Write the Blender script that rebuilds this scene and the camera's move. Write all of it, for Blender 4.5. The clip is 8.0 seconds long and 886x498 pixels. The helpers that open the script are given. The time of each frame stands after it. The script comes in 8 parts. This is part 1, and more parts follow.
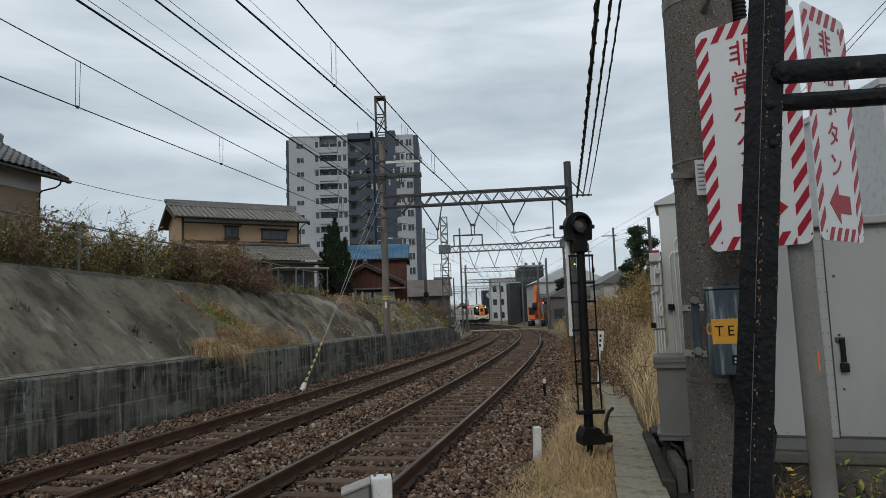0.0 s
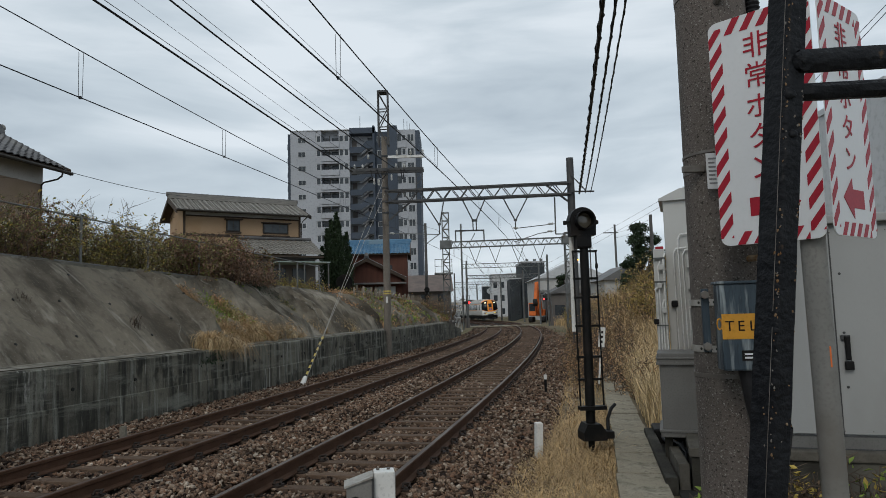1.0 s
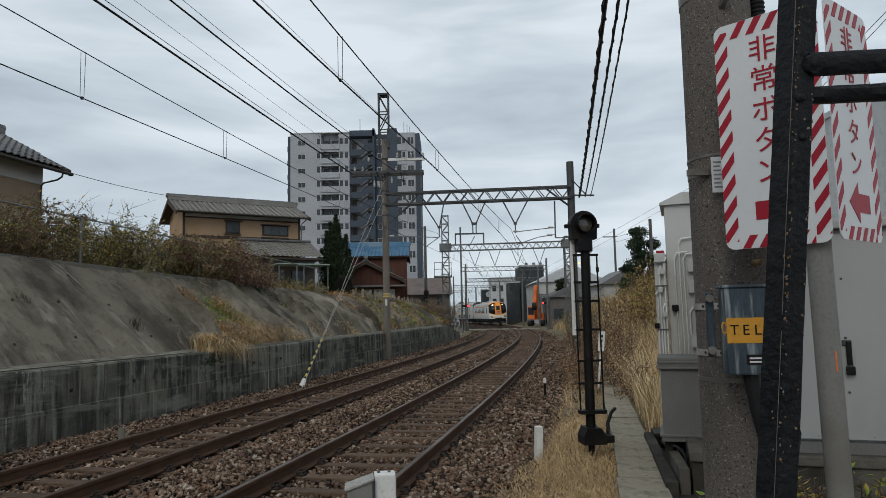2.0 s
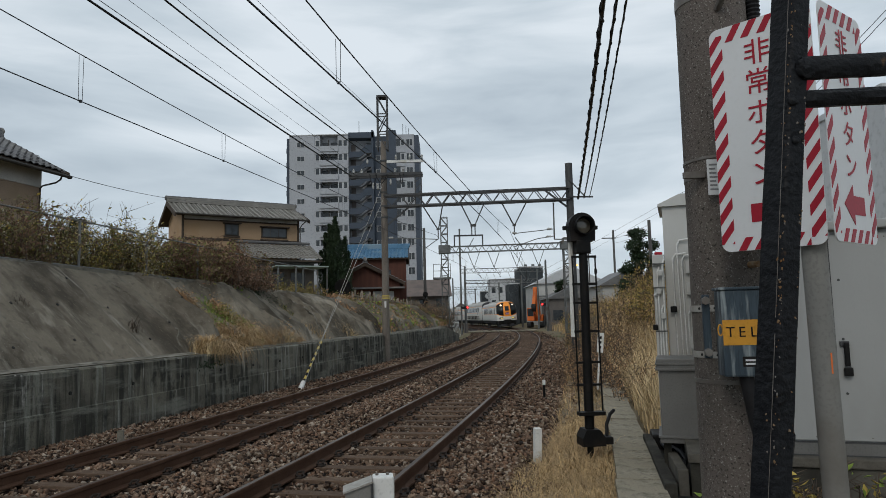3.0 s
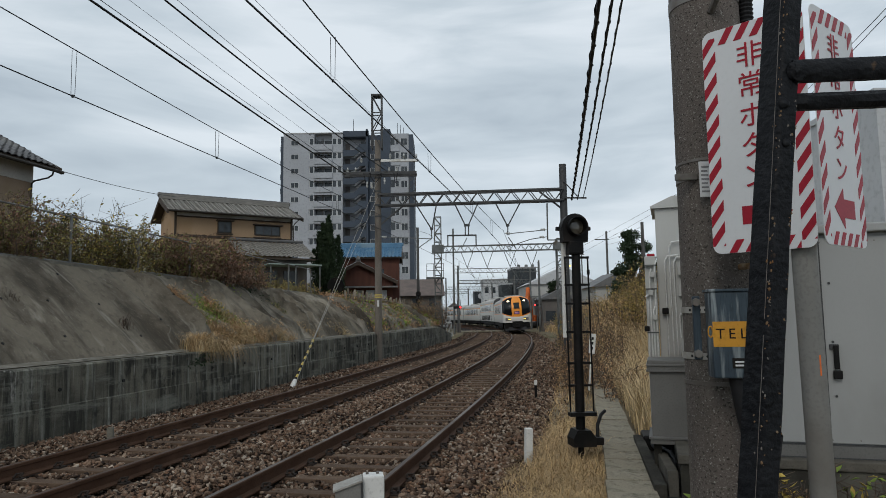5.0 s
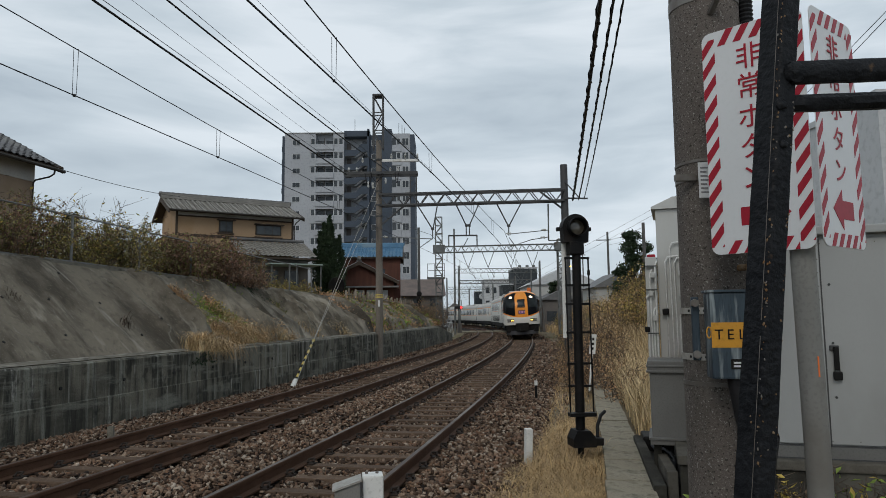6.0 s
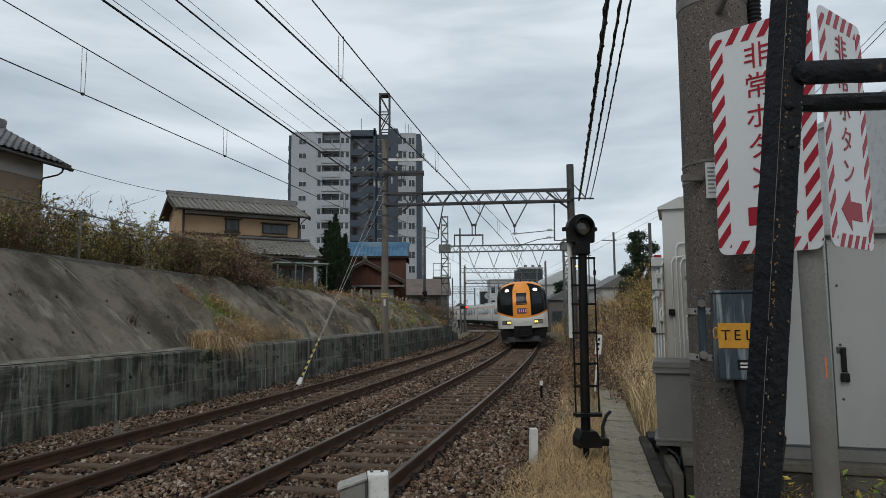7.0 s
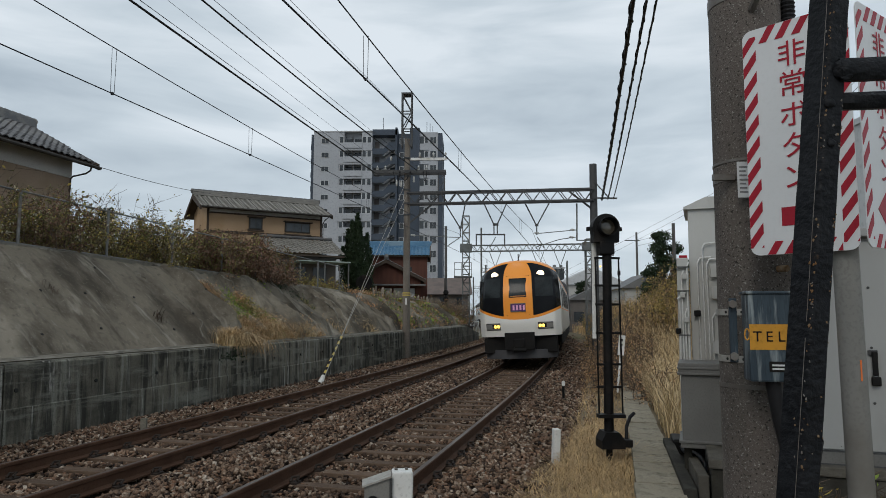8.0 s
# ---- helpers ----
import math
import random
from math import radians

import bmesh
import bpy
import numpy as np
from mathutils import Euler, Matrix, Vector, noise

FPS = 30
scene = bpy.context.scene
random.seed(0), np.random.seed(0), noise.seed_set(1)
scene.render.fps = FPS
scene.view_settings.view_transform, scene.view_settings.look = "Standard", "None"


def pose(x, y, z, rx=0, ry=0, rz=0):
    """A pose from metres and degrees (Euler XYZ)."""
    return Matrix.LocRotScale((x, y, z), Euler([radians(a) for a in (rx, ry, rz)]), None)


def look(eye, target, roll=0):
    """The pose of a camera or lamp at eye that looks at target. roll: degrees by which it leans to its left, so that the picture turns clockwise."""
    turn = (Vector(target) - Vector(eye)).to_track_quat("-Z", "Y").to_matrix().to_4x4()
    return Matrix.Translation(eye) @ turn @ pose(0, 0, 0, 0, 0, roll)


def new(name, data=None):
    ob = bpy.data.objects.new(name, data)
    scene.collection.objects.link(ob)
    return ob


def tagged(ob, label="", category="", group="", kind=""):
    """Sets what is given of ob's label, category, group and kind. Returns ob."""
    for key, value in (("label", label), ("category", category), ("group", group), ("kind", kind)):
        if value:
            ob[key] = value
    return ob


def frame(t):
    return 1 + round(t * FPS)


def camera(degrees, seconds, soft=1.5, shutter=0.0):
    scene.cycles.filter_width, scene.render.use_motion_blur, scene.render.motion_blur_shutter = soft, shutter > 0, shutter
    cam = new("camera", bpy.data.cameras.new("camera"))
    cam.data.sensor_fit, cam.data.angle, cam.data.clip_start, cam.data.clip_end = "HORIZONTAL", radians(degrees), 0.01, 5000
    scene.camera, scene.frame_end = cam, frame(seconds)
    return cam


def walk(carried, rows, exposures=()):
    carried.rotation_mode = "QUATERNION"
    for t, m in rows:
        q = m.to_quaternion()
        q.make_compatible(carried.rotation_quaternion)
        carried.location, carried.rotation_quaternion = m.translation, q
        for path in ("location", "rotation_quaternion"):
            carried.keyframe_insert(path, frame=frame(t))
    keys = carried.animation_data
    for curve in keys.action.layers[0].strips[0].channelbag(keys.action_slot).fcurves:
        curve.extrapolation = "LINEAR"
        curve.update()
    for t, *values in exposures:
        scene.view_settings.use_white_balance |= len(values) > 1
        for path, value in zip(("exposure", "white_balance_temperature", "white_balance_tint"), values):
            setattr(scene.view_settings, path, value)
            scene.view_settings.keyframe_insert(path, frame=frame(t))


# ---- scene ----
# camera and its way: hand-held by the trackside, nearly still
cam = camera(66.5, 8.0, soft=0.75)
PATH = [
    (0, (-0.015, -0.143, 1.705), (-0.021, 1.847, 1.904), -2.1),
    (0.5, (-0.033, -0.134, 1.7), (-0.043, 1.857, 1.89), -1.9),
    (1, (-0.044, -0.113, 1.694), (-0.053, 1.878, 1.88), -1.6),
    (1.5, (-0.066, -0.104, 1.689), (-0.073, 1.887, 1.879), -1.2),
    (3, (-0.055, -0.113, 1.695), (-0.059, 1.877, 1.895), -1.4),
    (3.5, (-0.044, -0.114, 1.693), (-0.044, 1.877, 1.888), -1.3),
    (4, (-0.045, -0.115, 1.695), (-0.038, 1.876, 1.891), -1.2),
    (4.5, (-0.05, -0.112, 1.693), (-0.037, 1.878, 1.891), -1.0),
    (6, (-0.041, -0.117, 1.692), (-0.029, 1.873, 1.891), -0.7),
    (6.5, (-0.037, -0.125, 1.69), (-0.031, 1.866, 1.888), -0.6),
    (7, (-0.043, -0.119, 1.69), (-0.048, 1.872, 1.888), -0.4),
    (7.5, (-0.057, -0.121, 1.689), (-0.083, 1.869, 1.887), -0.1),
    (8, (-0.073, -0.122, 1.687), (-0.14, 1.867, 1.883), 0.1),
]
walk(cam, [(t, look(eye, target, roll)) for t, eye, target, roll in PATH])

# overcast daylight
world = bpy.data.worlds.new("world")
scene.world = world
world.use_nodes = True


def build_world():
    nt = world.node_tree
    N, L = nt.nodes, nt.links
    N.clear()
    out = N.new("ShaderNodeOutputWorld")
    bg = N.new("ShaderNodeBackground")
    sky = N.new("ShaderNodeTexSky")
    sky.sky_type, sky.sun_disc = "NISHITA", False
    sky.sun_elevation, sky.sun_rotation = radians(38), radians(200)
    tc = N.new("ShaderNodeTexCoord")
    mp = N.new("ShaderNodeMapping")
    mp.inputs["Scale"].default_value = (1.3, 1.0, 5.5)
    mp.inputs["Rotation"].default_value = (0.0, radians(-14), 0.3)
    n1 = N.new("ShaderNodeTexNoise")
    n1.inputs["Scale"].default_value, n1.inputs["Detail"].default_value = 2.2, 6
    n1.inputs["Roughness"].default_value, n1.inputs["Distortion"].default_value = 0.5, 0.35
    ramp = N.new("ShaderNodeValToRGB")
    e = ramp.color_ramp.elements
    e[0].position, e[0].color = 0.30, (0.405, 0.48, 0.55, 1)
    e[1].position, e[1].color = 0.66, (0.755, 0.825, 0.885, 1)
    mid = ramp.color_ramp.elements.new(0.5)
    mid.color = (0.58, 0.662, 0.728, 1)
    sc = N.new("ShaderNodeMix")
    sc.data_type, sc.blend_type = "RGBA", "MULTIPLY"
    sc.inputs[0].default_value = 1.0
    sc.inputs[7].default_value = (0.10, 0.10, 0.10, 1)
    mix = N.new("ShaderNodeMix")
    mix.data_type = "RGBA"
    mix.inputs[0].default_value = 0.94
    L.new(tc.outputs["Generated"], mp.inputs["Vector"])
    L.new(mp.outputs["Vector"], n1.inputs["Vector"])
    L.new(n1.outputs["Fac"], ramp.inputs["Fac"])
    L.new(sky.outputs["Color"], sc.inputs[6])
    L.new(sc.outputs[2], mix.inputs[6])
    L.new(ramp.outputs["Color"], mix.inputs[7])
    L.new(mix.outputs[2], bg.inputs["Color"])
    bg.inputs["Strength"].default_value = 1.0
    L.new(bg.outputs["Background"], out.inputs["Surface"])


build_world()
sun = new("sun", bpy.data.lights.new("sun", "SUN"))
sun.data.energy, sun.data.angle, sun.data.color = 0.85, radians(25), (1.0, 0.93, 0.83)
sun.matrix_world = look((0, 0, 50), (0 + math.sin(radians(200)) * -30, -math.cos(radians(200)) * 30 + 0, 26))
scene.view_settings.exposure = 0.0


# ---- materials ----
def mat(name, a, b=None, scale=4.0, fine=60.0, rough=0.8, metal=0.0, bump=0.3, c=None, stretch=(1, 1, 1), low=0.35, high=0.65,
        spec=0.22, stain=None, stain_scale=0.7, stain_at=(0.52, 0.68), island=0.0, rnd=0.0, dist=0.01, rough2=None):
    """A surface with colours a to b at a large scale, a finer grain towards c, stains with a shape of their own and relief."""
    m = bpy.data.materials.new(name)
    m.use_nodes = True
    nt = m.node_tree
    N, L = nt.nodes, nt.links
    bsdf = N["Principled BSDF"]
    b = b or tuple(x * 0.75 for x in a)
    c = c or tuple(x * 0.6 for x in a)
    tc = N.new("ShaderNodeTexCoord")
    mp = N.new("ShaderNodeMapping")
    mp.inputs["Scale"].default_value = stretch
    L.new(tc.outputs["Object"], mp.inputs["Vector"])

    def noise_tex(s, detail):
        n = N.new("ShaderNodeTexNoise")
        n.inputs["Scale"].default_value, n.inputs["Detail"].default_value = s, detail
        L.new(mp.outputs["Vector"], n.inputs["Vector"])
        return n

    def ramp(sock, lo, hi):
        r = N.new("ShaderNodeMapRange")
        r.inputs["From Min"].default_value, r.inputs["From Max"].default_value = lo, hi
        L.new(sock, r.inputs["Value"])
        return r.outputs["Result"]

    def mixc(fac, x, y, blend="MIX"):
        k = N.new("ShaderNodeMix")
        k.data_type, k.blend_type = "RGBA", blend
        for sock, v in ((k.inputs[0], fac), (k.inputs[6], x), (k.inputs[7], y)):
            if isinstance(v, (int, float)):
                sock.default_value = v
            elif isinstance(v, tuple):
                sock.default_value = (*v[:3], 1)
            else:
                L.new(v, sock)
        return k.outputs[2]

    big, small = noise_tex(scale, 5), noise_tex(fine, 3)
    col = mixc(ramp(big.outputs["Fac"], low, high), a, b)
    half = N.new("ShaderNodeMath")
    half.operation = "MULTIPLY"
    half.inputs[1].default_value = 0.6
    L.new(ramp(small.outputs["Fac"], 0.5, 0.75), half.inputs[0])
    col = mixc(half.outputs[0], col, c)
    if stain:
        st = noise_tex(stain_scale, 6)
        col = mixc(ramp(st.outputs["Fac"], *stain_at), col, stain)
    if island or rnd:
        src = N.new("ShaderNodeNewGeometry").outputs["Random Per Island"] if island else N.new("ShaderNodeObjectInfo").outputs["Random"]
        r = N.new("ShaderNodeMapRange")
        k = island or rnd
        r.inputs["To Min"].default_value, r.inputs["To Max"].default_value = 1 - k, 1 + k
        L.new(src, r.inputs["Value"])
        hsv = N.new("ShaderNodeHueSaturation")
        L.new(r.outputs["Result"], hsv.inputs["Value"])
        L.new(col, hsv.inputs["Color"])
        col = hsv.outputs["Color"]
    L.new(col, bsdf.inputs["Base Color"])
    if rough2 is None:
        bsdf.inputs["Roughness"].default_value = rough
    else:
        rr = N.new("ShaderNodeMapRange")
        rr.inputs["To Min"].default_value, rr.inputs["To Max"].default_value = rough, rough2
        L.new(big.outputs["Fac"], rr.inputs["Value"])
        L.new(rr.outputs["Result"], bsdf.inputs["Roughness"])
    bsdf.inputs["Metallic"].default_value = metal
    bsdf.inputs["Specular IOR Level"].default_value = spec
    if bump:
        bp = N.new("ShaderNodeBump")
        bp.inputs["Strength"].default_value, bp.inputs["Distance"].default_value = bump, dist
        L.new(small.outputs["Fac"], bp.inputs["Height"])
        L.new(bp.outputs["Normal"], bsdf.inputs["Normal"])
    return m


def layered(name, base, layers, rough=0.9, spec=0.2, bump=0.6, dist=0.02, along=True, relief=(0, 1, 2)):
    """A weathered surface: stains and painted tones laid one over another on a base colour. Each layer is a colour, the
    scale of its noise along the line, across and upright, its detail, the two noise values between which it sets in,
    and its strength."""
    m = bpy.data.materials.new(name)
    m.use_nodes = True
    N, L = m.node_tree.nodes, m.node_tree.links
    bsdf = N["Principled BSDF"]
    tc = N.new("ShaderNodeTexCoord")
    src = tc.outputs["Object"]
    if along:
        mp = N.new("ShaderNodeMapping")
        mp.inputs["Rotation"].default_value = (0, 0, radians(101.5))
        L.new(src, mp.inputs["Vector"])
        src = mp.outputs["Vector"]
    col, height = None, None
    for i, (c, sc, detail, lo, hi, k) in enumerate(layers):
        sm = N.new("ShaderNodeVectorMath")
        sm.operation = "MULTIPLY"
        sm.inputs[1].default_value = sc
        L.new(src, sm.inputs[0])
        n = N.new("ShaderNodeTexNoise")
        n.inputs["Scale"].default_value, n.inputs["Detail"].default_value, n.inputs["Roughness"].default_value = 1.0, detail, 0.62
        L.new(sm.outputs["Vector"], n.inputs["Vector"])
        r = N.new("ShaderNodeMapRange")
        for key, v in (("From Min", lo), ("From Max", hi), ("To Max", k)):
            r.inputs[key].default_value = v
        L.new(n.outputs["Fac"], r.inputs["Value"])
        x = N.new("ShaderNodeMix")
        x.data_type = "RGBA"
        L.new(r.outputs["Result"], x.inputs[0])
        x.inputs[6].default_value, x.inputs[7].default_value = (*base, 1), (*c, 1)
        if col is not None:
            L.new(col, x.inputs[6])
        col = x.outputs[2]
        if i in relief:
            if height is None:
                height = n.outputs["Fac"]
            else:
                add = N.new("ShaderNodeMath")
                L.new(height, add.inputs[0])
                L.new(n.outputs["Fac"], add.inputs[1])
                height = add.outputs[0]
    L.new(col, bsdf.inputs["Base Color"])
    bsdf.inputs["Roughness"].default_value, bsdf.inputs["Specular IOR Level"].default_value = rough, spec
    if height is not None:
        bp = N.new("ShaderNodeBump")
        bp.inputs["Strength"].default_value, bp.inputs["Distance"].default_value = bump, dist
        L.new(height, bp.inputs["Height"])
        L.new(bp.outputs["Normal"], bsdf.inputs["Normal"])
    return m


def pebble_mat(name, stops):
    """Broken stone: each piece takes its own colour from the stops, with a fine grain."""
    m = bpy.data.materials.new(name)
    m.use_nodes = True
    N, L = m.node_tree.nodes, m.node_tree.links
    bsdf = N["Principled BSDF"]
    ramp = N.new("ShaderNodeValToRGB")
    ramp.color_ramp.elements[0].position, ramp.color_ramp.elements[0].color = stops[0][0], (*stops[0][1], 1)
    ramp.color_ramp.elements[1].position, ramp.color_ramp.elements[1].color = stops[-1][0], (*stops[-1][1], 1)
    for p, c in stops[1:-1]:
        ramp.color_ramp.elements.new(p).color = (*c, 1)
    L.new(N.new("ShaderNodeNewGeometry").outputs["Random Per Island"], ramp.inputs["Fac"])
    tc = N.new("ShaderNodeTexCoord")
    n = N.new("ShaderNodeTexNoise")
    n.inputs["Scale"].default_value, n.inputs["Detail"].default_value = 70, 3
    L.new(tc.outputs["Object"], n.inputs["Vector"])
    wide = N.new("ShaderNodeTexNoise")
    wide.inputs["Scale"].default_value, wide.inputs["Detail"].default_value = 0.9, 4
    L.new(tc.outputs["Object"], wide.inputs["Vector"])
    mul = N.new("ShaderNodeMath")
    mul.operation = "MULTIPLY"
    L.new(n.outputs["Fac"], mul.inputs[0])
    L.new(wide.outputs["Fac"], mul.inputs[1])
    r = N.new("ShaderNodeMapRange")
    for key, v in (("From Min", 0.12), ("From Max", 0.4), ("To Min", 0.55), ("To Max", 1.45)):
        r.inputs[key].default_value = v
    L.new(mul.outputs[0], r.inputs["Value"])
    hsv = N.new("ShaderNodeHueSaturation")
    L.new(r.outputs["Result"], hsv.inputs["Value"])
    L.new(ramp.outputs["Color"], hsv.inputs["Color"])
    L.new(hsv.outputs["Color"], bsdf.inputs["Base Color"])
    bsdf.inputs["Roughness"].default_value, bsdf.inputs["Specular IOR Level"].default_value = 0.9, 0.2
    return m


def glow(name, color, strength):
    m = bpy.data.materials.new(name)
    m.use_nodes = True
    bsdf = m.node_tree.nodes["Principled BSDF"]
    bsdf.inputs["Base Color"].default_value = (*color, 1)
    bsdf.inputs["Emission Color"].default_value = (*color, 1)
    bsdf.inputs["Emission Strength"].default_value = strength
    bsdf.inputs["Roughness"].default_value = 0.3
    return m


# ---- mesh helpers ----
def obj(name, bm, material, parent=None, smooth=False):
    me = bpy.data.meshes.new(name)
    bm.to_mesh(me)
    bm.free()
    for m in (material if isinstance(material, (list, tuple)) else [material]):
        me.materials.append(m)
    if smooth:
        me.shade_smooth()
        me.set_sharp_from_angle(angle=radians(38))
    ob = new(name, me)
    if parent:
        ob.parent = parent
    return ob


def part(name, bm, material, parent, label="", smooth=False):
    return tagged(obj(name, bm, material, parent, smooth), label)


def raw(name, verts, faces, material, parent=None, smooth=False):
    me = bpy.data.meshes.new(name)
    me.from_pydata([tuple(map(float, v)) for v in verts], [], [tuple(map(int, f)) for f in faces])
    me.materials.append(material)
    if smooth:
        me.shade_smooth()
    ob = new(name, me)
    if parent:
        ob.parent = parent
    return ob


def thing(name, label, category, m=None, group="", kind=""):
    e = new(name)
    e.empty_display_size = 0.1
    if m is not None:
        e.matrix_basis = m
    return tagged(e, label, category, group, kind)


def add_box(bm, x0, x1, y0, y1, z0, z1, bevel=0.0, m=None):
    t = bmesh.new()
    bmesh.ops.create_cube(t, size=1.0)
    bmesh.ops.transform(t, matrix=Matrix.Translation(((x0 + x1) / 2, (y0 + y1) / 2, (z0 + z1) / 2)) @ Matrix.Diagonal((x1 - x0, y1 - y0, z1 - z0, 1)), verts=t.verts)
    if bevel:
        bmesh.ops.bevel(t, geom=t.edges[:], offset=bevel, segments=2, profile=0.6, affect="EDGES")
    return merge(bm, t, m)


def merge(bm, t, m=None):
    if m is not None:
        bmesh.ops.transform(t, matrix=m, verts=t.verts)
    me = bpy.data.meshes.new("tmp")
    t.to_mesh(me)
    t.free()
    bm.from_mesh(me)
    bpy.data.meshes.remove(me)
    return bm


def box(*a, bevel=0.0, m=None):
    return add_box(bmesh.new(), *a, bevel=bevel, m=m)


def add_tube(bm, p, q, r, r2=None, n=8, caps=True):
    p, q = Vector(p), Vector(q)
    t = bmesh.new()
    bmesh.ops.create_cone(t, cap_ends=caps, segments=n, radius1=r, radius2=r if r2 is None else r2, depth=(q - p).length)
    m = Matrix.Translation((p + q) / 2) @ (q - p).to_track_quat("Z", "Y").to_matrix().to_4x4()
    return merge(bm, t, m)


def tube(p, q, r, r2=None, n=8):
    return add_tube(bmesh.new(), p, q, r, r2, n)


def add_bar(bm, p, q, w, h=None):
    """A square bar from p to q."""
    p, q = Vector(p), Vector(q)
    t = bmesh.new()
    bmesh.ops.create_cube(t, size=1.0)
    m = Matrix.Translation((p + q) / 2) @ (q - p).to_track_quat("Z", "Y").to_matrix().to_4x4() @ Matrix.Diagonal((w, h or w, (q - p).length, 1))
    return merge(bm, t, m)


def bar(p, q, w, h=None):
    return add_bar(bmesh.new(), p, q, w, h)


def add_path(bm, pts, r, n=6):
    """A round cable through the points."""
    pts = [Vector(p) for p in pts]
    rings = []
    for i, p in enumerate(pts):
        d = (pts[min(i + 1, len(pts) - 1)] - pts[max(i - 1, 0)]).normalized()
        q = d.to_track_quat("Z", "Y")
        rings.append([bm.verts.new(p + q @ Vector((r * math.cos(2 * math.pi * k / n), r * math.sin(2 * math.pi * k / n), 0))) for k in range(n)])
    for a, b in zip(rings, rings[1:]):
        for k in range(n):
            bm.faces.new((a[k], a[(k + 1) % n], b[(k + 1) % n], b[k]))
    for ring in (rings[0][::-1], rings[-1]):
        bm.faces.new(ring)
    return bm


def cable(pts, r, n=6):
    return add_path(bmesh.new(), pts, r, n)


def sagging(p, q, sag, steps=14):
    p, q = Vector(p), Vector(q)
    return [p.lerp(q, i / steps) - Vector((0, 0, sag * 4 * (i / steps) * (1 - i / steps))) for i in range(steps + 1)]


def lathe(profile, n=20):
    """Turned about z from (radius, height) pairs."""
    bm = bmesh.new()
    rings = [[bm.verts.new((r * math.cos(2 * math.pi * k / n), r * math.sin(2 * math.pi * k / n), z)) for k in range(n)] for r, z in profile]
    for a, b in zip(rings, rings[1:]):
        for k in range(n):
            bm.faces.new((a[k], a[(k + 1) % n], b[(k + 1) % n], b[k]))
    bm.faces.new(rings[0][::-1])
    bm.faces.new(rings[-1])
    return bm


def sheet(rows):
    """A surface through rows of points."""
    bm = bmesh.new()
    vs = [[bm.verts.new(p) for p in row] for row in rows]
    for a, b in zip(vs, vs[1:]):
        for i in range(len(a) - 1):
            bm.faces.new((a[i], a[i + 1], b[i + 1], b[i]))
    bmesh.ops.recalc_face_normals(bm, faces=bm.faces)
    return bm


def prism(poly, depth, m=None):
    """A flat outline in x, z with a thickness along y (0 to depth)."""
    bm = bmesh.new()
    a = [bm.verts.new((x, 0, z)) for x, z in poly]
    b = [bm.verts.new((x, depth, z)) for x, z in poly]
    bm.faces.new(a)
    bm.faces.new(b[::-1])
    for i in range(len(a)):
        j = (i + 1) % len(a)
        bm.faces.new((a[j], a[i], b[i], b[j]))
    bmesh.ops.recalc_face_normals(bm, faces=bm.faces)
    if m is not None:
        bmesh.ops.transform(bm, matrix=m, verts=bm.verts)
    return bm


# ---- the line of the railway ----
def cx(y):
    """Centre of the near track: straight past the crossing, then a wide left-hand curve."""
    if y < 8:
        return -1.241 + 0.2150 * (y - 8)
    if y < 45:
        return -3.027 + 0.2315 * y - 0.00101 * y * y
    d = min(y, 175) - 45
    return 5.345 + 0.1406 * d - 0.0016 * d * d - (0.2754 * (y - 175) if y > 175 else 0)


def turn(y):
    """Angle of the track from the y axis, to the right positive."""
    e = 0.05
    return math.atan((cx(y + e) - cx(y - e)) / (2 * e))


def at(y, off, z=0.0):
    """A point off metres to the right of the near track's centre."""
    a = turn(y)
    return Vector((cx(y) + off * math.cos(a), y - off * math.sin(a), z))


def track_pose(y, off, z=0.0):
    """A pose there whose y axis runs along the track."""
    return Matrix.Translation(at(y, off, z)) @ Matrix.Rotation(-turn(y), 4, "Z")


def stations(y0, y1, step):
    n = max(1, round((y1 - y0) / step))
    return [y0 + (y1 - y0) * i / n for i in range(n + 1)]


def steps(a, b, n):
    return [a + (b - a) * i / n for i in range(n + 1)]


# ---- surfaces of the ground ----
M_SOIL = mat("soil", (0.13, 0.105, 0.07), (0.19, 0.155, 0.10), 1.5, 40, 0.95, bump=0.7, stain=(0.10, 0.10, 0.04), stain_scale=0.25)
# bed colour near black: painted shadow for the gaps between loose stones
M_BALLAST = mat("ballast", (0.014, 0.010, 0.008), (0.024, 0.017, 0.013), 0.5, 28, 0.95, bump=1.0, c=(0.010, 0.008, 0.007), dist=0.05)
# the first stop blackens some pieces to paint in deep shadow among the stones
M_STONE = pebble_mat("ballast_stone", [(0.0, (0.014, 0.009, 0.007)), (0.25, (0.080, 0.050, 0.034)), (0.5, (0.165, 0.112, 0.078)), (0.7, (0.165, 0.092, 0.058)), (0.88, (0.25, 0.188, 0.138)), (1.0, (0.37, 0.31, 0.25))])
M_SLEEPER = mat("sleeper", (0.085, 0.055, 0.038), (0.135, 0.094, 0.066), 5, 70, 0.9, bump=0.6, rnd=0.25, stretch=(1, 6, 1))
M_RUST = mat("rail_rust", (0.072, 0.036, 0.021), (0.10, 0.053, 0.033), 3, 60, 0.75, metal=0.25, bump=0.4)
M_RAILHEAD = mat("rail_head", (0.17, 0.145, 0.125), (0.07, 0.05, 0.04), 0.45, 30, 0.40, metal=0.6, bump=0.05, rough2=0.6)
M_RAILDULL = mat("rail_dull", (0.085, 0.058, 0.045), (0.06, 0.038, 0.028), 0.7, 30, 0.55, metal=0.3, bump=0.1)
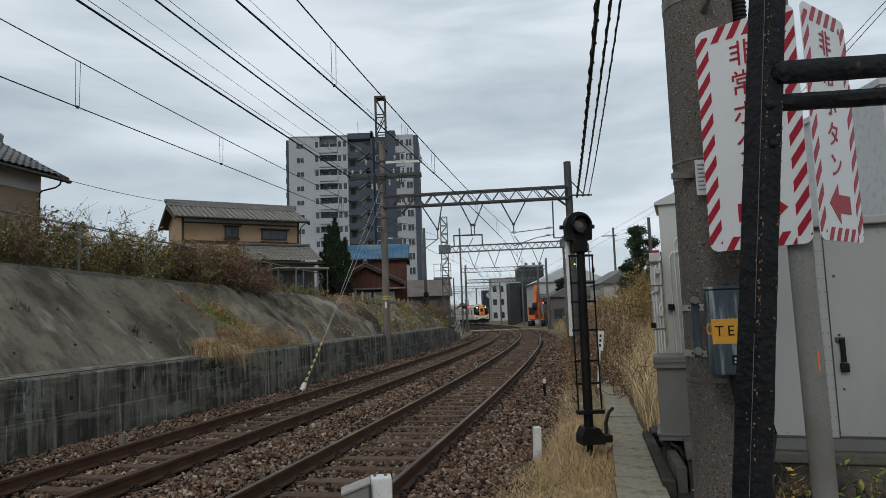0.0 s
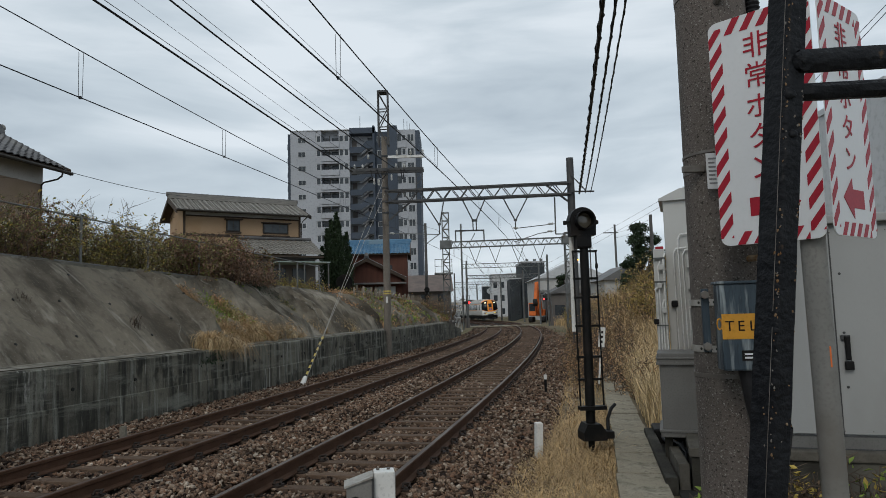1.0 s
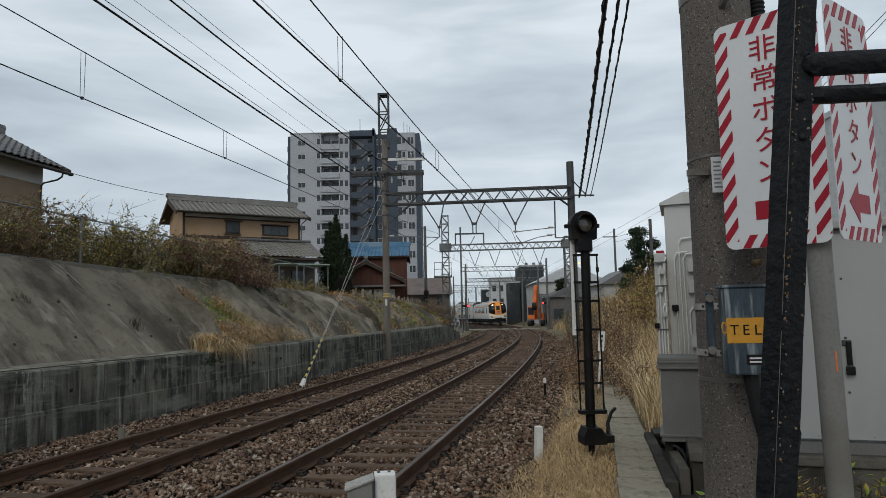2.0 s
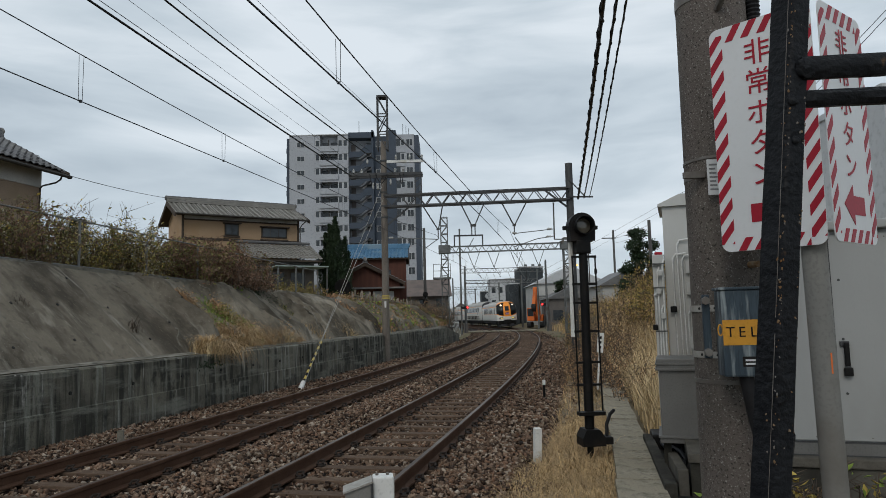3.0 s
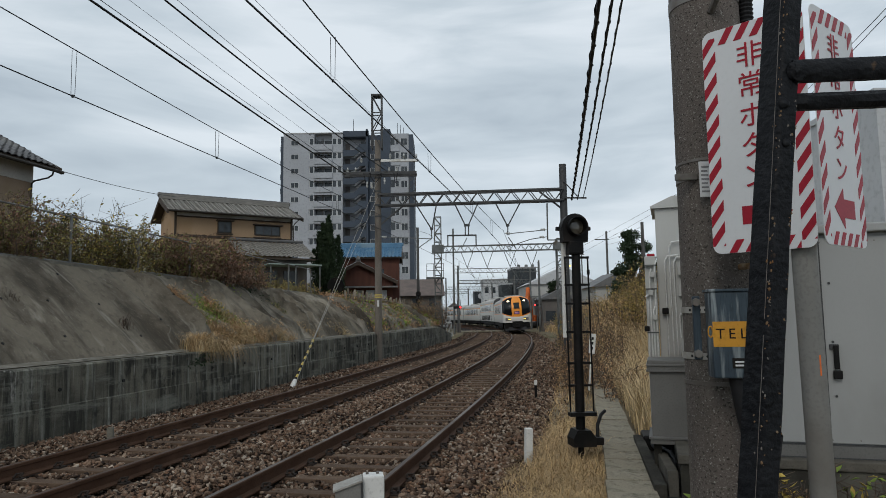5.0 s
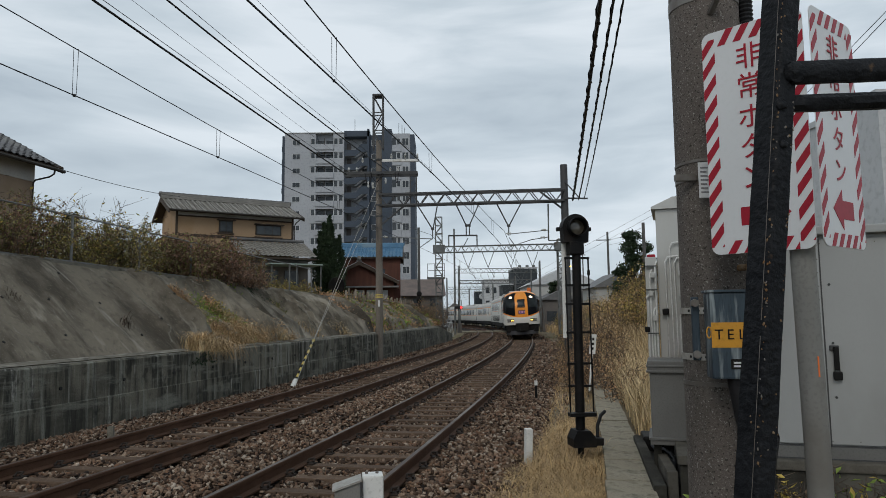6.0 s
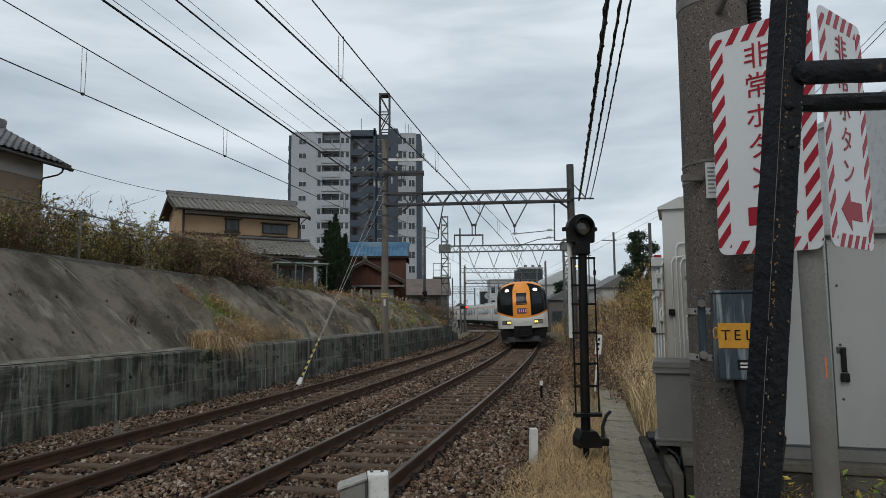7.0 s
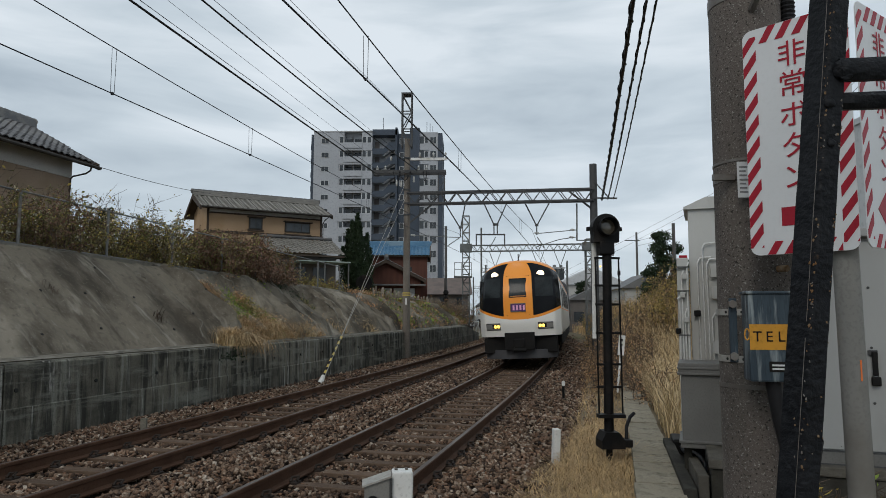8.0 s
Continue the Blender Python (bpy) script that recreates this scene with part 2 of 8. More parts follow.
M_CLIP = mat("clip_iron", (0.035, 0.028, 0.025), (0.05, 0.038, 0.03), 20, 90, 0.7, metal=0.4)
M_WALL = layered("retaining_concrete", (0.150, 0.138, 0.108), [
    ((0.034, 0.034, 0.028), (0.55, 0.55, 0.8), 5, 0.43, 0.60, 0.82),
    ((0.020, 0.020, 0.017), (5.0, 5.0, 0.30), 5, 0.48, 0.60, 0.82),
    ((0.225, 0.222, 0.19), (6.0, 6.0, 0.40), 6, 0.52, 0.64, 0.9),
    ((0.21, 0.205, 0.172), (0.7, 0.7, 6.0), 6, 0.53, 0.66, 0.75),
    ((0.33, 0.32, 0.285), (9, 9, 0.6), 5, 0.59, 0.66, 0.9),
    ((0.02, 0.02, 0.017), (3.0, 3.0, 2.2), 6, 0.56, 0.66, 0.8),
    ((0.03, 0.03, 0.026), (45, 45, 45), 2, 0.52, 0.70, 0.5)], 0.9, 0.2, 0.5, 0.012, relief=(2, 6))
M_COPING = layered("coping_concrete", (0.15, 0.138, 0.112), [
    ((0.27, 0.252, 0.215), (1.6, 5, 5), 5, 0.46, 0.62, 0.8),
    ((0.055, 0.05, 0.04), (3.5, 6, 6), 5, 0.52, 0.66, 0.85),
    ((0.09, 0.083, 0.068), (50, 50, 50), 2, 0.5, 0.7, 0.5)], 0.95, 0.2, 0.5, 0.02)
# stains, with pale and dark contrast raised to paint light and shade of folds
M_SLOPE = layered("sprayed_concrete", (0.168, 0.145, 0.112), [
    ((0.31, 0.278, 0.222), (0.30, 0.30, 0.38), 4, 0.50, 0.64, 0.8),
    ((0.050, 0.042, 0.032), (0.55, 0.4, 0.32), 5, 0.44, 0.58, 0.88),
    ((0.040, 0.034, 0.026), (2.2, 0.8, 0.42), 6, 0.54, 0.68, 0.75),
    ((0.36, 0.33, 0.275), (2.8, 1.0, 0.45), 6, 0.58, 0.72, 0.65),
    ((0.050, 0.042, 0.032), (8, 8, 8), 5, 0.54, 0.70, 0.5),
    ((0.36, 0.33, 0.28), (45, 45, 45), 2, 0.63, 0.70, 0.5)], 0.95, 0.15, 0.8, 0.04, relief=(4,))
M_TROUGH = layered("trough_concrete", (0.265, 0.235, 0.178), [
    ((0.36, 0.325, 0.26), (2.2, 2.2, 2.2), 5, 0.50, 0.64, 0.7),
    ((0.12, 0.108, 0.078), (3.5, 3.5, 3.5), 6, 0.50, 0.64, 0.8),
    ((0.075, 0.072, 0.045), (9, 9, 9), 5, 0.56, 0.66, 0.7),
    ((0.10, 0.09, 0.07), (60, 60, 60), 2, 0.54, 0.68, 0.6)], 0.95, 0.15, 0.6, 0.01, along=False, relief=(2, 3))
M_DARK = mat("dark_pit", (0.03, 0.03, 0.028), None, 3, 40, 0.9)


def smooth(a, b, x):
    k = min(1, max(0, (x - a) / (b - a)))
    return k * k * (3 - 2 * k)


def terrace(y):
    """Height of the ground above the slope on the left."""
    return (3.18 - 0.018 * max(-20, min(y, 46))) * (1 - smooth(47, 60, y)) + 0.15 * smooth(47, 60, y)


def bank(y, off):
    """Height of the ground on the right, which rises into a weedy bank past the relay hut."""
    up = 2.15 * smooth(12.5, 25, y) * (1 - 0.75 * smooth(60, 85, y))
    k = smooth(3.4, 5.8, off)
    return -0.14 + up * k


def ground_z(y, off):
    if off <= -8.0:
        return terrace(y) - 0.02
    if off < -5.55:
        k = (off + 8.0) / (8.0 - 5.55)
        return (terrace(y) - 0.1) * (1 - k) + min(0.85, terrace(y) - 0.1) * k - 1.2 * math.sin(math.pi * min(1, max(0.0, k)))
    if off < -5.3:
        return -0.45
    if off < 1.6:
        return -0.45
    if off < 2.3:
        return -0.45 + 0.31 * (off - 1.6) / 0.7
    return bank(y, off)


def build_ground():
    offs = [-2500, -900, -300, -120, -60, -30, -20, -14, -10, -8.0, -7.0, -6.2, -5.55, -5.5, -5.2, -3, -1, 1, 1.6, 2.0, 2.3, 2.8, 3.4,
            4, 4.6, 5.2, 5.8, 6.4, 7, 7.8, 8.6, 10, 14, 20, 30, 60, 120, 300, 900, 2500]
    ys = stations(-40, 8, 4) + stations(8, 90, 1.6)[1:] + stations(90, 230, 10)[1:] + [300, 450, 700, 1100, 1800, 3000]
    rows = []
    for y in ys:
        row = []
        for o in offs:
            p = at(y, o) if y <= 230 and abs(o) <= 60 else Vector((cx(min(y, 230)) + o, y, 0))
            wob = 0.10 * noise.noise(Vector((p.x * 0.35, p.y * 0.35, 3))) + 0.05 * noise.noise(Vector((p.x * 1.1, p.y * 1.1, 7))) if (o > 2.3 or o < -8) and abs(o) < 100 else 0
            row.append((p.x, p.y, ground_z(y, o) + wob))
        rows.append(row)
    tagged(obj("ground", sheet(rows), M_SOIL, smooth=True), "bare brown soil with dead grass beside the tracks", "ground", kind="structure")
    # crushed-stone bed with a ridge between the tracks; its colour holds the stones' shadow
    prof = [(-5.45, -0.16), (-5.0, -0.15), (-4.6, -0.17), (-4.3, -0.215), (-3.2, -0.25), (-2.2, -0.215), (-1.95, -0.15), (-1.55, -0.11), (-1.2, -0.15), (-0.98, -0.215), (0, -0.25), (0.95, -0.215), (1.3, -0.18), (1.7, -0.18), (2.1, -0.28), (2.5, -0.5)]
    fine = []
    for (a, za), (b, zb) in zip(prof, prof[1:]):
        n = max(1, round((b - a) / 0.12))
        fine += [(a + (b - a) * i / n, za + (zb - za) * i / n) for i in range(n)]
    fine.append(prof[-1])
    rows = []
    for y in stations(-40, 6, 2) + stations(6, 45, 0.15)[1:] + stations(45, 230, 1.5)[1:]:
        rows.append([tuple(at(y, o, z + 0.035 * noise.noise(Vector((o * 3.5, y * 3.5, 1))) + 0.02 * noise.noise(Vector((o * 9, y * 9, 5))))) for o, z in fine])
    tagged(obj("ballast_bed", sheet(rows), M_BALLAST, smooth=True), "crushed-stone track ballast bed, near black as shadow between stones", "ballast", kind="structure")


def build_stones():
    """Loose ballast stones: eight-cornered lumps, no two alike."""
    rng = np.random.default_rng(4)
    cube = np.array([(x, y, z) for x in (-1, 1) for y in (-1, 1) for z in (-1, 1)], float) * 0.5
    tris = np.array([(0, 1, 3), (0, 3, 2), (4, 6, 7), (4, 7, 5), (0, 4, 5), (0, 5, 1), (2, 3, 7), (2, 7, 6), (0, 2, 6), (0, 6, 4), (1, 5, 7), (1, 7, 3)])
    spots = []
    for y0, y1, per in ((-8, 5.5, 170), (5.5, 11, 1000), (11, 18, 620), (18, 30, 230), (30, 48, 80), (48, 75, 22)):
        n = int((y1 - y0) * 7.9 * per)
        spots.append(np.stack([rng.uniform(y0, y1, n), rng.uniform(-5.4, 2.5, n)], 1))
    spots = np.concatenate(spots)
    o = spots[:, 1]
    keep = np.ones(len(o), bool)
    for rail in (-3.95, -2.45, -0.75, 0.75):
        keep &= np.abs(o - rail) > 0.10
    for c in (-3.2, 0.0):
        inside = np.abs(o - c) < 1.2
        on = (np.abs((spots[:, 0] - (o - c) * 0.2 - 3.1 + 0.31) % 0.62 - 0.31) < 0.09) & inside
        keep &= ~(on & (rng.random(len(o)) < 0.40))
    spots = spots[keep]
    n = len(spots)
    size = rng.uniform(0.020, 0.050, (n, 1)) * (1 + 0.6 * smooth_np(14, 40, spots[:, :1]))
    axes = np.stack([rng.uniform(1.0, 1.7, n), rng.uniform(0.65, 1.15, n), rng.uniform(0.35, 0.8, n)], 1) * size
    v = cube[None] * (1 + rng.uniform(-0.38, 0.38, (n, 8, 3)))
    v = v * axes[:, None, :]
    ang = np.stack([rng.normal(0, 0.55, n), rng.normal(0, 0.55, n), rng.uniform(0, 6.283, n)], 1)
    for i, j, k in ((1, 2, 0), (0, 2, 1), (0, 1, 2)):
        c, s = np.cos(ang[:, k])[:, None], np.sin(ang[:, k])[:, None]
        a, b = v[:, :, i].copy(), v[:, :, j].copy()
        v[:, :, i], v[:, :, j] = a * c - b * s, a * s + b * c
    prof_o = np.array([-5.45, -5.0, -4.6, -4.3, -3.2, -2.2, -1.95, -1.55, -1.15, -0.95, 0, 0.95, 1.3, 1.7, 2.1, 2.5])
    prof_z = np.array([-.16, -.15, -.17, -.215, -.25, -.215, -.15, -.11, -.15, -.215, -.25, -.215, -.18, -.18, -.22, -.16])
    base = np.array([tuple(at(float(y), float(q))) for y, q in spots])
    base[:, 2] = np.interp(spots[:, 1], prof_o, prof_z) + rng.uniform(-0.028, 0.044, n)
    v += base[:, None, :]
    f = (tris[None] + (np.arange(n) * 8)[:, None, None]).reshape(-1, 3)
    ob = quick_mesh("ballast_stones", v.reshape(-1, 3), f, M_STONE)
    tagged(ob, "loose brown and grey crushed ballast stones", "gravel", kind="stuff")


def smooth_np(a, b, x):
    k = np.clip((x - a) / (b - a), 0, 1)
    return k * k * (3 - 2 * k)


def quick_mesh(name, verts, tris, material, parent=None):
    me = bpy.data.meshes.new(name)
    me.vertices.add(len(verts))
    me.vertices.foreach_set("co", np.ascontiguousarray(verts, dtype=np.float32).ravel())
    me.loops.add(len(tris) * 3)
    me.loops.foreach_set("vertex_index", np.ascontiguousarray(tris, dtype=np.int32).ravel())
    me.polygons.add(len(tris))
    me.polygons.foreach_set("loop_start", np.arange(0, len(tris) * 3, 3, dtype=np.int32))
    me.update(calc_edges=True)
    me.materials.append(material)
    ob = new(name, me)
    if parent:
        ob.parent = parent
    return ob


RAIL = [(-0.072, -0.17), (0.072, -0.17), (0.072, -0.155), (0.014, -0.135), (0.012, -0.052), (0.034, -0.04), (0.034, -0.008), (0.026, 0.0),
        (-0.026, 0.0), (-0.034, -0.008), (-0.034, -0.04), (-0.012, -0.052), (-0.014, -0.135), (-0.072, -0.155)]


def build_track(name, c, head, half=0.738):
    track = thing(name, "rusty steel rails on weathered sleepers set in ballast", "railway track", kind="structure")
    ys = stations(-40, 8, 6) + stations(8, 230, 1.5)[1:]
    for side in (-half, half):
        bm = bmesh.new()
        rings = [[bm.verts.new(at(y, c + side + u, w)) for u, w in RAIL] for y in ys]
        for a, b in zip(rings, rings[1:]):
            for k in range(len(RAIL)):
                j = (k + 1) % len(RAIL)
                fc = bm.faces.new((a[k], a[j], b[j], b[k]))
                fc.material_index = 1 if k == 7 else 0
        bm.faces.new(rings[0])
        bm.faces.new(rings[-1][::-1])
        bmesh.ops.recalc_face_normals(bm, faces=bm.faces)
        part("rail", bm, [M_RUST, head], track, "rust-brown steel rail with a worn running surface")
    # sleepers, one mesh shared
    bm = box(-1.2, 1.2, -0.09, 0.09, -0.33, -0.176, bevel=0.012)
    me = bpy.data.meshes.new("sleeper")
    bm.to_mesh(me)
    bm.free()
    me.materials.append(M_SLEEPER)
    cm = bmesh.new()
    for s in (-half, half):
        for d in (-0.105, 0.105):
            add_box(cm, s + d - 0.05, s + d + 0.05, -0.07, 0.07, -0.18, -0.155, bevel=0.006)
            add_path(cm, [(s + d - 0.03, -0.05, -0.15), (s + d - 0.035, 0.0, -0.115), (s + d + 0.035, 0.02, -0.11), (s + d + 0.04, -0.03, -0.14)], 0.018, 5)
    cme = bpy.data.meshes.new("rail_clips")
    cm.to_mesh(cme)
    cm.free()
    cme.materials.append(M_CLIP)
    y = 3.1 - 0.62 * 18
    while y < 92:
        ob = new("sleeper", me)
        ob.parent = track
        ob.matrix_basis = track_pose(y, c, 0.0)
        if y < 45:
            k = new("rail_clips", cme)
            k.parent = ob
        y += 0.62


def build_wall():
    """Retaining wall at the foot of the left slope, cast in bays."""
    wall = thing("wall_retaining", "dark weathered concrete retaining wall with vertical water stains", "retaining wall", kind="structure")
    edges = stations(-14, 52, 11.0)
    for a, b in zip(edges, edges[1:]):
        bm = bmesh.new()
        rows = []
        for y in stations(a + 0.012, b - 0.012, 1.0):
            top = 1.0 if y < 44 else 1.0 - 0.55 * smooth(44, 52, y)
            rows.append([tuple(at(y, o, z)) for o, z in ((-5.36, -0.5), (-5.368, 0.36), (-5.388, 0.375), (-5.40, top - 0.03), (-5.43, top), (-5.68, top), (-5.68, -0.5))])
        vs = [[bm.verts.new(p) for p in r] for r in rows]
        for p, q in zip(vs, vs[1:]):
            for k in range(7):
                bm.faces.new((p[k], p[(k + 1) % 7], q[(k + 1) % 7], q[k]))
        bm.faces.new(vs[0])
        bm.faces.new(vs[-1])
        bmesh.ops.recalc_face_normals(bm, faces=bm.faces)
        part("wall_panel", bm, M_WALL, wall)
    # weep holes
    bm = bmesh.new()
    for y in stations(6, 44, 1.5):
        for z in (0.2, 0.62):
            p = at(y + (0.75 if z > 0.4 else 0), -5.385, z)
            q = at(y + (0.75 if z > 0.4 else 0), -5.42, z)
            add_tube(bm, p + (p - q) * 0.3, q, 0.03, n=8)
    part("weep_holes", bm, M_DARK, wall, "dark drain holes in the wall")
    # coping strip behind the crest
    rows = [[tuple(at(y, -5.66, (1.0 if y < 44 else 1.0 - 0.55 * smooth(44, 52, y)) + 0.012)), tuple(at(y, -5.88 - 0.14 * noise.noise(Vector((y * 0.9, 2, 6))) - 0.05 * noise.noise(Vector((y * 3.1, 2, 6))), (1.055 if y < 44 else 1.055 - 0.55 * smooth(44, 52, y))))] for y in stations(-14, 52, 0.3)]
    part("wall_coping", sheet(rows), M_COPING, wall, "pale concrete ledge")
    # sprayed concrete slope with folds
    def spot(y, k):
        o = -5.9 - 2.05 * k
        zt = terrace(y)
        z0 = 1.03 if y < 44 else 1.03 - 0.55 * smooth(44, 52, y)
        z = z0 + (max(zt, z0) - z0) * k
        rough_k = 0.18 + 0.82 * smooth(12.5, 16.5, y)
        ridge = abs(noise.noise(Vector((y * 0.72 + k * 0.35, k * 0.35, 12))))
        small = abs(noise.noise(Vector((y * 1.9 + k * 0.8, k * 0.8, 31))))
        fold = 0.30 * rough_k * (1 - min(1, ridge * 4)) ** 1.3 + 0.14 * rough_k * (1 - min(1, small * 4)) ** 1.5
        fold += 0.24 * rough_k * noise.noise(Vector((y * 0.95 + k * 0.5, k * 0.5, 21))) + 0.14 * noise.noise(Vector((y * 0.38 + k * 0.3, k * 0.6, 2)))
        fold += 0.03 * noise.noise(Vector((y * 2.4 + k, k * 2.5, 9))) + 0.012 * noise.noise(Vector((y * 8, k * 14, 4)))
        fold *= min(1, 5 * k) * min(1, 4 * (1 - k) + 0.25)
        p = at(y, o, z)
        a = turn(y)
        return Vector((p.x + 0.6 * fold * math.cos(a), p.y - 0.6 * fold * math.sin(a), p.z + 0.75 * fold))

    rows = [[tuple(spot(y, i / 30)) for i in range(31)] for y in stations(-14, 8, 1.0) + stations(8, 50, 0.14)[1:]]
    tagged(obj("slope_concrete", sheet(rows), M_SLOPE, smooth=True), "grey sprayed-concrete embankment slope with dark stains and painted fold shading", "embankment", kind="structure")


    rnd = random.Random(14)
    slope = bpy.data.objects["slope_concrete"]
    # mended cracks and dark drain holes in the sprayed concrete
    for y0, k0, y1, k1, r in ((9.7, 0.42, 10.15, 0.05, 0.009), (14.0, 0.95, 14.3, 0.42, 0.02), (14.3, 0.42, 13.7, 0.08, 0.012), (15.9, 0.95, 16.2, 0.5, 0.014), (18.6, 0.9, 18.9, 0.2, 0.03), (19.8, 0.95, 20.2, 0.1, 0.035),
                              (21.7, 0.95, 22.0, 0.15, 0.04), (17.3, 0.95, 17.6, 0.4, 0.03), (23.6, 0.95, 24.0, 0.2, 0.04), (26.0, 0.9, 26.3, 0.1, 0.04), (13.3, 0.97, 13.6, 0.7, 0.012)):
        pts = [spot(y0 + (y1 - y0) * i / 14 + rnd.gauss(0, 0.03), k0 + (k1 - k0) * i / 14) + Vector((0, 0, -0.4 * r)) for i in range(15)]
        part("crack_ridge", cable(pts, r, 6), M_COPING, slope, "pale mortar along a mended crack", smooth=True)
    for y, k in ((10.15, 0.53), (10.85, 0.19), (9.45, 0.15), (12.6, 0.53), (11.2, 0.53), (13.0, 0.18), (8.8, 0.5), (15.0, 0.55), (13.9, 0.3), (12.0, 0.8)):
        p = spot(y, k)
        part("drain_hole", tube(p + Vector((-0.06, 0, -0.05)), p + Vector((0.012, 0, 0.010)), 0.028, n=8), M_DARK, slope, "dark drain hole")


def build_crest():
    """Rough concrete kerb along the top of the slope."""
    rows = []
    for y in stations(4, 34, 0.3):
        j = 0.03 * noise.noise(Vector((y * 2.3, 0, 5)))
        z = terrace(y) - 0.06
        rows.append([tuple(at(y, o, z + h + j)) for o, h in ((-7.86, -0.12), (-7.88, 0.07), (-8.02, 0.08), (-8.04, -0.1))])
    tagged(obj("kerb_crest", sheet(rows), M_COPING), "rough pale concrete kerb along the slope crest", "kerb", kind="structure")


def build_trough():
    """Cable trough lids along the right, leading past the signal."""
    run = thing("cable_trough", "row of weathered concrete cable trough lids", "cable trough", kind="structure")
    bm = box(-0.235, 0.235, -0.495, 0.495, -0.14, 0.0, bevel=0.006)
    me = bpy.data.meshes.new("trough_lid")
    bm.to_mesh(me)
    bm.free()
    me.materials.append(M_TROUGH)
    y = 2.2
    rnd = random.Random(3)
    while y < 22:
        ob = new("trough_lid", me)
        ob.parent = run
        ob.matrix_basis = track_pose(y, 3.27 + rnd.uniform(-0.012, 0.012), -0.015 + rnd.uniform(-0.012, 0.012)) @ pose(0, 0, 0, rnd.uniform(-0.5, 0.5), rnd.uniform(-0.6, 0.6), rnd.uniform(-0.8, 0.8))
        y += 1.0


build_ground()
build_wall()
build_crest()
build_trough()


# ---- overhead line: poles, gantries, wires ----
M_POLE = mat("pole_concrete", (0.185, 0.16, 0.135), (0.125, 0.108, 0.092), 1.2, 55, 0.92, bump=0.5, stretch=(2, 2, 0.5), c=(0.30, 0.28, 0.25), stain=(0.08, 0.07, 0.062), stain_scale=1.6)
M_STEEL = mat("galvanised_steel", (0.17, 0.18, 0.18), (0.12, 0.125, 0.12), 2.5, 60, 0.6, metal=0.4, bump=0.2, stain=(0.10, 0.08, 0.065), stain_scale=1.2)
M_DARKSTEEL = mat("dark_steel", (0.06, 0.062, 0.065), (0.085, 0.085, 0.085), 3, 60, 0.6, metal=0.4, bump=0.2)
M_WIRE = mat("wire", (0.04, 0.043, 0.048), None, 2, 40, 0.6, metal=0.3, bump=0)
M_RUBBER = mat("black_cable", (0.012, 0.012, 0.013), (0.018, 0.018, 0.02), 4, 50, 0.55, bump=0.1)
M_PORCELAIN = mat("white_porcelain", (0.48, 0.48, 0.46), (0.38, 0.38, 0.36), 8, 60, 0.25, bump=0)
M_YELLOW = mat("warning_yellow", (0.60, 0.46, 0.12), (0.5, 0.38, 0.12), 4, 60, 0.6)
M_WHITE = mat("white_paint", (0.72, 0.72, 0.70), (0.62, 0.62, 0.60), 3, 50, 0.5, bump=0.1, stain=(0.45, 0.43, 0.38), stain_scale=2.2)


def truss(bm, p, q, depth, n, chord=0.09, web=0.055):
    """A flat zigzag girder hanging below the line p to q."""
    p, q = Vector(p), Vector(q)
    d = Vector((0, 0, depth))
    add_bar(bm, p, q, chord, chord * 0.8)
    add_bar(bm, p - d, q - d, chord, chord * 0.8)
    for i in range(n):
        a, b, c = p.lerp(q, i / n), p.lerp(q, (i + 0.5) / n), p.lerp(q, (i + 1) / n)
        add_bar(bm, a, b - d, web, web * 0.6)
        add_bar(bm, b - d, c, web, web * 0.6)
    return bm


def lattice(bm, base, top, w, n, leg=0.05, web=0.03):
    """A four-legged lattice mast of the width w."""
    base, top = Vector(base), Vector(top)
    h = w / 2
    for sx, sy in ((-h, -h), (h, -h), (h, h), (-h, h)):
        add_bar(bm, base + Vector((sx, sy, 0)), top + Vector((sx, sy, 0)), leg)
    for i in range(n):
        a, b = base.lerp(top, i / n), base.lerp(top, (i + 1) / n)
        s = 1 if i % 2 else -1
        for sy in (-h, h):
            add_bar(bm, a + Vector((-h * s, sy, 0)), b + Vector((h * s, sy, 0)), web)
        for sx in (-h, h):
            add_bar(bm, a + Vector((sx, -h * s, 0)), b + Vector((sx, h * s, 0)), web)
        for sy in (-h, h):
            add_bar(bm, b + Vector((-h, sy, 0)), b + Vector((h, sy, 0)), web)
    return bm


def insulator(r=0.06, n=3):
    prof = [(0.018, 0)]
    for i in range(n):
        z = 0.03 + i * 0.055
        prof += [(0.03, z), (r, z + 0.012), (r * 0.85, z + 0.028), (0.03, z + 0.04)]
    prof += [(0.018, 0.03 + n * 0.055 + 0.03)]
    return lathe(prof, 12)


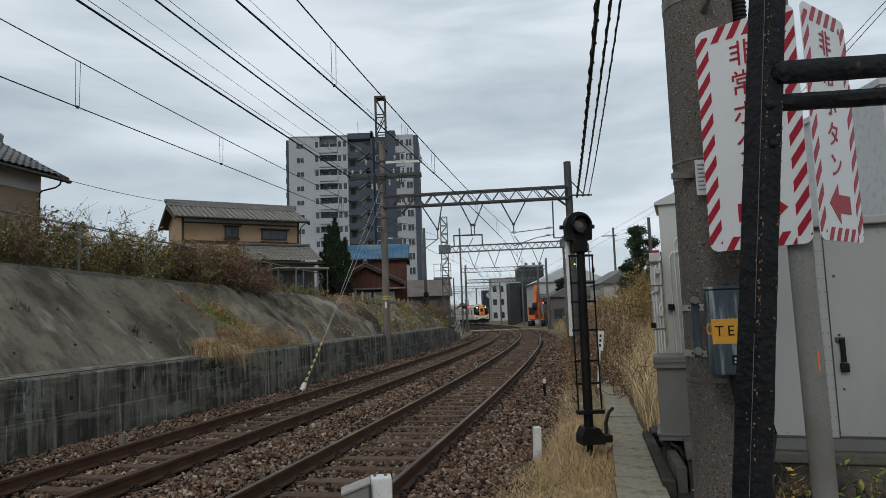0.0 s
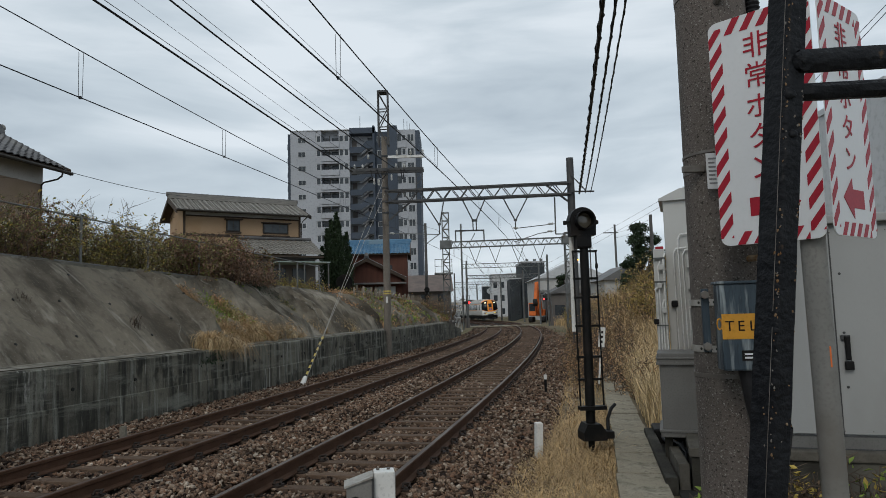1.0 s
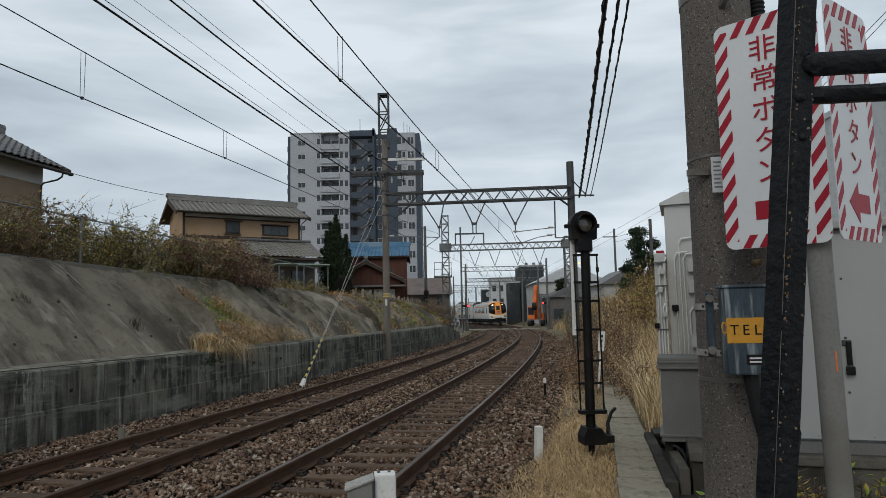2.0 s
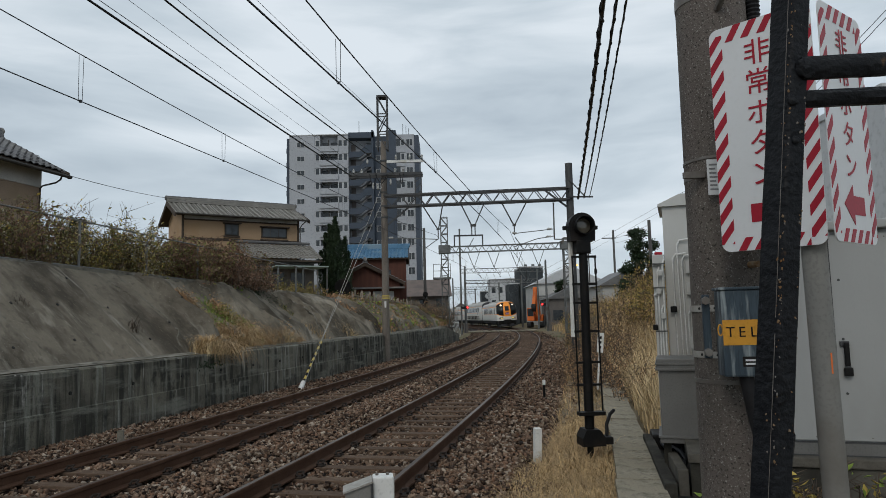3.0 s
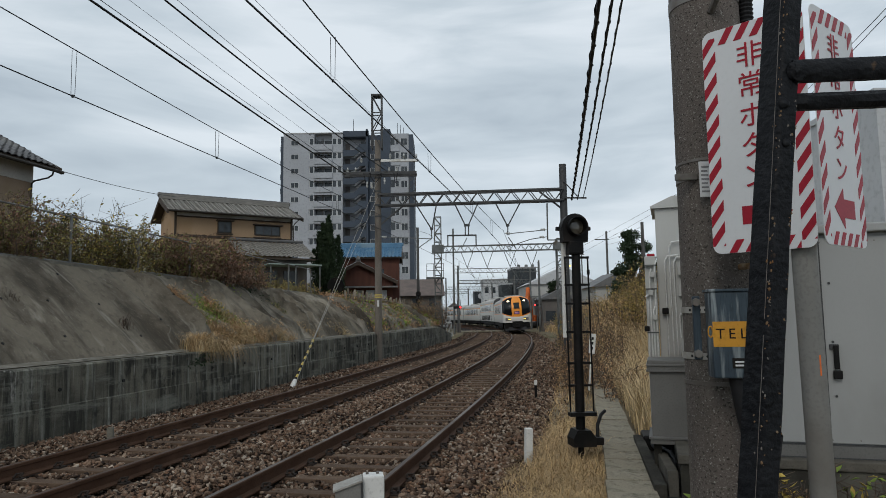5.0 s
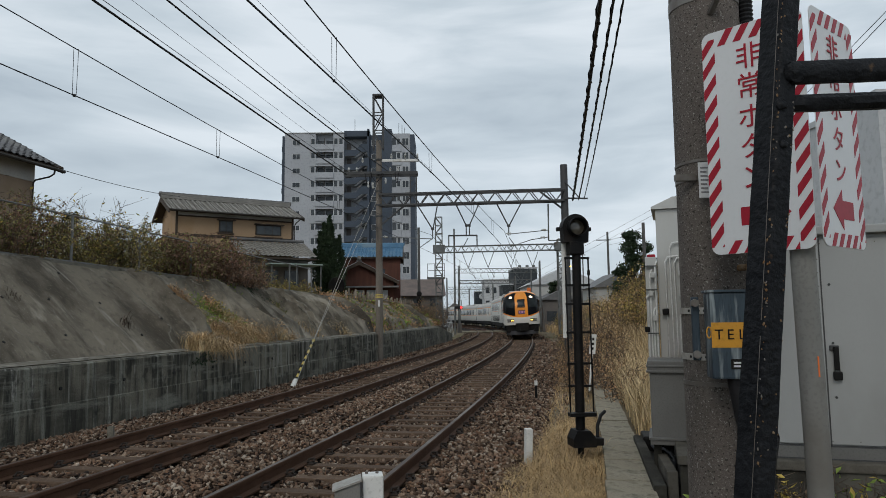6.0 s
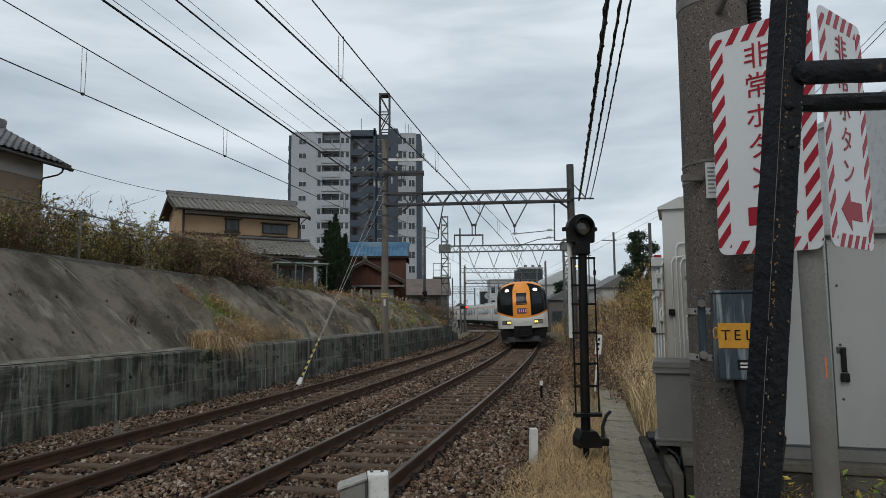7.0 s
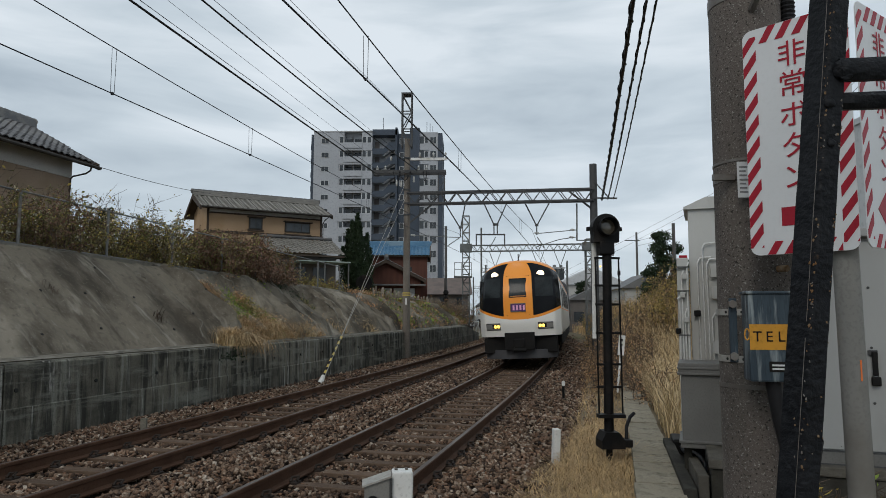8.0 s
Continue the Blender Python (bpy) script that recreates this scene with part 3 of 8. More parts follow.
def build_near_gantry():
    """Girder over both tracks between a concrete pole at the wall and a post on the right."""
    g = thing("line_gantry", "steel truss gantry carried by a concrete pole and a dark post", "railway gantry")
    y = 28.5
    L, R = Vector((-2.62, 28.9, 0)), Vector((5.28, 28.1, 0))
    part("pole", tube((L.x, L.y, -0.4), (L.x, L.y, 9.4), 0.165, 0.125, 16), M_POLE, g, "weathered grey concrete pole", smooth=True)
    bm = bmesh.new()
    lattice(bm, (L.x - 0.02, L.y, 9.0), (L.x - 0.02, L.y, 11.4), 0.42, 3, 0.055, 0.04)
    add_box(bm, L.x - 0.26, L.x + 0.22, L.y - 0.24, L.y + 0.24, 11.36, 11.44)
    part("mast_extension", bm, M_DARKSTEEL, g, "dark lattice mast on top of the pole")
    for z in (6.0, 6.5, 7.1, 7.7, 8.5):
        part("clamp_band", tube((L.x, L.y, z), (L.x, L.y, z + 0.07), 0.16, n=16), M_DARKSTEEL, g)
    bm = bmesh.new()
    for z, c in ((2.52, 0),):
        add_tube(bm, (L.x, L.y, z), (L.x, L.y, z + 0.06), 0.166, n=16)
        add_tube(bm, (L.x, L.y, z + 0.1), (L.x, L.y, z + 0.16), 0.166, n=16)
    part("warning_band", bm, M_YELLOW, g, "yellow band round the pole")
    part("number_plate", box(L.x - 0.04, L.x + 0.04, L.y - 0.185, L.y - 0.15, 2.15, 2.42), M_WHITE, g, "small white plate")
    part("post", tube((R.x, R.y, -0.4), (R.x + 0.02, R.y, 8.05), 0.17, 0.155, 16), M_DARKSTEEL, g, "dark round steel post", smooth=True)
    bm = truss(bmesh.new(), (L.x, L.y - 0.2, 6.98), (R.x, R.y - 0.2, 6.98), 0.48, 11)
    part("front_girder", bm, M_DARKSTEEL, g, "zigzag steel girder")
    bm = truss(bmesh.new(), (L.x, L.y + 0.2, 6.98), (R.x, R.y + 0.2, 6.98), 0.48, 11)
    part("rear_girder", bm, M_DARKSTEEL, g, "zigzag steel girder")
    part("knee_brace", bar((R.x - 1.0, R.y, 6.9), (R.x, R.y, 6.1), 0.07), M_DARKSTEEL, g)
    part("knee_brace", bar((L.x + 1.1, L.y, 6.5), (L.x, L.y, 5.6), 0.07), M_DARKSTEEL, g)
    # cross-arms with insulators on the pole
    bm = bmesh.new()
    add_box(bm, L.x - 1.5, L.x + 1.7, L.y - 0.28, L.y - 0.2, 7.84, 7.97)
    add_box(bm, L.x - 1.5, L.x + 1.7, L.y + 0.2, L.y + 0.28, 7.84, 7.97)
    part("cross_arm", bm, M_DARKSTEEL, g)
    part("cross_arm", box(L.x + 0.1, L.x + 1.75, L.y - 0.05, L.y + 0.05, 8.45, 8.56), M_WHITE, g, "pale upper cross-arm")
    for x, z in ((-1.3, 7.97), (-0.95, 7.97), (0.5, 7.97), (0.85, 7.97), (0.55, 8.56), (1.15, 8.56), (1.68, 8.56), (-0.7, 8.4)):
        k = part("insulator", insulator(0.06, 3), M_PORCELAIN, g, "white ribbed porcelain insulator", smooth=True)
        k.matrix_basis = pose(L.x + x, L.y - 0.1, z)
    # hangers under the girder
    for x0, x1, x, low, gap in ((-0.95, -0.08, -0.30, 5.42, 0.02), (0.70, 1.68, 1.20, 5.54, 0.07), (2.45, 3.48, 2.94, 5.51, 0.02)):
        bm = bmesh.new()
        add_bar(bm, (x0, y - 0.1, 6.46), (x - gap, y - 0.1, low), 0.05)
        add_bar(bm, (x1, y - 0.1, 6.46), (x + gap, y - 0.1, low), 0.05)
        for e in ((-gap, gap) if gap > 0.05 else (0,)):
            add_bar(bm, (x + e, y - 0.1, low + 0.03), (x + e, y - 0.1, low - 0.42), 0.045)
        add_box(bm, x - gap - 0.05, x + gap + 0.05, y - 0.14, y - 0.06, low - 0.05, low + 0.05)
        part("hanger", bm, M_DARKSTEEL, g, "V-shaped hanger under the girder")
    bm = bmesh.new()
    add_bar(bm, (0.36, y - 0.1, 5.11), (1.60, y - 0.1, 5.11), 0.06)
    for x in (0.38, 1.58):
        add_bar(bm, (x, y - 0.1, 5.12), (x, y - 0.1, 4.66), 0.05)
    part("drop_frame", bm, M_DARKSTEEL, g)
    bm = bar((4.66, y, 6.45), (4.64, y, 4.86), 0.055)
    add_bar(bm, (4.64, y, 4.87), (5.22, y, 4.86), 0.045)
    part("drop_arm", bm, M_STEEL, g)
    for p, q in (((2.96, 5.15), (4.62, 5.30)), ((2.95, 5.0), (3.25, 4.56)), ((4.62, 5.0), (3.9, 4.9)), ((3.9, 4.9), (2.9, 4.58)), ((1.2, 5.0), (0.95, 4.55)), ((-0.3, 5.0), (-0.95, 4.55)), ((-2.5, 5.1), (-0.3, 4.98))):
        part("registration_arm", bar((p[0], y - 0.1, p[1]), (q[0], y - 0.1, q[1]), 0.032), M_STEEL, g)
    for x, z in ((4.55, 5.30), (3.05, 5.16), (4.5, 4.98), (-2.2, 5.08)):
        k = part("insulator", insulator(0.06, 3), M_PORCELAIN, g, "white ribbed porcelain insulator", smooth=True)
        k.matrix_basis = pose(x, y - 0.1, z, 0, -86)
    # ladder frame between the cross-arm and the girder
    bm = bmesh.new()
    for x in (-1.25, -0.98):
        add_bar(bm, (x, L.y - 0.2, 6.5), (x, L.y - 0.2, 7.9), 0.05)
    for z in (7.05, 7.35, 7.65):
        add_bar(bm, (-1.25, L.y - 0.2, z - 0.13), (-0.98, L.y - 0.2, z + 0.13), 0.03)
    part("ladder_frame", bm, M_DARKSTEEL, g)
    # looped jumper leads and hanging insulators on the pole
    for x0, x1, dip in ((-3.2, -2.9, 0.55), (-2.95, -2.45, 0.4), (-1.9, -1.75, 0.45)):
        part("jumper_lead", cable([(x0 + (x1 - x0) * i / 8, L.y - 0.3, 7.9 - dip * math.sin(math.pi * i / 8)) for i in range(9)], 0.022, 6), M_RUBBER, g)
    for x, z in ((-3.05, 7.25), (-2.85, 7.2), (-2.3, 7.4)):
        k = part("insulator", insulator(0.05, 4), M_PORCELAIN, g, "white ribbed porcelain insulator", smooth=True)
        k.matrix_basis = pose(x, L.y - 0.3, z, 12)
    # arm for the trackside cables
    bm = bmesh.new()
    add_bar(bm, (R.x - 0.1, R.y - 0.2, 6.58), (R.x + 0.95, R.y - 0.2, 6.56), 0.06)
    add_bar(bm, (R.x, R.y - 0.2, 7.3), (R.x + 0.6, R.y - 0.2, 6.6), 0.04)
    part("cable_arm", bm, M_DARKSTEEL, g)
    return g


def build_far_gantry(y, name_label, masts=True, top=9.2, z=6.95, off0=-5.4, off1=3.0, thick=1.0, platform=False):
    g = thing("line_gantry", name_label, "railway gantry", group="gantries along the line")
    a, b = at(y, off0), at(y, off1)
    if masts:
        for p, h in ((a, top), (b, 7.3)):
            part("mast", lattice(bmesh.new(), (p.x, p.y, -0.3), (p.x, p.y, h), 0.5, int(h / 0.6), 0.08 * thick, 0.05 * thick), M_STEEL, g, "pale lattice mast")
            part("girder_seat", box(p.x - 0.45, p.x + 0.45, p.y - 0.32, p.y + 0.32, z - 0.5, z + 0.12, bevel=0.02), M_STEEL, g)
    else:
        for p, h in ((a, top), (b, 7.6)):
            part("mast", tube((p.x, p.y, -0.3), (p.x, p.y, h), 0.18 * thick, 0.15 * thick, 12), M_STEEL, g, "grey tubular mast")
    for d in (-0.2, 0.2):
        part("girder", truss(bmesh.new(), (a.x, a.y + d, z), (b.x, b.y + d, z), 0.45, 16, 0.08 * thick, 0.05 * thick), M_STEEL, g)
    for o in (-3.9, -2.4, -0.7, 0.9):
        bm = bmesh.new()
        p = at(y, o)
        add_bar(bm, (p.x - 0.45, p.y, z - 0.45), (p.x, p.y, 5.3), 0.045 * thick)
        add_bar(bm, (p.x + 0.45, p.y, z - 0.45), (p.x, p.y, 5.3), 0.045 * thick)
        add_bar(bm, (p.x, p.y, 5.3), (p.x + 0.5, p.y, 4.55), 0.035 * thick)
        part("hanger", bm, M_STEEL, g)
    if platform:
        bm = bmesh.new()
        x, yy = a.x - 0.35, a.y - 0.5
        add_box(bm, x - 0.55, x + 0.8, yy - 0.3, yy + 0.5, 4.5, 4.62)
        for px in (-0.5, 0, 0.75):
            add_bar(bm, (x + px, yy - 0.28, 4.6), (x + px, yy - 0.28, 5.6), 0.04)
        for zz in (5.1, 5.6):
            add_bar(bm, (x - 0.52, yy - 0.28, zz), (x + 0.78, yy - 0.28, zz), 0.04)
        part("work_platform", bm, M_STEEL, g, "railed platform on the mast")
    return g


def build_wires():
    """Contact and messenger wires with droppers over both tracks."""
    spans = [-21.5, 3.5, 28.5, 50, 75, 100, 128]
    for c, zc, zm in ((0.0, 4.54, 5.31), (-3.2, 4.46, 5.25)):
        sysm = thing("overhead_wire", "dark contact wire hung by droppers from its messenger wire", "overhead wire", group="overhead wires")
        con, mes = [], []
        for a, b in zip(spans, spans[1:]):
            for i in range(10):
                y = a + (b - a) * i / 10
                k = i / 10
                con.append(at(y, c, zc))
                mes.append(at(y, c, zm - 0.39 * 4 * k * (1 - k)))
        part("contact_wire", cable(con, 0.0105 if c == 0 else 0.0075, 5), M_WIRE, sysm)
        part("messenger_wire", cable(mes, 0.009 if c == 0 else 0.007, 5), M_WIRE, sysm)
        for y in DROPPERS[c]:
            i = max(j for j in range(len(spans) - 1) if spans[j] <= y)
            k = (y - spans[i]) / (spans[i + 1] - spans[i])
            zt = zm - 0.39 * 4 * k * (1 - k)
            bm = bmesh.new()
            p = at(y, c)
            for e in (-0.03, 0.03):
                add_tube(bm, (p.x + e * 0.8, p.y, zc), (p.x + e, p.y, zt), 0.0035, n=4)
            add_box(bm, p.x - 0.014, p.x + 0.014, p.y - 0.012, p.y + 0.012, zc - 0.018, zc + 0.016)
            part("dropper", bm, M_WIRE, sysm)


DROPPERS = {0.0: (3.0, 7.8, 13.0, 18.5, 23.5, 33, 38, 43, 55, 60, 65), -3.2: (3.5, 7.33, 10.62, 16.5, 21.5, 33, 38, 43, 55, 60, 65)}


def line_wire(name, label, pts, r, sag):
    bm = bmesh.new()
    for a, b in zip(pts, pts[1:]):
        add_path(bm, sagging(a, b, sag), r, 6)
    tagged(obj(name, bm, M_RUBBER if r > 0.009 else M_WIRE), label, "cable")


build_near_gantry()
build_far_gantry(50, "pale lattice gantry over both tracks", platform=True, off0=-6.1)
build_far_gantry(75, "grey gantry over the level crossing", masts=False, top=11.5, thick=0.62, off0=-6.45)
build_far_gantry(87, "grey gantry just past the level crossing", masts=False, top=8.2, z=6.3, thick=0.7, off0=-5.9, off1=3.4)
build_far_gantry(100, "distant grey gantry along the curve", masts=False, top=8.6, thick=0.75)
build_far_gantry(122, "distant grey gantry along the curve", masts=False, top=8.6, thick=0.8)
build_far_gantry(145, "distant grey gantry along the curve", masts=False, top=8.6, thick=0.9)
build_far_gantry(172, "distant grey gantry along the curve", masts=False, top=8.6, thick=1.0)
build_wires()


# ---- buildings ----
M_TILE_W = mat("pale_facade_tile", (0.37, 0.385, 0.415), (0.33, 0.345, 0.37), 0.15, 2.5, 0.7, bump=0.05)
M_TILE_D = mat("dark_facade_tile", (0.065, 0.08, 0.105), (0.05, 0.064, 0.085), 0.15, 2.5, 0.7, bump=0.05)
M_TILE_G = mat("slate_cladding", (0.042, 0.049, 0.053), (0.03, 0.036, 0.04), 0.4, 6, 0.7, bump=0.1)
M_BRICKROOF = mat("brown_roof_tile", (0.17, 0.135, 0.12), (0.12, 0.10, 0.092), 1.5, 9, 0.8, bump=0.3)
M_PARAPET = mat("balcony_white", (0.50, 0.51, 0.52), (0.44, 0.45, 0.46), 0.2, 3, 0.6, bump=0.03)
M_PANE = mat("window_pane", (0.03, 0.036, 0.042), (0.06, 0.068, 0.075), 0.6, 4, 0.1, bump=0, spec=0.4)
M_FRAME = mat("window_frame_dark", (0.04, 0.035, 0.03), None, 3, 30, 0.6)
M_PLASTER = mat("beige_plaster", (0.30, 0.225, 0.165), (0.255, 0.19, 0.14), 0.7, 25, 0.9, bump=0.2, stain=(0.24, 0.18, 0.125), stain_scale=0.6)
M_PLASTER_T = mat("tan_plaster", (0.38, 0.262, 0.165), (0.33, 0.225, 0.14), 0.7, 25, 0.9, bump=0.2, stain=(0.30, 0.19, 0.10), stain_scale=0.5)
M_LIME = mat("white_plaster", (0.48, 0.47, 0.45), (0.40, 0.40, 0.385), 0.7, 25, 0.9, bump=0.1)
M_KAWARA = mat("smoked_roof_tile", (0.11, 0.11, 0.115), (0.15, 0.148, 0.145), 1.2, 30, 0.55, bump=0.15, rnd=0.25, stain=(0.20, 0.19, 0.175), stain_scale=1.8)
M_KAWARA_L = mat("pale_roof_tile", (0.235, 0.222, 0.198), (0.185, 0.176, 0.158), 1.2, 30, 0.6, bump=0.15, stain=(0.25, 0.24, 0.22), stain_scale=1.8)
M_BLUE = mat("blue_sheet_roof", (0.07, 0.165, 0.27), (0.10, 0.215, 0.33), 0.8, 20, 0.5, bump=0.1, stain=(0.16, 0.24, 0.30), stain_scale=0.9)
M_REDWOOD = mat("red_brown_boards", (0.105, 0.045, 0.032), (0.075, 0.034, 0.026), 1.2, 30, 0.85, stretch=(4, 4, 0.4), bump=0.3)
M_GREYWALL = mat("grey_brown_wall", (0.15, 0.135, 0.125), (0.115, 0.105, 0.10), 0.6, 15, 0.9, bump=0.2)
M_WOOD = mat("dark_timber", (0.05, 0.038, 0.03), (0.07, 0.052, 0.04), 2, 40, 0.8, bump=0.3)
M_GREENSHEET = mat("green_canopy_sheet", (0.25, 0.33, 0.30), (0.32, 0.38, 0.35), 1, 20, 0.6)
M_MACHINE = mat("machine_orange", (0.80, 0.20, 0.05), (0.70, 0.16, 0.04), 1, 20, 0.45, stain=(0.45, 0.12, 0.04), stain_scale=0.8)
M_REDLAMP = glow("red_signal_light", (1.0, 0.03, 0.03), 4.0)
M_ORANGELAMP = glow("amber_signal_light", (1.0, 0.45, 0.05), 3.0)


def build_tower():
    """Apartment tower: pale wings with balconies, an open stair with dark parapets between them."""
    b = thing("apartment_building", "pale grey apartment tower with dark zigzag stair parapets and lift shaft", "apartment building")
    Y, top, fl = 142.0, 41.2, 3.08
    floors = [top - 3.35 - fl * i for i in range(12)]
    part("wing_wall", box(-32.8, -27.4, Y, Y + 12, 1.0, top), M_TILE_W, b, "pale tiled wing")
    part("wing_wall", box(-27.4, -26.2, Y + 0.1, Y + 12, 1.0, top), M_TILE_W, b)
    part("wing_wall", box(-22.45, -20.15, Y + 0.1, Y + 12, 1.0, top), M_TILE_W, b)
    part("balcony_back_wall", box(-26.2, -22.45, Y + 1.7, Y + 12, 1.0, top), M_TILE_W, b)
    part("roof_edge", box(-32.9, -20.1, Y - 0.12, Y + 12, top, top + 0.18), M_PARAPET, b)
    part("side_wing", box(-33.5, -32.8, Y + 0.6, Y + 13, 1.0, top - 0.4), M_TILE_D, b, "dark tiled side")
    part("stair_back_wall", box(-20.15, -14.75, Y + 2.6, Y + 13, 1.0, top), M_TILE_W, b, "pale wall behind the open stair")
    part("core_cap", box(-20.15, -14.75, Y + 0.1, Y + 6, top - 0.75, top + 0.5), M_TILE_D, b)
    part("core_pier", box(-15.2, -14.75, Y + 0.1, Y + 2.6, 1.0, top + 0.9), M_TILE_D, b, "dark pier beside the stair")
    part("core_wall", box(-14.75, -12.05, Y + 1.2, Y + 13, 1.0, top - 0.2), M_TILE_D, b, "dark blue-grey core")
    part("lift_tower", box(-12.05, -9.95, Y + 0.1, Y + 8, 1.0, top + 0.8), M_TILE_D, b, "dark lift shaft")
    part("right_wing_wall", box(-9.95, -6.0, Y + 0.5, Y + 12, 1.0, top - 0.1), M_TILE_W, b, "pale tiled wing")
    part("right_edge", box(-6.0, -5.05, Y + 0.3, Y + 12, 1.0, top - 0.35), M_TILE_D, b, "dark corner strip")

    def glazed(x0, x1, y, z0, z1, n=2):
        """A pale-framed window of n panes."""
        w = part("window", box(x0 - 0.07, x1 + 0.07, y - 0.06, y + 0.02, z0 - 0.07, z1 + 0.07), M_PARAPET, b, "white-framed window")
        for i in range(n):
            part("pane", box(x0 + (x1 - x0) * i / n + 0.04, x0 + (x1 - x0) * (i + 1) / n - 0.04, y - 0.085, y - 0.055, z0, z1), M_PANE, w)

    for z in floors:
        glazed(-31.15, -29.55, Y, z + 0.85, z + 1.85)
        # band of openings between pale parapets
        part("balcony", box(-27.4, -20.15, Y - 0.06, Y + 0.1, z - 0.78, z + 0.85), M_TILE_W, b, "pale balcony parapet")
        part("balcony_lip", box(-26.3, -22.3, Y - 0.3, Y - 0.06, z - 0.3, z + 0.95, bevel=0.08), M_TILE_W, b, "bowed balcony front")
        part("balcony_slab", box(-26.2, -22.45, Y + 0.1, Y + 1.7, z - 0.25, z - 0.05), M_TILE_W, b)
        glazed(-27.2, -26.4, Y + 0.1, z + 0.95, z + 2.2, 1)
        glazed(-22.3, -21.5, Y + 0.1, z + 0.95, z + 2.2, 1)
        glazed(-21.2, -20.4, Y + 0.1, z + 0.95, z + 2.2, 1)
        for x, w in ((-26.0, 1.5), (-24.2, 1.5)):
            part("balcony_door", box(x, x + w, Y + 1.62, Y + 1.7, z, z + 2.1), M_PANE, b)
        part("balcony_post", box(-24.45, -24.3, Y + 0.1, Y + 0.25, z + 0.85, z + 2.3), M_FRAME, b)
        part("side_balcony", box(-33.8, -33.45, Y + 1.5, Y + 5, z - 0.2, z + 0.95), M_TILE_D, b)
        # stair: dark parapet that runs level, then climbs
        bm = prism([(-20.15, z - 1.65), (-17.7, z - 1.65), (-16.5, z - 0.75), (-15.2, z - 0.75), (-15.2, z + 0.95), (-16.5, z + 0.95), (-17.7, z - 0.35), (-20.15, z - 0.35)], 0.2)
        bmesh.ops.translate(bm, vec=(0, Y + 0.1, 0), verts=bm.verts)
        part("stair_parapet", bm, M_TILE_D, b, "dark parapet climbing with the stair")
        bm = prism([(-18.6, z - 1.9), (-17.6, z - 1.9), (-15.4, z - 0.35), (-15.4, z - 0.1), (-17.7, z - 1.65)], 1.6)
        bmesh.ops.translate(bm, vec=(0, Y + 0.6, 0), verts=bm.verts)
        part("stair_flight", bm, M_TILE_W, b, "pale underside of the stair")
        part("landing", box(-20.1, -17.7, Y + 0.3, Y + 2.6, z - 1.65, z - 1.5), M_TILE_W, b)
        part("stair_opening", box(-16.5, -15.3, Y + 2.5, Y + 2.62, z + 1.0, z + 2.1), M_PANE, b)
        part("stair_door", box(-19.9, -18.9, Y + 2.52, Y + 2.62, z - 0.3, z + 1.7), M_GREYWALL, b)
        glazed(-14.3, -13.4, Y + 1.2, z + 0.9, z + 2.0, 1)
        # right wing
        part("balcony_door", box(-9.85, -9.05, Y + 0.44, Y + 0.52, z + 0.75, z + 2.3), M_PANE, b)
        glazed(-8.85, -8.15, Y + 0.5, z + 0.9, z + 2.1, 1)
        glazed(-7.7, -6.35, Y + 0.5, z + 0.75, z + 2.15, 2)
        part("balcony", box(-9.95, -7.95, Y + 0.3, Y + 0.5, z - 0.7, z + 0.7), M_TILE_W, b, "pale balcony parapet")
    for x, h in ((-18.3, 3.6), (-8.6, 2.6), (-7.9, 2.2), (-7.3, 1.6)):
        part("roof_aerial", tube((x, Y + 4, top), (x, Y + 4, top + h + 0.6), 0.06, n=6), M_WIRE, b)


def tile_mesh(w=0.27, l=0.30):
    """One wavy clay tile, 0.27 m wide."""
    bm = bmesh.new()
    rows = []
    for y, dz in ((0.0, 0.035), (l, 0.0)):
        rows.append([bm.verts.new((x * w, y, dz + 0.028 * math.sin(x * 2 * math.pi) + 0.01)) for x in (0, 0.2, 0.4, 0.6, 0.8, 1.0)])
    low = [bm.verts.new((v.co.x, v.co.y, v.co.z - 0.03)) for v in rows[0]]
    for i in range(5):
        bm.faces.new((rows[0][i], rows[0][i + 1], rows[1][i + 1], rows[1][i]))
        bm.faces.new((low[i], low[i + 1], rows[0][i + 1], rows[0][i]))
    bmesh.ops.recalc_face_normals(bm, faces=bm.faces)
    me = bpy.data.meshes.new("roof_tile")
    bm.to_mesh(me)
    bm.free()
    me.materials.append(M_KAWARA)
    return me


def wavy_roof(bm, length, slope_len, col=0.27, row=0.27, amp=0.03):
    """Tiled plane from (0, 0, 0) along x and up along y, wavy across and stepped by rows."""
    nx, ny = int(length / col * 4), int(slope_len / row)
    prev = None
    for j in range(ny):
        for y, dz in ((j * row, 0.035), ((j + 0.98) * row, 0.0)):
            cur = [bm.verts.new((length * i / nx, y, dz + amp * math.sin(i * math.pi / 2))) for i in range(nx + 1)]
            if prev:
                for i in range(nx):
                    bm.faces.new((prev[i], prev[i + 1], cur[i + 1], cur[i]))
            prev = cur
    return bm


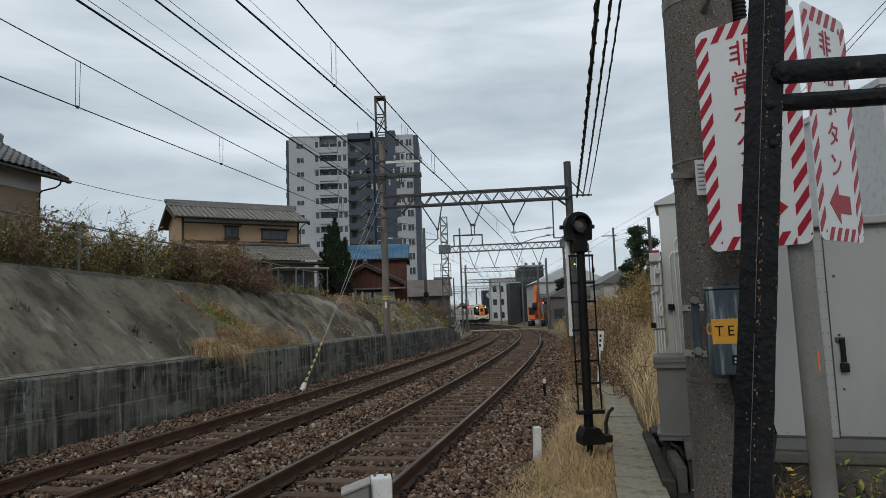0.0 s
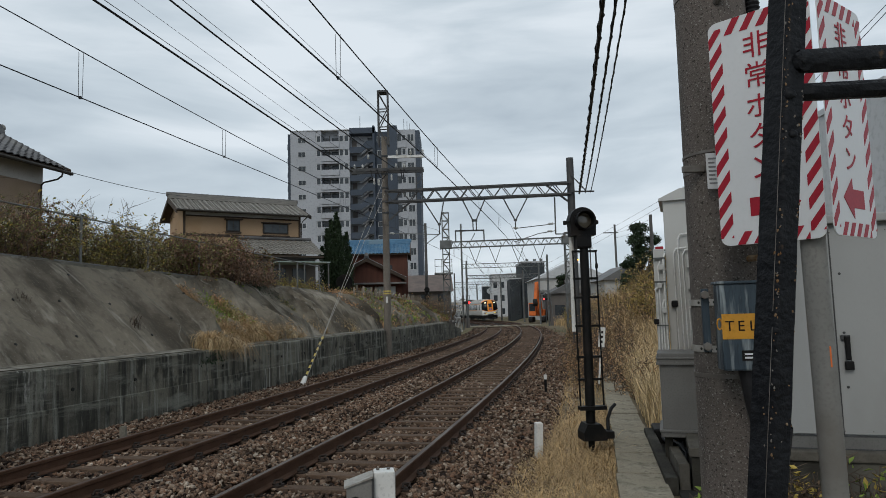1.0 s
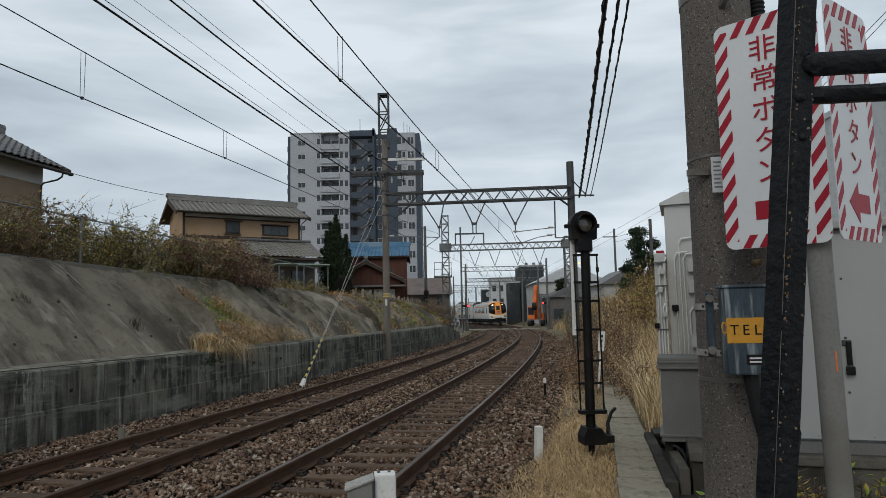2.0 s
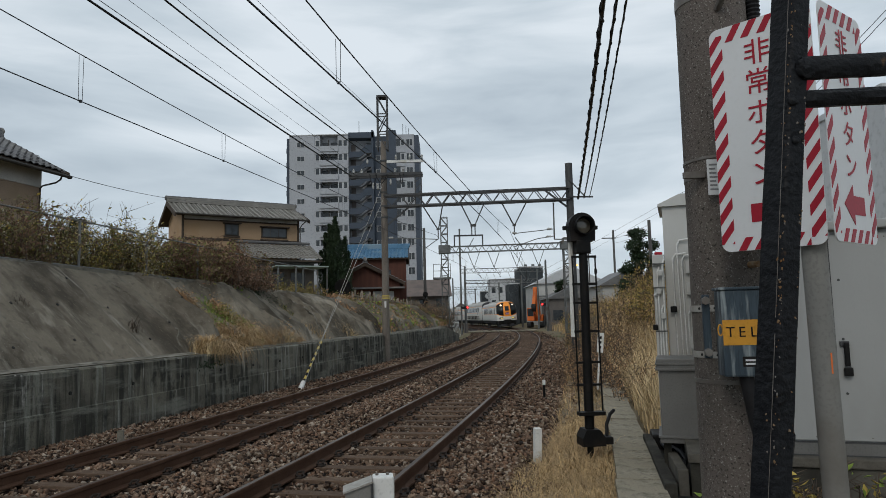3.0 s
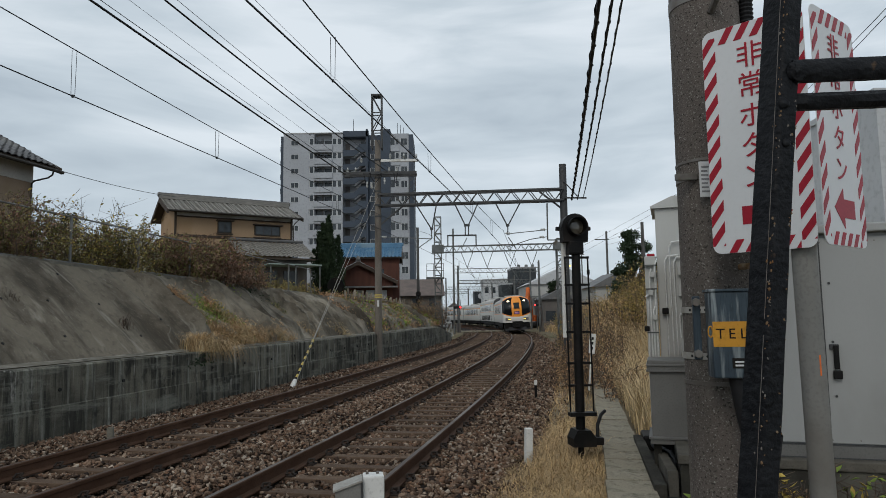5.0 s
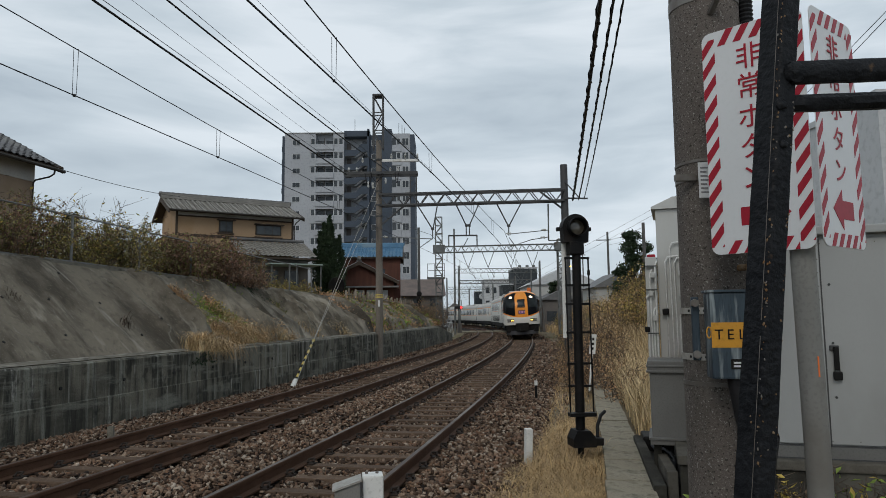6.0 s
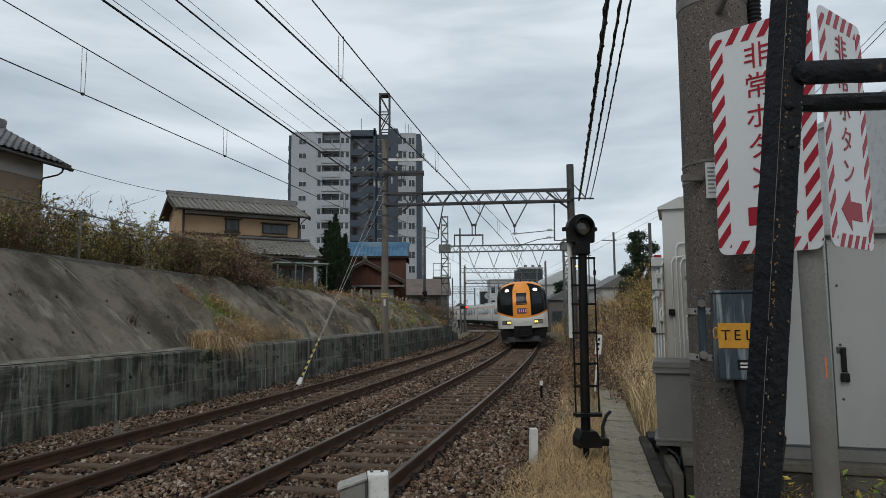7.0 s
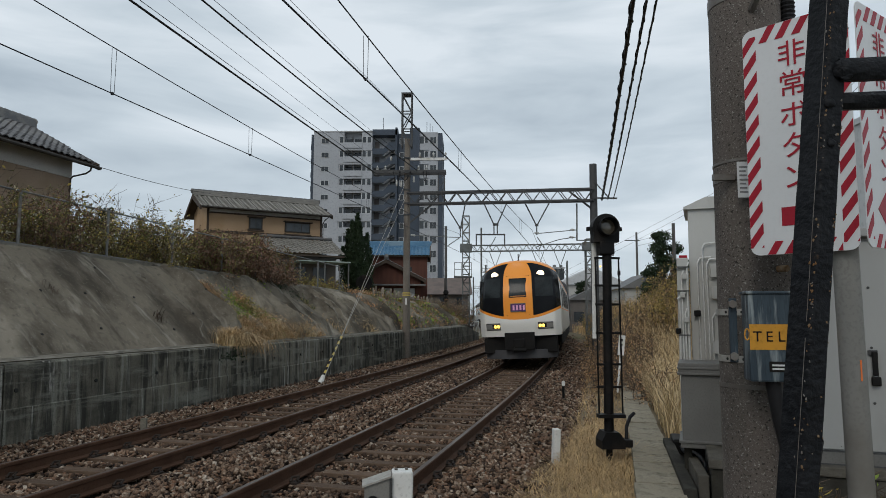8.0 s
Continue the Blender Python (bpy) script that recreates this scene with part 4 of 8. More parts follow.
def gable_house(name, label, m, L, D, base, eave, ridge, over, wall, roofmat, windows=(), band=None, single_tiles=0, gable_over=0.5, category="house"):
    """A house with its long front along local x (0 to L) at y = 0 and its depth D behind; the ridge runs along x."""
    h = thing(name, label, category, m)
    bm = bmesh.new()
    pts = [(0, base), (D, base), (D, eave), (D / 2, ridge - 0.15), (0, eave)]
    a = [bm.verts.new((0, y, z)) for y, z in pts]
    c = [bm.verts.new((L, y, z)) for y, z in pts]
    bm.faces.new(a)
    bm.faces.new(c[::-1])
    for i in (0, 1, 4):
        bm.faces.new((a[i], a[(i + 1) % 5], c[(i + 1) % 5], c[i]))
    bmesh.ops.recalc_face_normals(bm, faces=bm.faces)
    part("wall", bm, wall, h)
    if band:
        part("wall_band", box(-0.02, L + 0.02, -0.03, 0.06, eave - band, eave - 0.02), M_LIME, h, "white plaster band under the eaves")
    pitch = math.atan2(ridge - eave, D / 2)
    sl = (D / 2 + over) / math.cos(pitch)
    for s in (0, 1):
        frm = Matrix.Translation((-gable_over, -over, eave - over * math.tan(pitch) + 0.08)) if s == 0 else \
            Matrix.Translation((L + gable_over, D + over, eave - over * math.tan(pitch) + 0.08)) @ Matrix.Rotation(math.pi, 4, "Z")
        frm = frm @ Matrix.Rotation(pitch, 4, "X")
        W = L + 2 * gable_over
        bm = box(0, W, 0, sl, -0.10, -0.03, m=frm)
        part("roof_deck", bm, M_WOOD, h, "dark timber eaves")
        k = part("roof_slope", wavy_roof(bmesh.new(), W, sl), roofmat, h, "wavy grey clay roof tiles", smooth=False)
        k.matrix_basis = frm @ Matrix.Translation((0, single_tiles * 0.27 if s == 0 else 0, 0)) if not (single_tiles and s == 0) else frm
        if single_tiles and s == 0:
            me = k.data
            bm = wavy_roof(bmesh.new(), W, sl - single_tiles * 0.27)
            bmesh.ops.translate(bm, vec=(0, single_tiles * 0.27, 0), verts=bm.verts)
            bm.to_mesh(me)
            bm.free()
            tm = tile_mesh()
            for j in range(single_tiles):
                for i in range(int(W / 0.27)):
                    t = new("roof_tile", tm)
                    t.parent = k
                    t.matrix_basis = pose(i * 0.27, j * 0.27, 0.004, 0.6 * math.sin(i * 7 + j), 0, 0)
    rz = eave + (D / 2) * math.tan(pitch) + 0.08
    bm = bmesh.new()
    for i, (w, z0) in enumerate(((0.34, 0.0), (0.28, 0.10), (0.22, 0.2))):
        add_box(bm, -gable_over - 0.05, L + gable_over + 0.05, D / 2 - w / 2, D / 2 + w / 2, rz + z0 - 0.05, rz + z0 + 0.05, bevel=0.015)
    part("ridge", bm, roofmat, h, "stacked ridge tiles")
    bm = bmesh.new()
    n = int((L + 2 * gable_over) / 0.3)
    for i in range(n):
        x = -gable_over - 0.05 + (L + 2 * gable_over + 0.1) * i / n
        add_tube(bm, (x, D / 2, rz + 0.26), (x + (L + 2 * gable_over + 0.1) / n, D / 2, rz + 0.26), 0.085, 0.068, 8)
    for z in (0.05, 0.15):
        add_box(bm, -gable_over - 0.06, L + gable_over + 0.06, D / 2 - 0.18 + z * 0.3, D / 2 + 0.18 - z * 0.3, rz + z - 0.012, rz + z + 0.012)
    part("ridge_cap", bm, roofmat if roofmat == M_BLUE else M_KAWARA, h, "round capping tiles along the ridge")
    for x in (-gable_over - 0.08, L + gable_over + 0.08):
        bm = lathe([(0.04, -0.06), (0.12, -0.05), (0.14, 0.0), (0.12, 0.05), (0.04, 0.06)], 12)
        k = part("ridge_end_tile", bm, roofmat if roofmat == M_BLUE else M_KAWARA, h, "rounded ridge-end tile")
        k.matrix_basis = pose(x, D / 2, rz + 0.2, 0, 90)
    for x in (-gable_over - 0.06, L + gable_over - 0.02):
        bm = prism([(-over, eave - over * math.tan(pitch) - 0.12), (D / 2, rz - 0.25), (D + over, eave - over * math.tan(pitch) - 0.12),
                    (D + over, eave - over * math.tan(pitch) + 0.1), (D / 2, rz - 0.02), (-over, eave - over * math.tan(pitch) + 0.1)], 0.08,
                   Matrix.Translation((x + 0.08, 0, 0)) @ Matrix.Rotation(math.pi / 2, 4, "Z"))
        part("bargeboard", bm, M_WOOD, h)
    for x, z, w, hh in windows:
        k = part("window", box(x - 0.06, x + w + 0.06, -0.07, 0.02, z - 0.06, z + hh + 0.06, bevel=0.01), M_FRAME, h, "dark framed window")
        n = max(2, round(w / 0.5))
        for i in range(n):
            part("pane", box(x + w * i / n + 0.02, x + w * (i + 1) / n - 0.02, -0.085, -0.07, z, z + hh), M_PANE, k)
    return h


def build_houses():
    a = -turn(20)
    # plastered house by the fence; its long side faces the tracks
    m = Matrix.Translation((-13.82 - math.sin(turn(20)) * 12, 22.6 - math.cos(turn(20)) * 12, 0)) @ Matrix.Rotation(a + math.pi / 2, 4, "Z")
    h = gable_house("plaster_house", "beige plaster house with a smoked clay tile roof above the slope", m, 12, 4.3, 2.6, 7.28, 8.42, 0.75, M_PLASTER, M_KAWARA, band=0.86, single_tiles=5, gable_over=0.42)
    bm = bmesh.new()
    add_path(bm, [(11.93, -0.07, 2.7), (11.93, -0.07, 6.38), (11.95, -0.14, 6.47), (12.0, -0.62, 6.56), (12.02, -0.78, 6.66), (12.02, -0.82, 6.8)], 0.03, 8)
    part("downpipe", bm, M_FRAME, h, "dark drainpipe")
    bm = bmesh.new()
    add_tube(bm, (-0.4, -0.82, 6.84), (12.45, -0.82, 6.82), 0.06, n=8)
    part("gutter", bm, M_FRAME, h)
    # tan house
    ang = math.atan2(3.9, 6.3)
    m = Matrix.Translation((-14.45, 36.7, 0)) @ Matrix.Rotation(ang, 4, "Z")
    h = gable_house("tan_house", "tan plastered two-storey house with grey tiled roofs", m, 6.65, 4.2, 2.6, 7.8, 8.62, 0.6, M_PLASTER_T, M_KAWARA_L,
                    windows=((2.35, 6.66, 0.66, 0.56), (4.45, 6.62, 1.4, 0.48)), band=0.34, gable_over=0.45)
    for x, z, w in ((2.35, 7.22, 0.66), (4.45, 7.10, 1.4)):
        part("window_hood", box(x - 0.16, x + w + 0.16, -0.34, 0.0, z + 0.05, z + 0.10), M_WOOD, h, "dark timber window hood")
        part("window_ledge", box(x - 0.12, x + w + 0.12, -0.14, 0.0, z - 0.72, z - 0.64), M_WOOD, h)
    part("corner_post", box(-0.03, 0.09, -0.045, 0.0, 2.6, 7.8), M_WOOD, h)
    part("corner_post", box(6.56, 6.68, -0.045, 0.0, 2.6, 7.8), M_WOOD, h)
    part("eaves_board", box(0.1, 6.55, -0.05, 0.0, 7.38, 7.46), M_WOOD, h)
    part("gutter", tube((-0.45, -0.66, 7.62), (7.1, -0.66, 7.60), 0.055, n=8), M_FRAME, h)
    part("downpipe", cable([(6.9, -0.64, 7.58), (6.75, -0.2, 7.35), (6.72, -0.08, 7.2), (6.72, -0.08, 5.6)], 0.03, 6), M_FRAME, h)
    part("sill_board", box(0.0, 6.67, -0.05, 0.0, 6.28, 6.42), M_WOOD, h)
    # lower wing with its own roof
    bm = wavy_roof(bmesh.new(), 4.4, 2.5)
    k = part("lower_roof", bm, M_KAWARA_L, h, "grey tiled lean-to roof")
    k.matrix_basis = pose(2.9, -2.25, 5.15, 25, 0, 0)
    part("lower_deck", box(2.9, 7.3, -2.2, 0.0, 5.0, 5.1), M_WOOD, h)
    part("lower_wall", box(3.2, 7.0, -1.6, -0.1, 2.6, 5.05), M_GREYWALL, h, "dull brown lower wall")
    bm = bmesh.new()
    add_tube(bm, (2.9, -0.05, 6.28), (7.3, -0.05, 6.28), 0.09, n=8)
    part("lower_ridge", bm, M_KAWARA, h)
    part("canopy", box(4.2, 7.2, -3.4, -1.5, 4.62, 4.68), M_GREENSHEET, h, "pale green corrugated canopy")
    for x in (4.3, 5.7, 7.1):
        part("canopy_post", box(x, x + 0.06, -3.3, -3.24, 2.7, 4.62), M_STEEL, h)
    for x in (4.4, 5.6):
        part("window", box(x, x + 0.8, -1.68, -1.6, 3.5, 4.4), M_PANE, h)
    # house with the blue roof
    m = Matrix.Translation((-7.1, 49.0, 0)) @ Matrix.Rotation(0.05, 4, "Z")
    h = gable_house("blue_roof_house", "brown house with a blue sheet-metal roof", m, 4.2, 4.4, 1.5, 6.1, 6.95, 0.35, M_REDWOOD, M_BLUE, gable_over=0.2)
    for x in (0.6, 2.2):
        part("window", box(x, x + 0.9, -0.06, 0.02, 4.3, 5.2), M_PANE, h)
    # red-brown shed with its gable towards the line
    m = Matrix.Translation((-3.1, 45.2, 0)) @ Matrix.Rotation(math.pi / 2 + 0.10, 4, "Z")
    h = gable_house("board_shed", "red-brown boarded shed with a tiled gable roof", m, 5.5, 4.6, 1.5, 4.15, 5.35, 0.35, M_REDWOOD, M_KAWARA, gable_over=0.35, category="shed")
    part("lean_to_roof", box(-0.9, 0.0, -0.3, 4.6, 3.65, 3.75), M_KAWARA, h, "narrow tiled lean-to roof")
    for y in (0.4, 1.2, 2.0):
        part("shed_window", box(-0.06, 0.02, y, y + 0.6, 2.9, 3.5), M_PARAPET, h)
    # low grey house
    m = pose(-3.4, 60, 0, 0, 0, 3)
    h = thing("grey_house", "flat grey-brown low house beside the crossing", "house", m)
    part("wall", box(0, 3.6, 0, 5, 0.0, 3.7), M_GREYWALL, h)
    bm = prism([(-0.5, 3.55), (2.4, 5.15), (5.5, 3.55)], 4.2)
    bmesh.ops.transform(bm, matrix=Matrix.Translation((3.9, 0, 0)) @ Matrix.Rotation(math.pi / 2, 4, "Z"), verts=bm.verts)
    part("roof", bm, M_BRICKROOF, h, "brown tiled roof")
    part("window", box(2.5, 3.2, -0.05, 0.02, 2.6, 3.3), M_PANE, h)
    part("window", box(1.0, 1.7, -0.05, 0.02, 2.6, 3.3), M_PANE, h)


def plain_block(name, label, x0, x1, y, d, h, wall, roof_h=0.0, roofmat=None, rows=2, cols=3, category="building", rot=0.0, win=True):
    b = thing(name, label, category, pose(x0, y, 0, 0, 0, rot))
    w = x1 - x0
    part("wall", box(0, w, 0, d, -0.2, h), wall, b)
    if roof_h:
        k = prism([(-0.4, h), (w + 0.4, h), (w / 2, h + roof_h)], d + 0.8)
        bmesh.ops.translate(k, vec=(0, -0.4, 0), verts=k.verts)
        part("roof", k, roofmat or M_KAWARA, b)
    else:
        part("parapet", box(-0.1, w + 0.1, -0.1, d, h, h + 0.3), M_PARAPET if wall != M_TILE_D else M_TILE_D, b)
    if win:
        for r in range(rows):
            for c in range(cols):
                x = w * (c + 0.2) / cols
                z = 0.9 + r * (h - 0.8) / rows
                part("window", box(x, x + w * 0.55 / cols, -0.06, 0.02, z, z + min(1.3, h / rows * 0.5)), M_PANE, b)
    return b


def build_far_town():
    k = plain_block("dark_building", "dark slate three-storey building by the crossing", 12.5, 16.35, 113, 9, 9.5, M_TILE_G, rows=3, cols=3)
    for z in (3.4, 6.5):
        part("floor_band", box(-0.06, 3.9, -0.09, 0.0, z, z + 0.28), M_DARKSTEEL, k)
    for x in (1.0, 2.3, 3.4):
        part("roof_vent", box(x, x + 0.45, 2.0, 2.6, 9.8, 10.3), M_STEEL, k)
    plain_block("dark_annex", "low dark glazed annex beside the slate building", 10.6, 12.4, 114, 6, 6.9, M_TILE_G, rows=2, cols=2)
    k = plain_block("white_warehouse", "white gabled warehouse with a low pitched roof", 13.1, 22.8, 97, 14, 6.1, M_LIME, 2.5, M_PARAPET, rows=1, cols=3, category="warehouse")
    part("lean_to_roof", box(-0.3, 9.9, -1.6, 0.0, 4.3, 4.42, m=Matrix.Rotation(radians(4), 4, "X")), M_STEEL, k, "grey sheet lean-to roof")
    plain_block("roadside_house", "brown house with a dark tiled roof beside the line", 13.4, 20.4, 88, 7, 3.7, M_GREYWALL, 1.9, M_KAWARA, rows=1, cols=3, category="house")
    plain_block("white_block", "pale distant apartment block", 9.9, 16.1, 150, 8, 9.5, M_PARAPET, rows=3, cols=4)
    k = plain_block("grey_block", "dark distant office block with a round sign", 9.8, 13.3, 185, 8, 8.3, M_TILE_G, rows=3, cols=3)
    part("round_sign", tube((1.7, -0.15, 7.1), (1.7, -0.05, 7.1), 0.75, n=20), M_PARAPET, k, "pale round sign")
    plain_block("pale_house", "small pale distant house", 16.6, 21.0, 187, 8, 11.6, M_PARAPET, rows=4, cols=4)
    plain_block("low_house", "grey-roofed house on the bank behind the weeds", 14.4, 18.8, 62, 6, 4.2, M_LIME, 1.4, M_KAWARA, rows=1, cols=2, category="house")
    plain_block("low_house", "grey-roofed house on the bank behind the weeds", 18.0, 24.0, 72, 7, 3.9, M_GREYWALL, 1.7, M_KAWARA, rows=1, cols=2, category="house")
    plain_block("low_house", "distant low house past the crossing", -9.0, -3.5, 118, 8, 4.6, M_LIME, 1.6, M_KAWARA, rows=1, cols=3, category="house")
    plain_block("low_house", "distant low house past the crossing", 3.5, 7.0, 235, 8, 5.0, M_GREYWALL, 1.5, M_KAWARA, rows=1, cols=2, category="house")
    plain_block("scaffolded_building", "pale sheeted building behind the relay hut", 19.5, 32, 29, 10, 11.2, M_PARAPET, rows=4, cols=6)


def build_excavator():
    e = thing("excavator", "orange tracked excavator with a raised boom", "excavator", pose(12.0, 90.5, 0, 0, 0, -15))
    for x in (-1.1, 0.6):
        bm = prism([(-1.6, 0.25), (-1.3, 0.0), (1.3, 0.0), (1.6, 0.25), (1.6, 0.5), (1.3, 0.75), (-1.3, 0.75), (-1.6, 0.5)], 0.5)
        k = part("crawler", bm, M_TUNDER_E, e, "dark crawler track")
        k.matrix_basis = pose(x, 0, 0.0, 0, 0, 90) @ pose(0, -0.5, 0)
    part("upper_body", box(-0.9, 0.9, -0.2, 1.9, 0.85, 1.7, bevel=0.12), M_MACHINE, e, "orange engine body")
    k = part("cab", box(-1.1, -0.15, -1.0, 0.5, 0.9, 2.6, bevel=0.1), M_MACHINE, e, "orange cab")
    part("cab_glass", box(-1.02, -0.23, -1.03, -0.99, 1.5, 2.45), M_PANE, k)
    bm = bmesh.new()
    add_bar(bm, (0.35, -0.6, 1.5), (0.15, -1.3, 5.2), 0.55, 0.42)
    part("boom", bm, M_MACHINE, e, "raised orange boom")
    bm = bmesh.new()
    add_bar(bm, (0.15, -1.3, 5.3), (-0.05, -2.0, 2.6), 0.42, 0.34)
    part("stick", bm, M_MACHINE, e)
    bm = tube((-0.3, -2.1, 2.6), (0.2, -2.1, 2.6), 0.5, n=16)
    part("grapple", bm, M_TUNDER_E, e, "dark round attachment")


M_TUNDER_E = mat("machine_black", (0.02, 0.02, 0.02), None, 3, 40, 0.7)


def build_crossing():
    """Level crossing: deck planks, gates, flashing posts, white railing."""
    deck = thing("crossing_deck", "pale concrete deck panels of the level crossing", "level crossing", kind="structure")
    for o in (-5.6, -4.6, -3.55, -2.85, -1.6, -0.35, 0.35, 1.6):
        w = 0.62 if abs(o % 3.2) < 0.6 else 0.5
        k = part("deck_panel", box(-w, w, -2.2, 2.2, -0.12, -0.015, bevel=0.01), M_TROUGH, deck)
        k.matrix_basis = track_pose(78, o, 0)
    for yy, o, h, up in ((74.3, -6.05, 4.7, 0.5), (84.0, 3.75, 5.0, 0.8)):
        p = at(yy, o)
        s = thing("crossing_signal", "striped crossing signal post with a red lamp lit", "crossing signal", pose(p.x, p.y, -0.1), group="crossing signals")
        part("post", tube((0, 0, 0), (0, 0, h - 1.2), 0.06, n=10), M_DARKSTEEL, s)
        part("lamp_board", box(-0.42, 0.42, -0.12, -0.06, 2.1 + up, 2.4 + up, bevel=0.02), M_TUNDER_E, s)
        for x in (-0.28, 0.28):
            k = part("lamp_hood", lathe([(0.15, 0), (0.15, 0.14), (0.13, 0.15)], 16), M_TUNDER_E, s)
            k.matrix_basis = pose(x, -0.12, 2.25 + up, 90)
        k = part("lit_lamp", lathe([(0.12, 0), (0.11, 0.16), (0.04, 0.18)], 16), M_REDLAMP, s, "red lamp alight")
        k.matrix_basis = pose(0.28 if o < 0 else -0.28, -0.13, 2.25 + up, 90)
    for o, t in ((-6.0, 60), (3.4, -50)):
        p = at(74.8, o)
        g = thing("crossing_gate", "yellow and black crossing gate with its arm raised", "crossing gate", pose(p.x, p.y, -0.1), group="crossing gates")
        part("machine", box(-0.25, 0.25, -0.25, 0.25, 0, 1.05, bevel=0.03), M_GREYWALL, g)
        k = part("arm", tube((0, -0.3, 0.9), (0.3 if o < 0 else -0.3, -0.3, 3.6), 0.035, n=8), M_STEEL, g)
    # white bent railing along the road
    r = thing("road_railing", "white tubular railing beside the crossing road", "railing")
    a, b = Vector((-0.75, 54.5, 0.45)), Vector((1.3, 66, 0.35))
    for i in range(16):
        p = a.lerp(b, i / 15)
        part("railing_post", tube(p - Vector((0, 0, 0.6)), p + Vector((-0.25, -0.1, 1.3)), 0.04, n=6), M_WHITE, r)
    for z, dx in ((0.75, -0.14), (1.3, -0.25)):
        part("railing_bar", tube(a + Vector((dx, 0, z)), b + Vector((dx, 0, z)), 0.05, n=6), M_WHITE, r)
    # dark hut at the road edge
    k = thing("trackside_cabinet", "dark grey cabinet at the end of the wall", "cabinet", pose(-0.4, 54.5, -0.2))
    part("cabinet_body", box(-0.7, 0.9, 0, 1.2, 0, 1.0, bevel=0.03), M_GREYWALL, k)
    part("cabinet_lid", box(-0.8, 1.0, -0.1, 1.3, 1.0, 1.08), M_STEEL, k)


build_tower()
build_houses()
build_far_town()
build_excavator()
build_crossing()


# ---- things by the camera and along the right ----
M_BLACKTAR = mat("tarred_black_paint", (0.0055, 0.0062, 0.008), (0.011, 0.012, 0.0145), 12, 60, 0.40, bump=1.0, c=(0.02, 0.021, 0.023), stain=(0.09, 0.055, 0.03), stain_scale=9, stain_at=(0.70, 0.74), dist=0.006, rough2=0.65, spec=0.16)
M_PIPE = mat("grey_pipe_paint", (0.22, 0.215, 0.20), (0.185, 0.18, 0.17), 2, 70, 0.55, bump=0.05, stain=(0.15, 0.14, 0.125), stain_scale=2.5)
M_SIGN = mat("sign_white", (0.66, 0.67, 0.68), (0.62, 0.63, 0.64), 2, 60, 0.35, bump=0.0, spec=0.4, c=(0.60, 0.61, 0.615))
M_RED = mat("sign_red", (0.35, 0.012, 0.028), (0.31, 0.014, 0.028), 6, 60, 0.4, bump=0.0)
M_HUT = mat("hut_grey_paint", (0.33, 0.335, 0.33), (0.30, 0.305, 0.30), 1.0, 60, 0.5, bump=0.05, c=(0.31, 0.315, 0.31), stain=(0.25, 0.25, 0.24), stain_scale=0.8, stretch=(1, 1, 0.5))
M_CABINET = mat("cabinet_paint", (0.50, 0.50, 0.48), (0.44, 0.44, 0.42), 1.2, 60, 0.5, bump=0.05, c=(0.46, 0.46, 0.44), stain=(0.33, 0.32, 0.29), stain_scale=1.6, stretch=(1, 1, 0.4))
M_BOXGREY = mat("junction_grey", (0.15, 0.148, 0.14), (0.125, 0.122, 0.116), 2, 60, 0.5, bump=0.08)
# plinth dark and ledge paler: shaded front and lit top put into the colours
M_PLINTH = mat("dark_plinth", (0.045, 0.042, 0.034), (0.022, 0.021, 0.018), 3, 40, 0.95, bump=0.6, stain=(0.10, 0.095, 0.08), stain_scale=1.3)
M_LEDGE = mat("ledge_concrete", (0.115, 0.105, 0.088), (0.07, 0.064, 0.054), 5, 60, 0.95, bump=0.6, stain=(0.05, 0.047, 0.035), stain_scale=3)
M_BLUEBOX = mat("worn_blue_box", (0.030, 0.044, 0.058), (0.055, 0.078, 0.098), 7, 80, 0.45, bump=0.1, stain=(0.30, 0.34, 0.35), stain_scale=9, stain_at=(0.53, 0.66), stretch=(2.6, 2.6, 0.30), rough2=0.3)
M_LABEL = mat("label_yellow", (0.62, 0.30, 0.035), (0.55, 0.27, 0.04), 10, 70, 0.5, bump=0.03)
M_BLACK = mat("black_paint", (0.006, 0.006, 0.0065), (0.010, 0.0095, 0.009), 4, 50, 0.55, spec=0.16, bump=0.15, stain=(0.02, 0.016, 0.014), stain_scale=3)
M_BAND = mat("steel_band", (0.20, 0.19, 0.175), (0.14, 0.12, 0.105), 12, 60, 0.5, metal=0.5, bump=0.1)
M_STRAP = mat("zinc_strap", (0.40, 0.39, 0.36), (0.30, 0.28, 0.25), 20, 60, 0.5, metal=0.2, bump=0.05)
M_FLECK = mat("rust_fleck", (0.16, 0.085, 0.035), (0.20, 0.15, 0.10), 60, 90, 0.9, bump=0)
M_LENS = mat("lamp_lens", (0.05, 0.045, 0.035), (0.09, 0.08, 0.06), 8, 30, 0.15, bump=0, spec=0.7)
M_GREYTXT = mat("grey_print", (0.25, 0.25, 0.26), None, 5, 40, 0.7, bump=0)


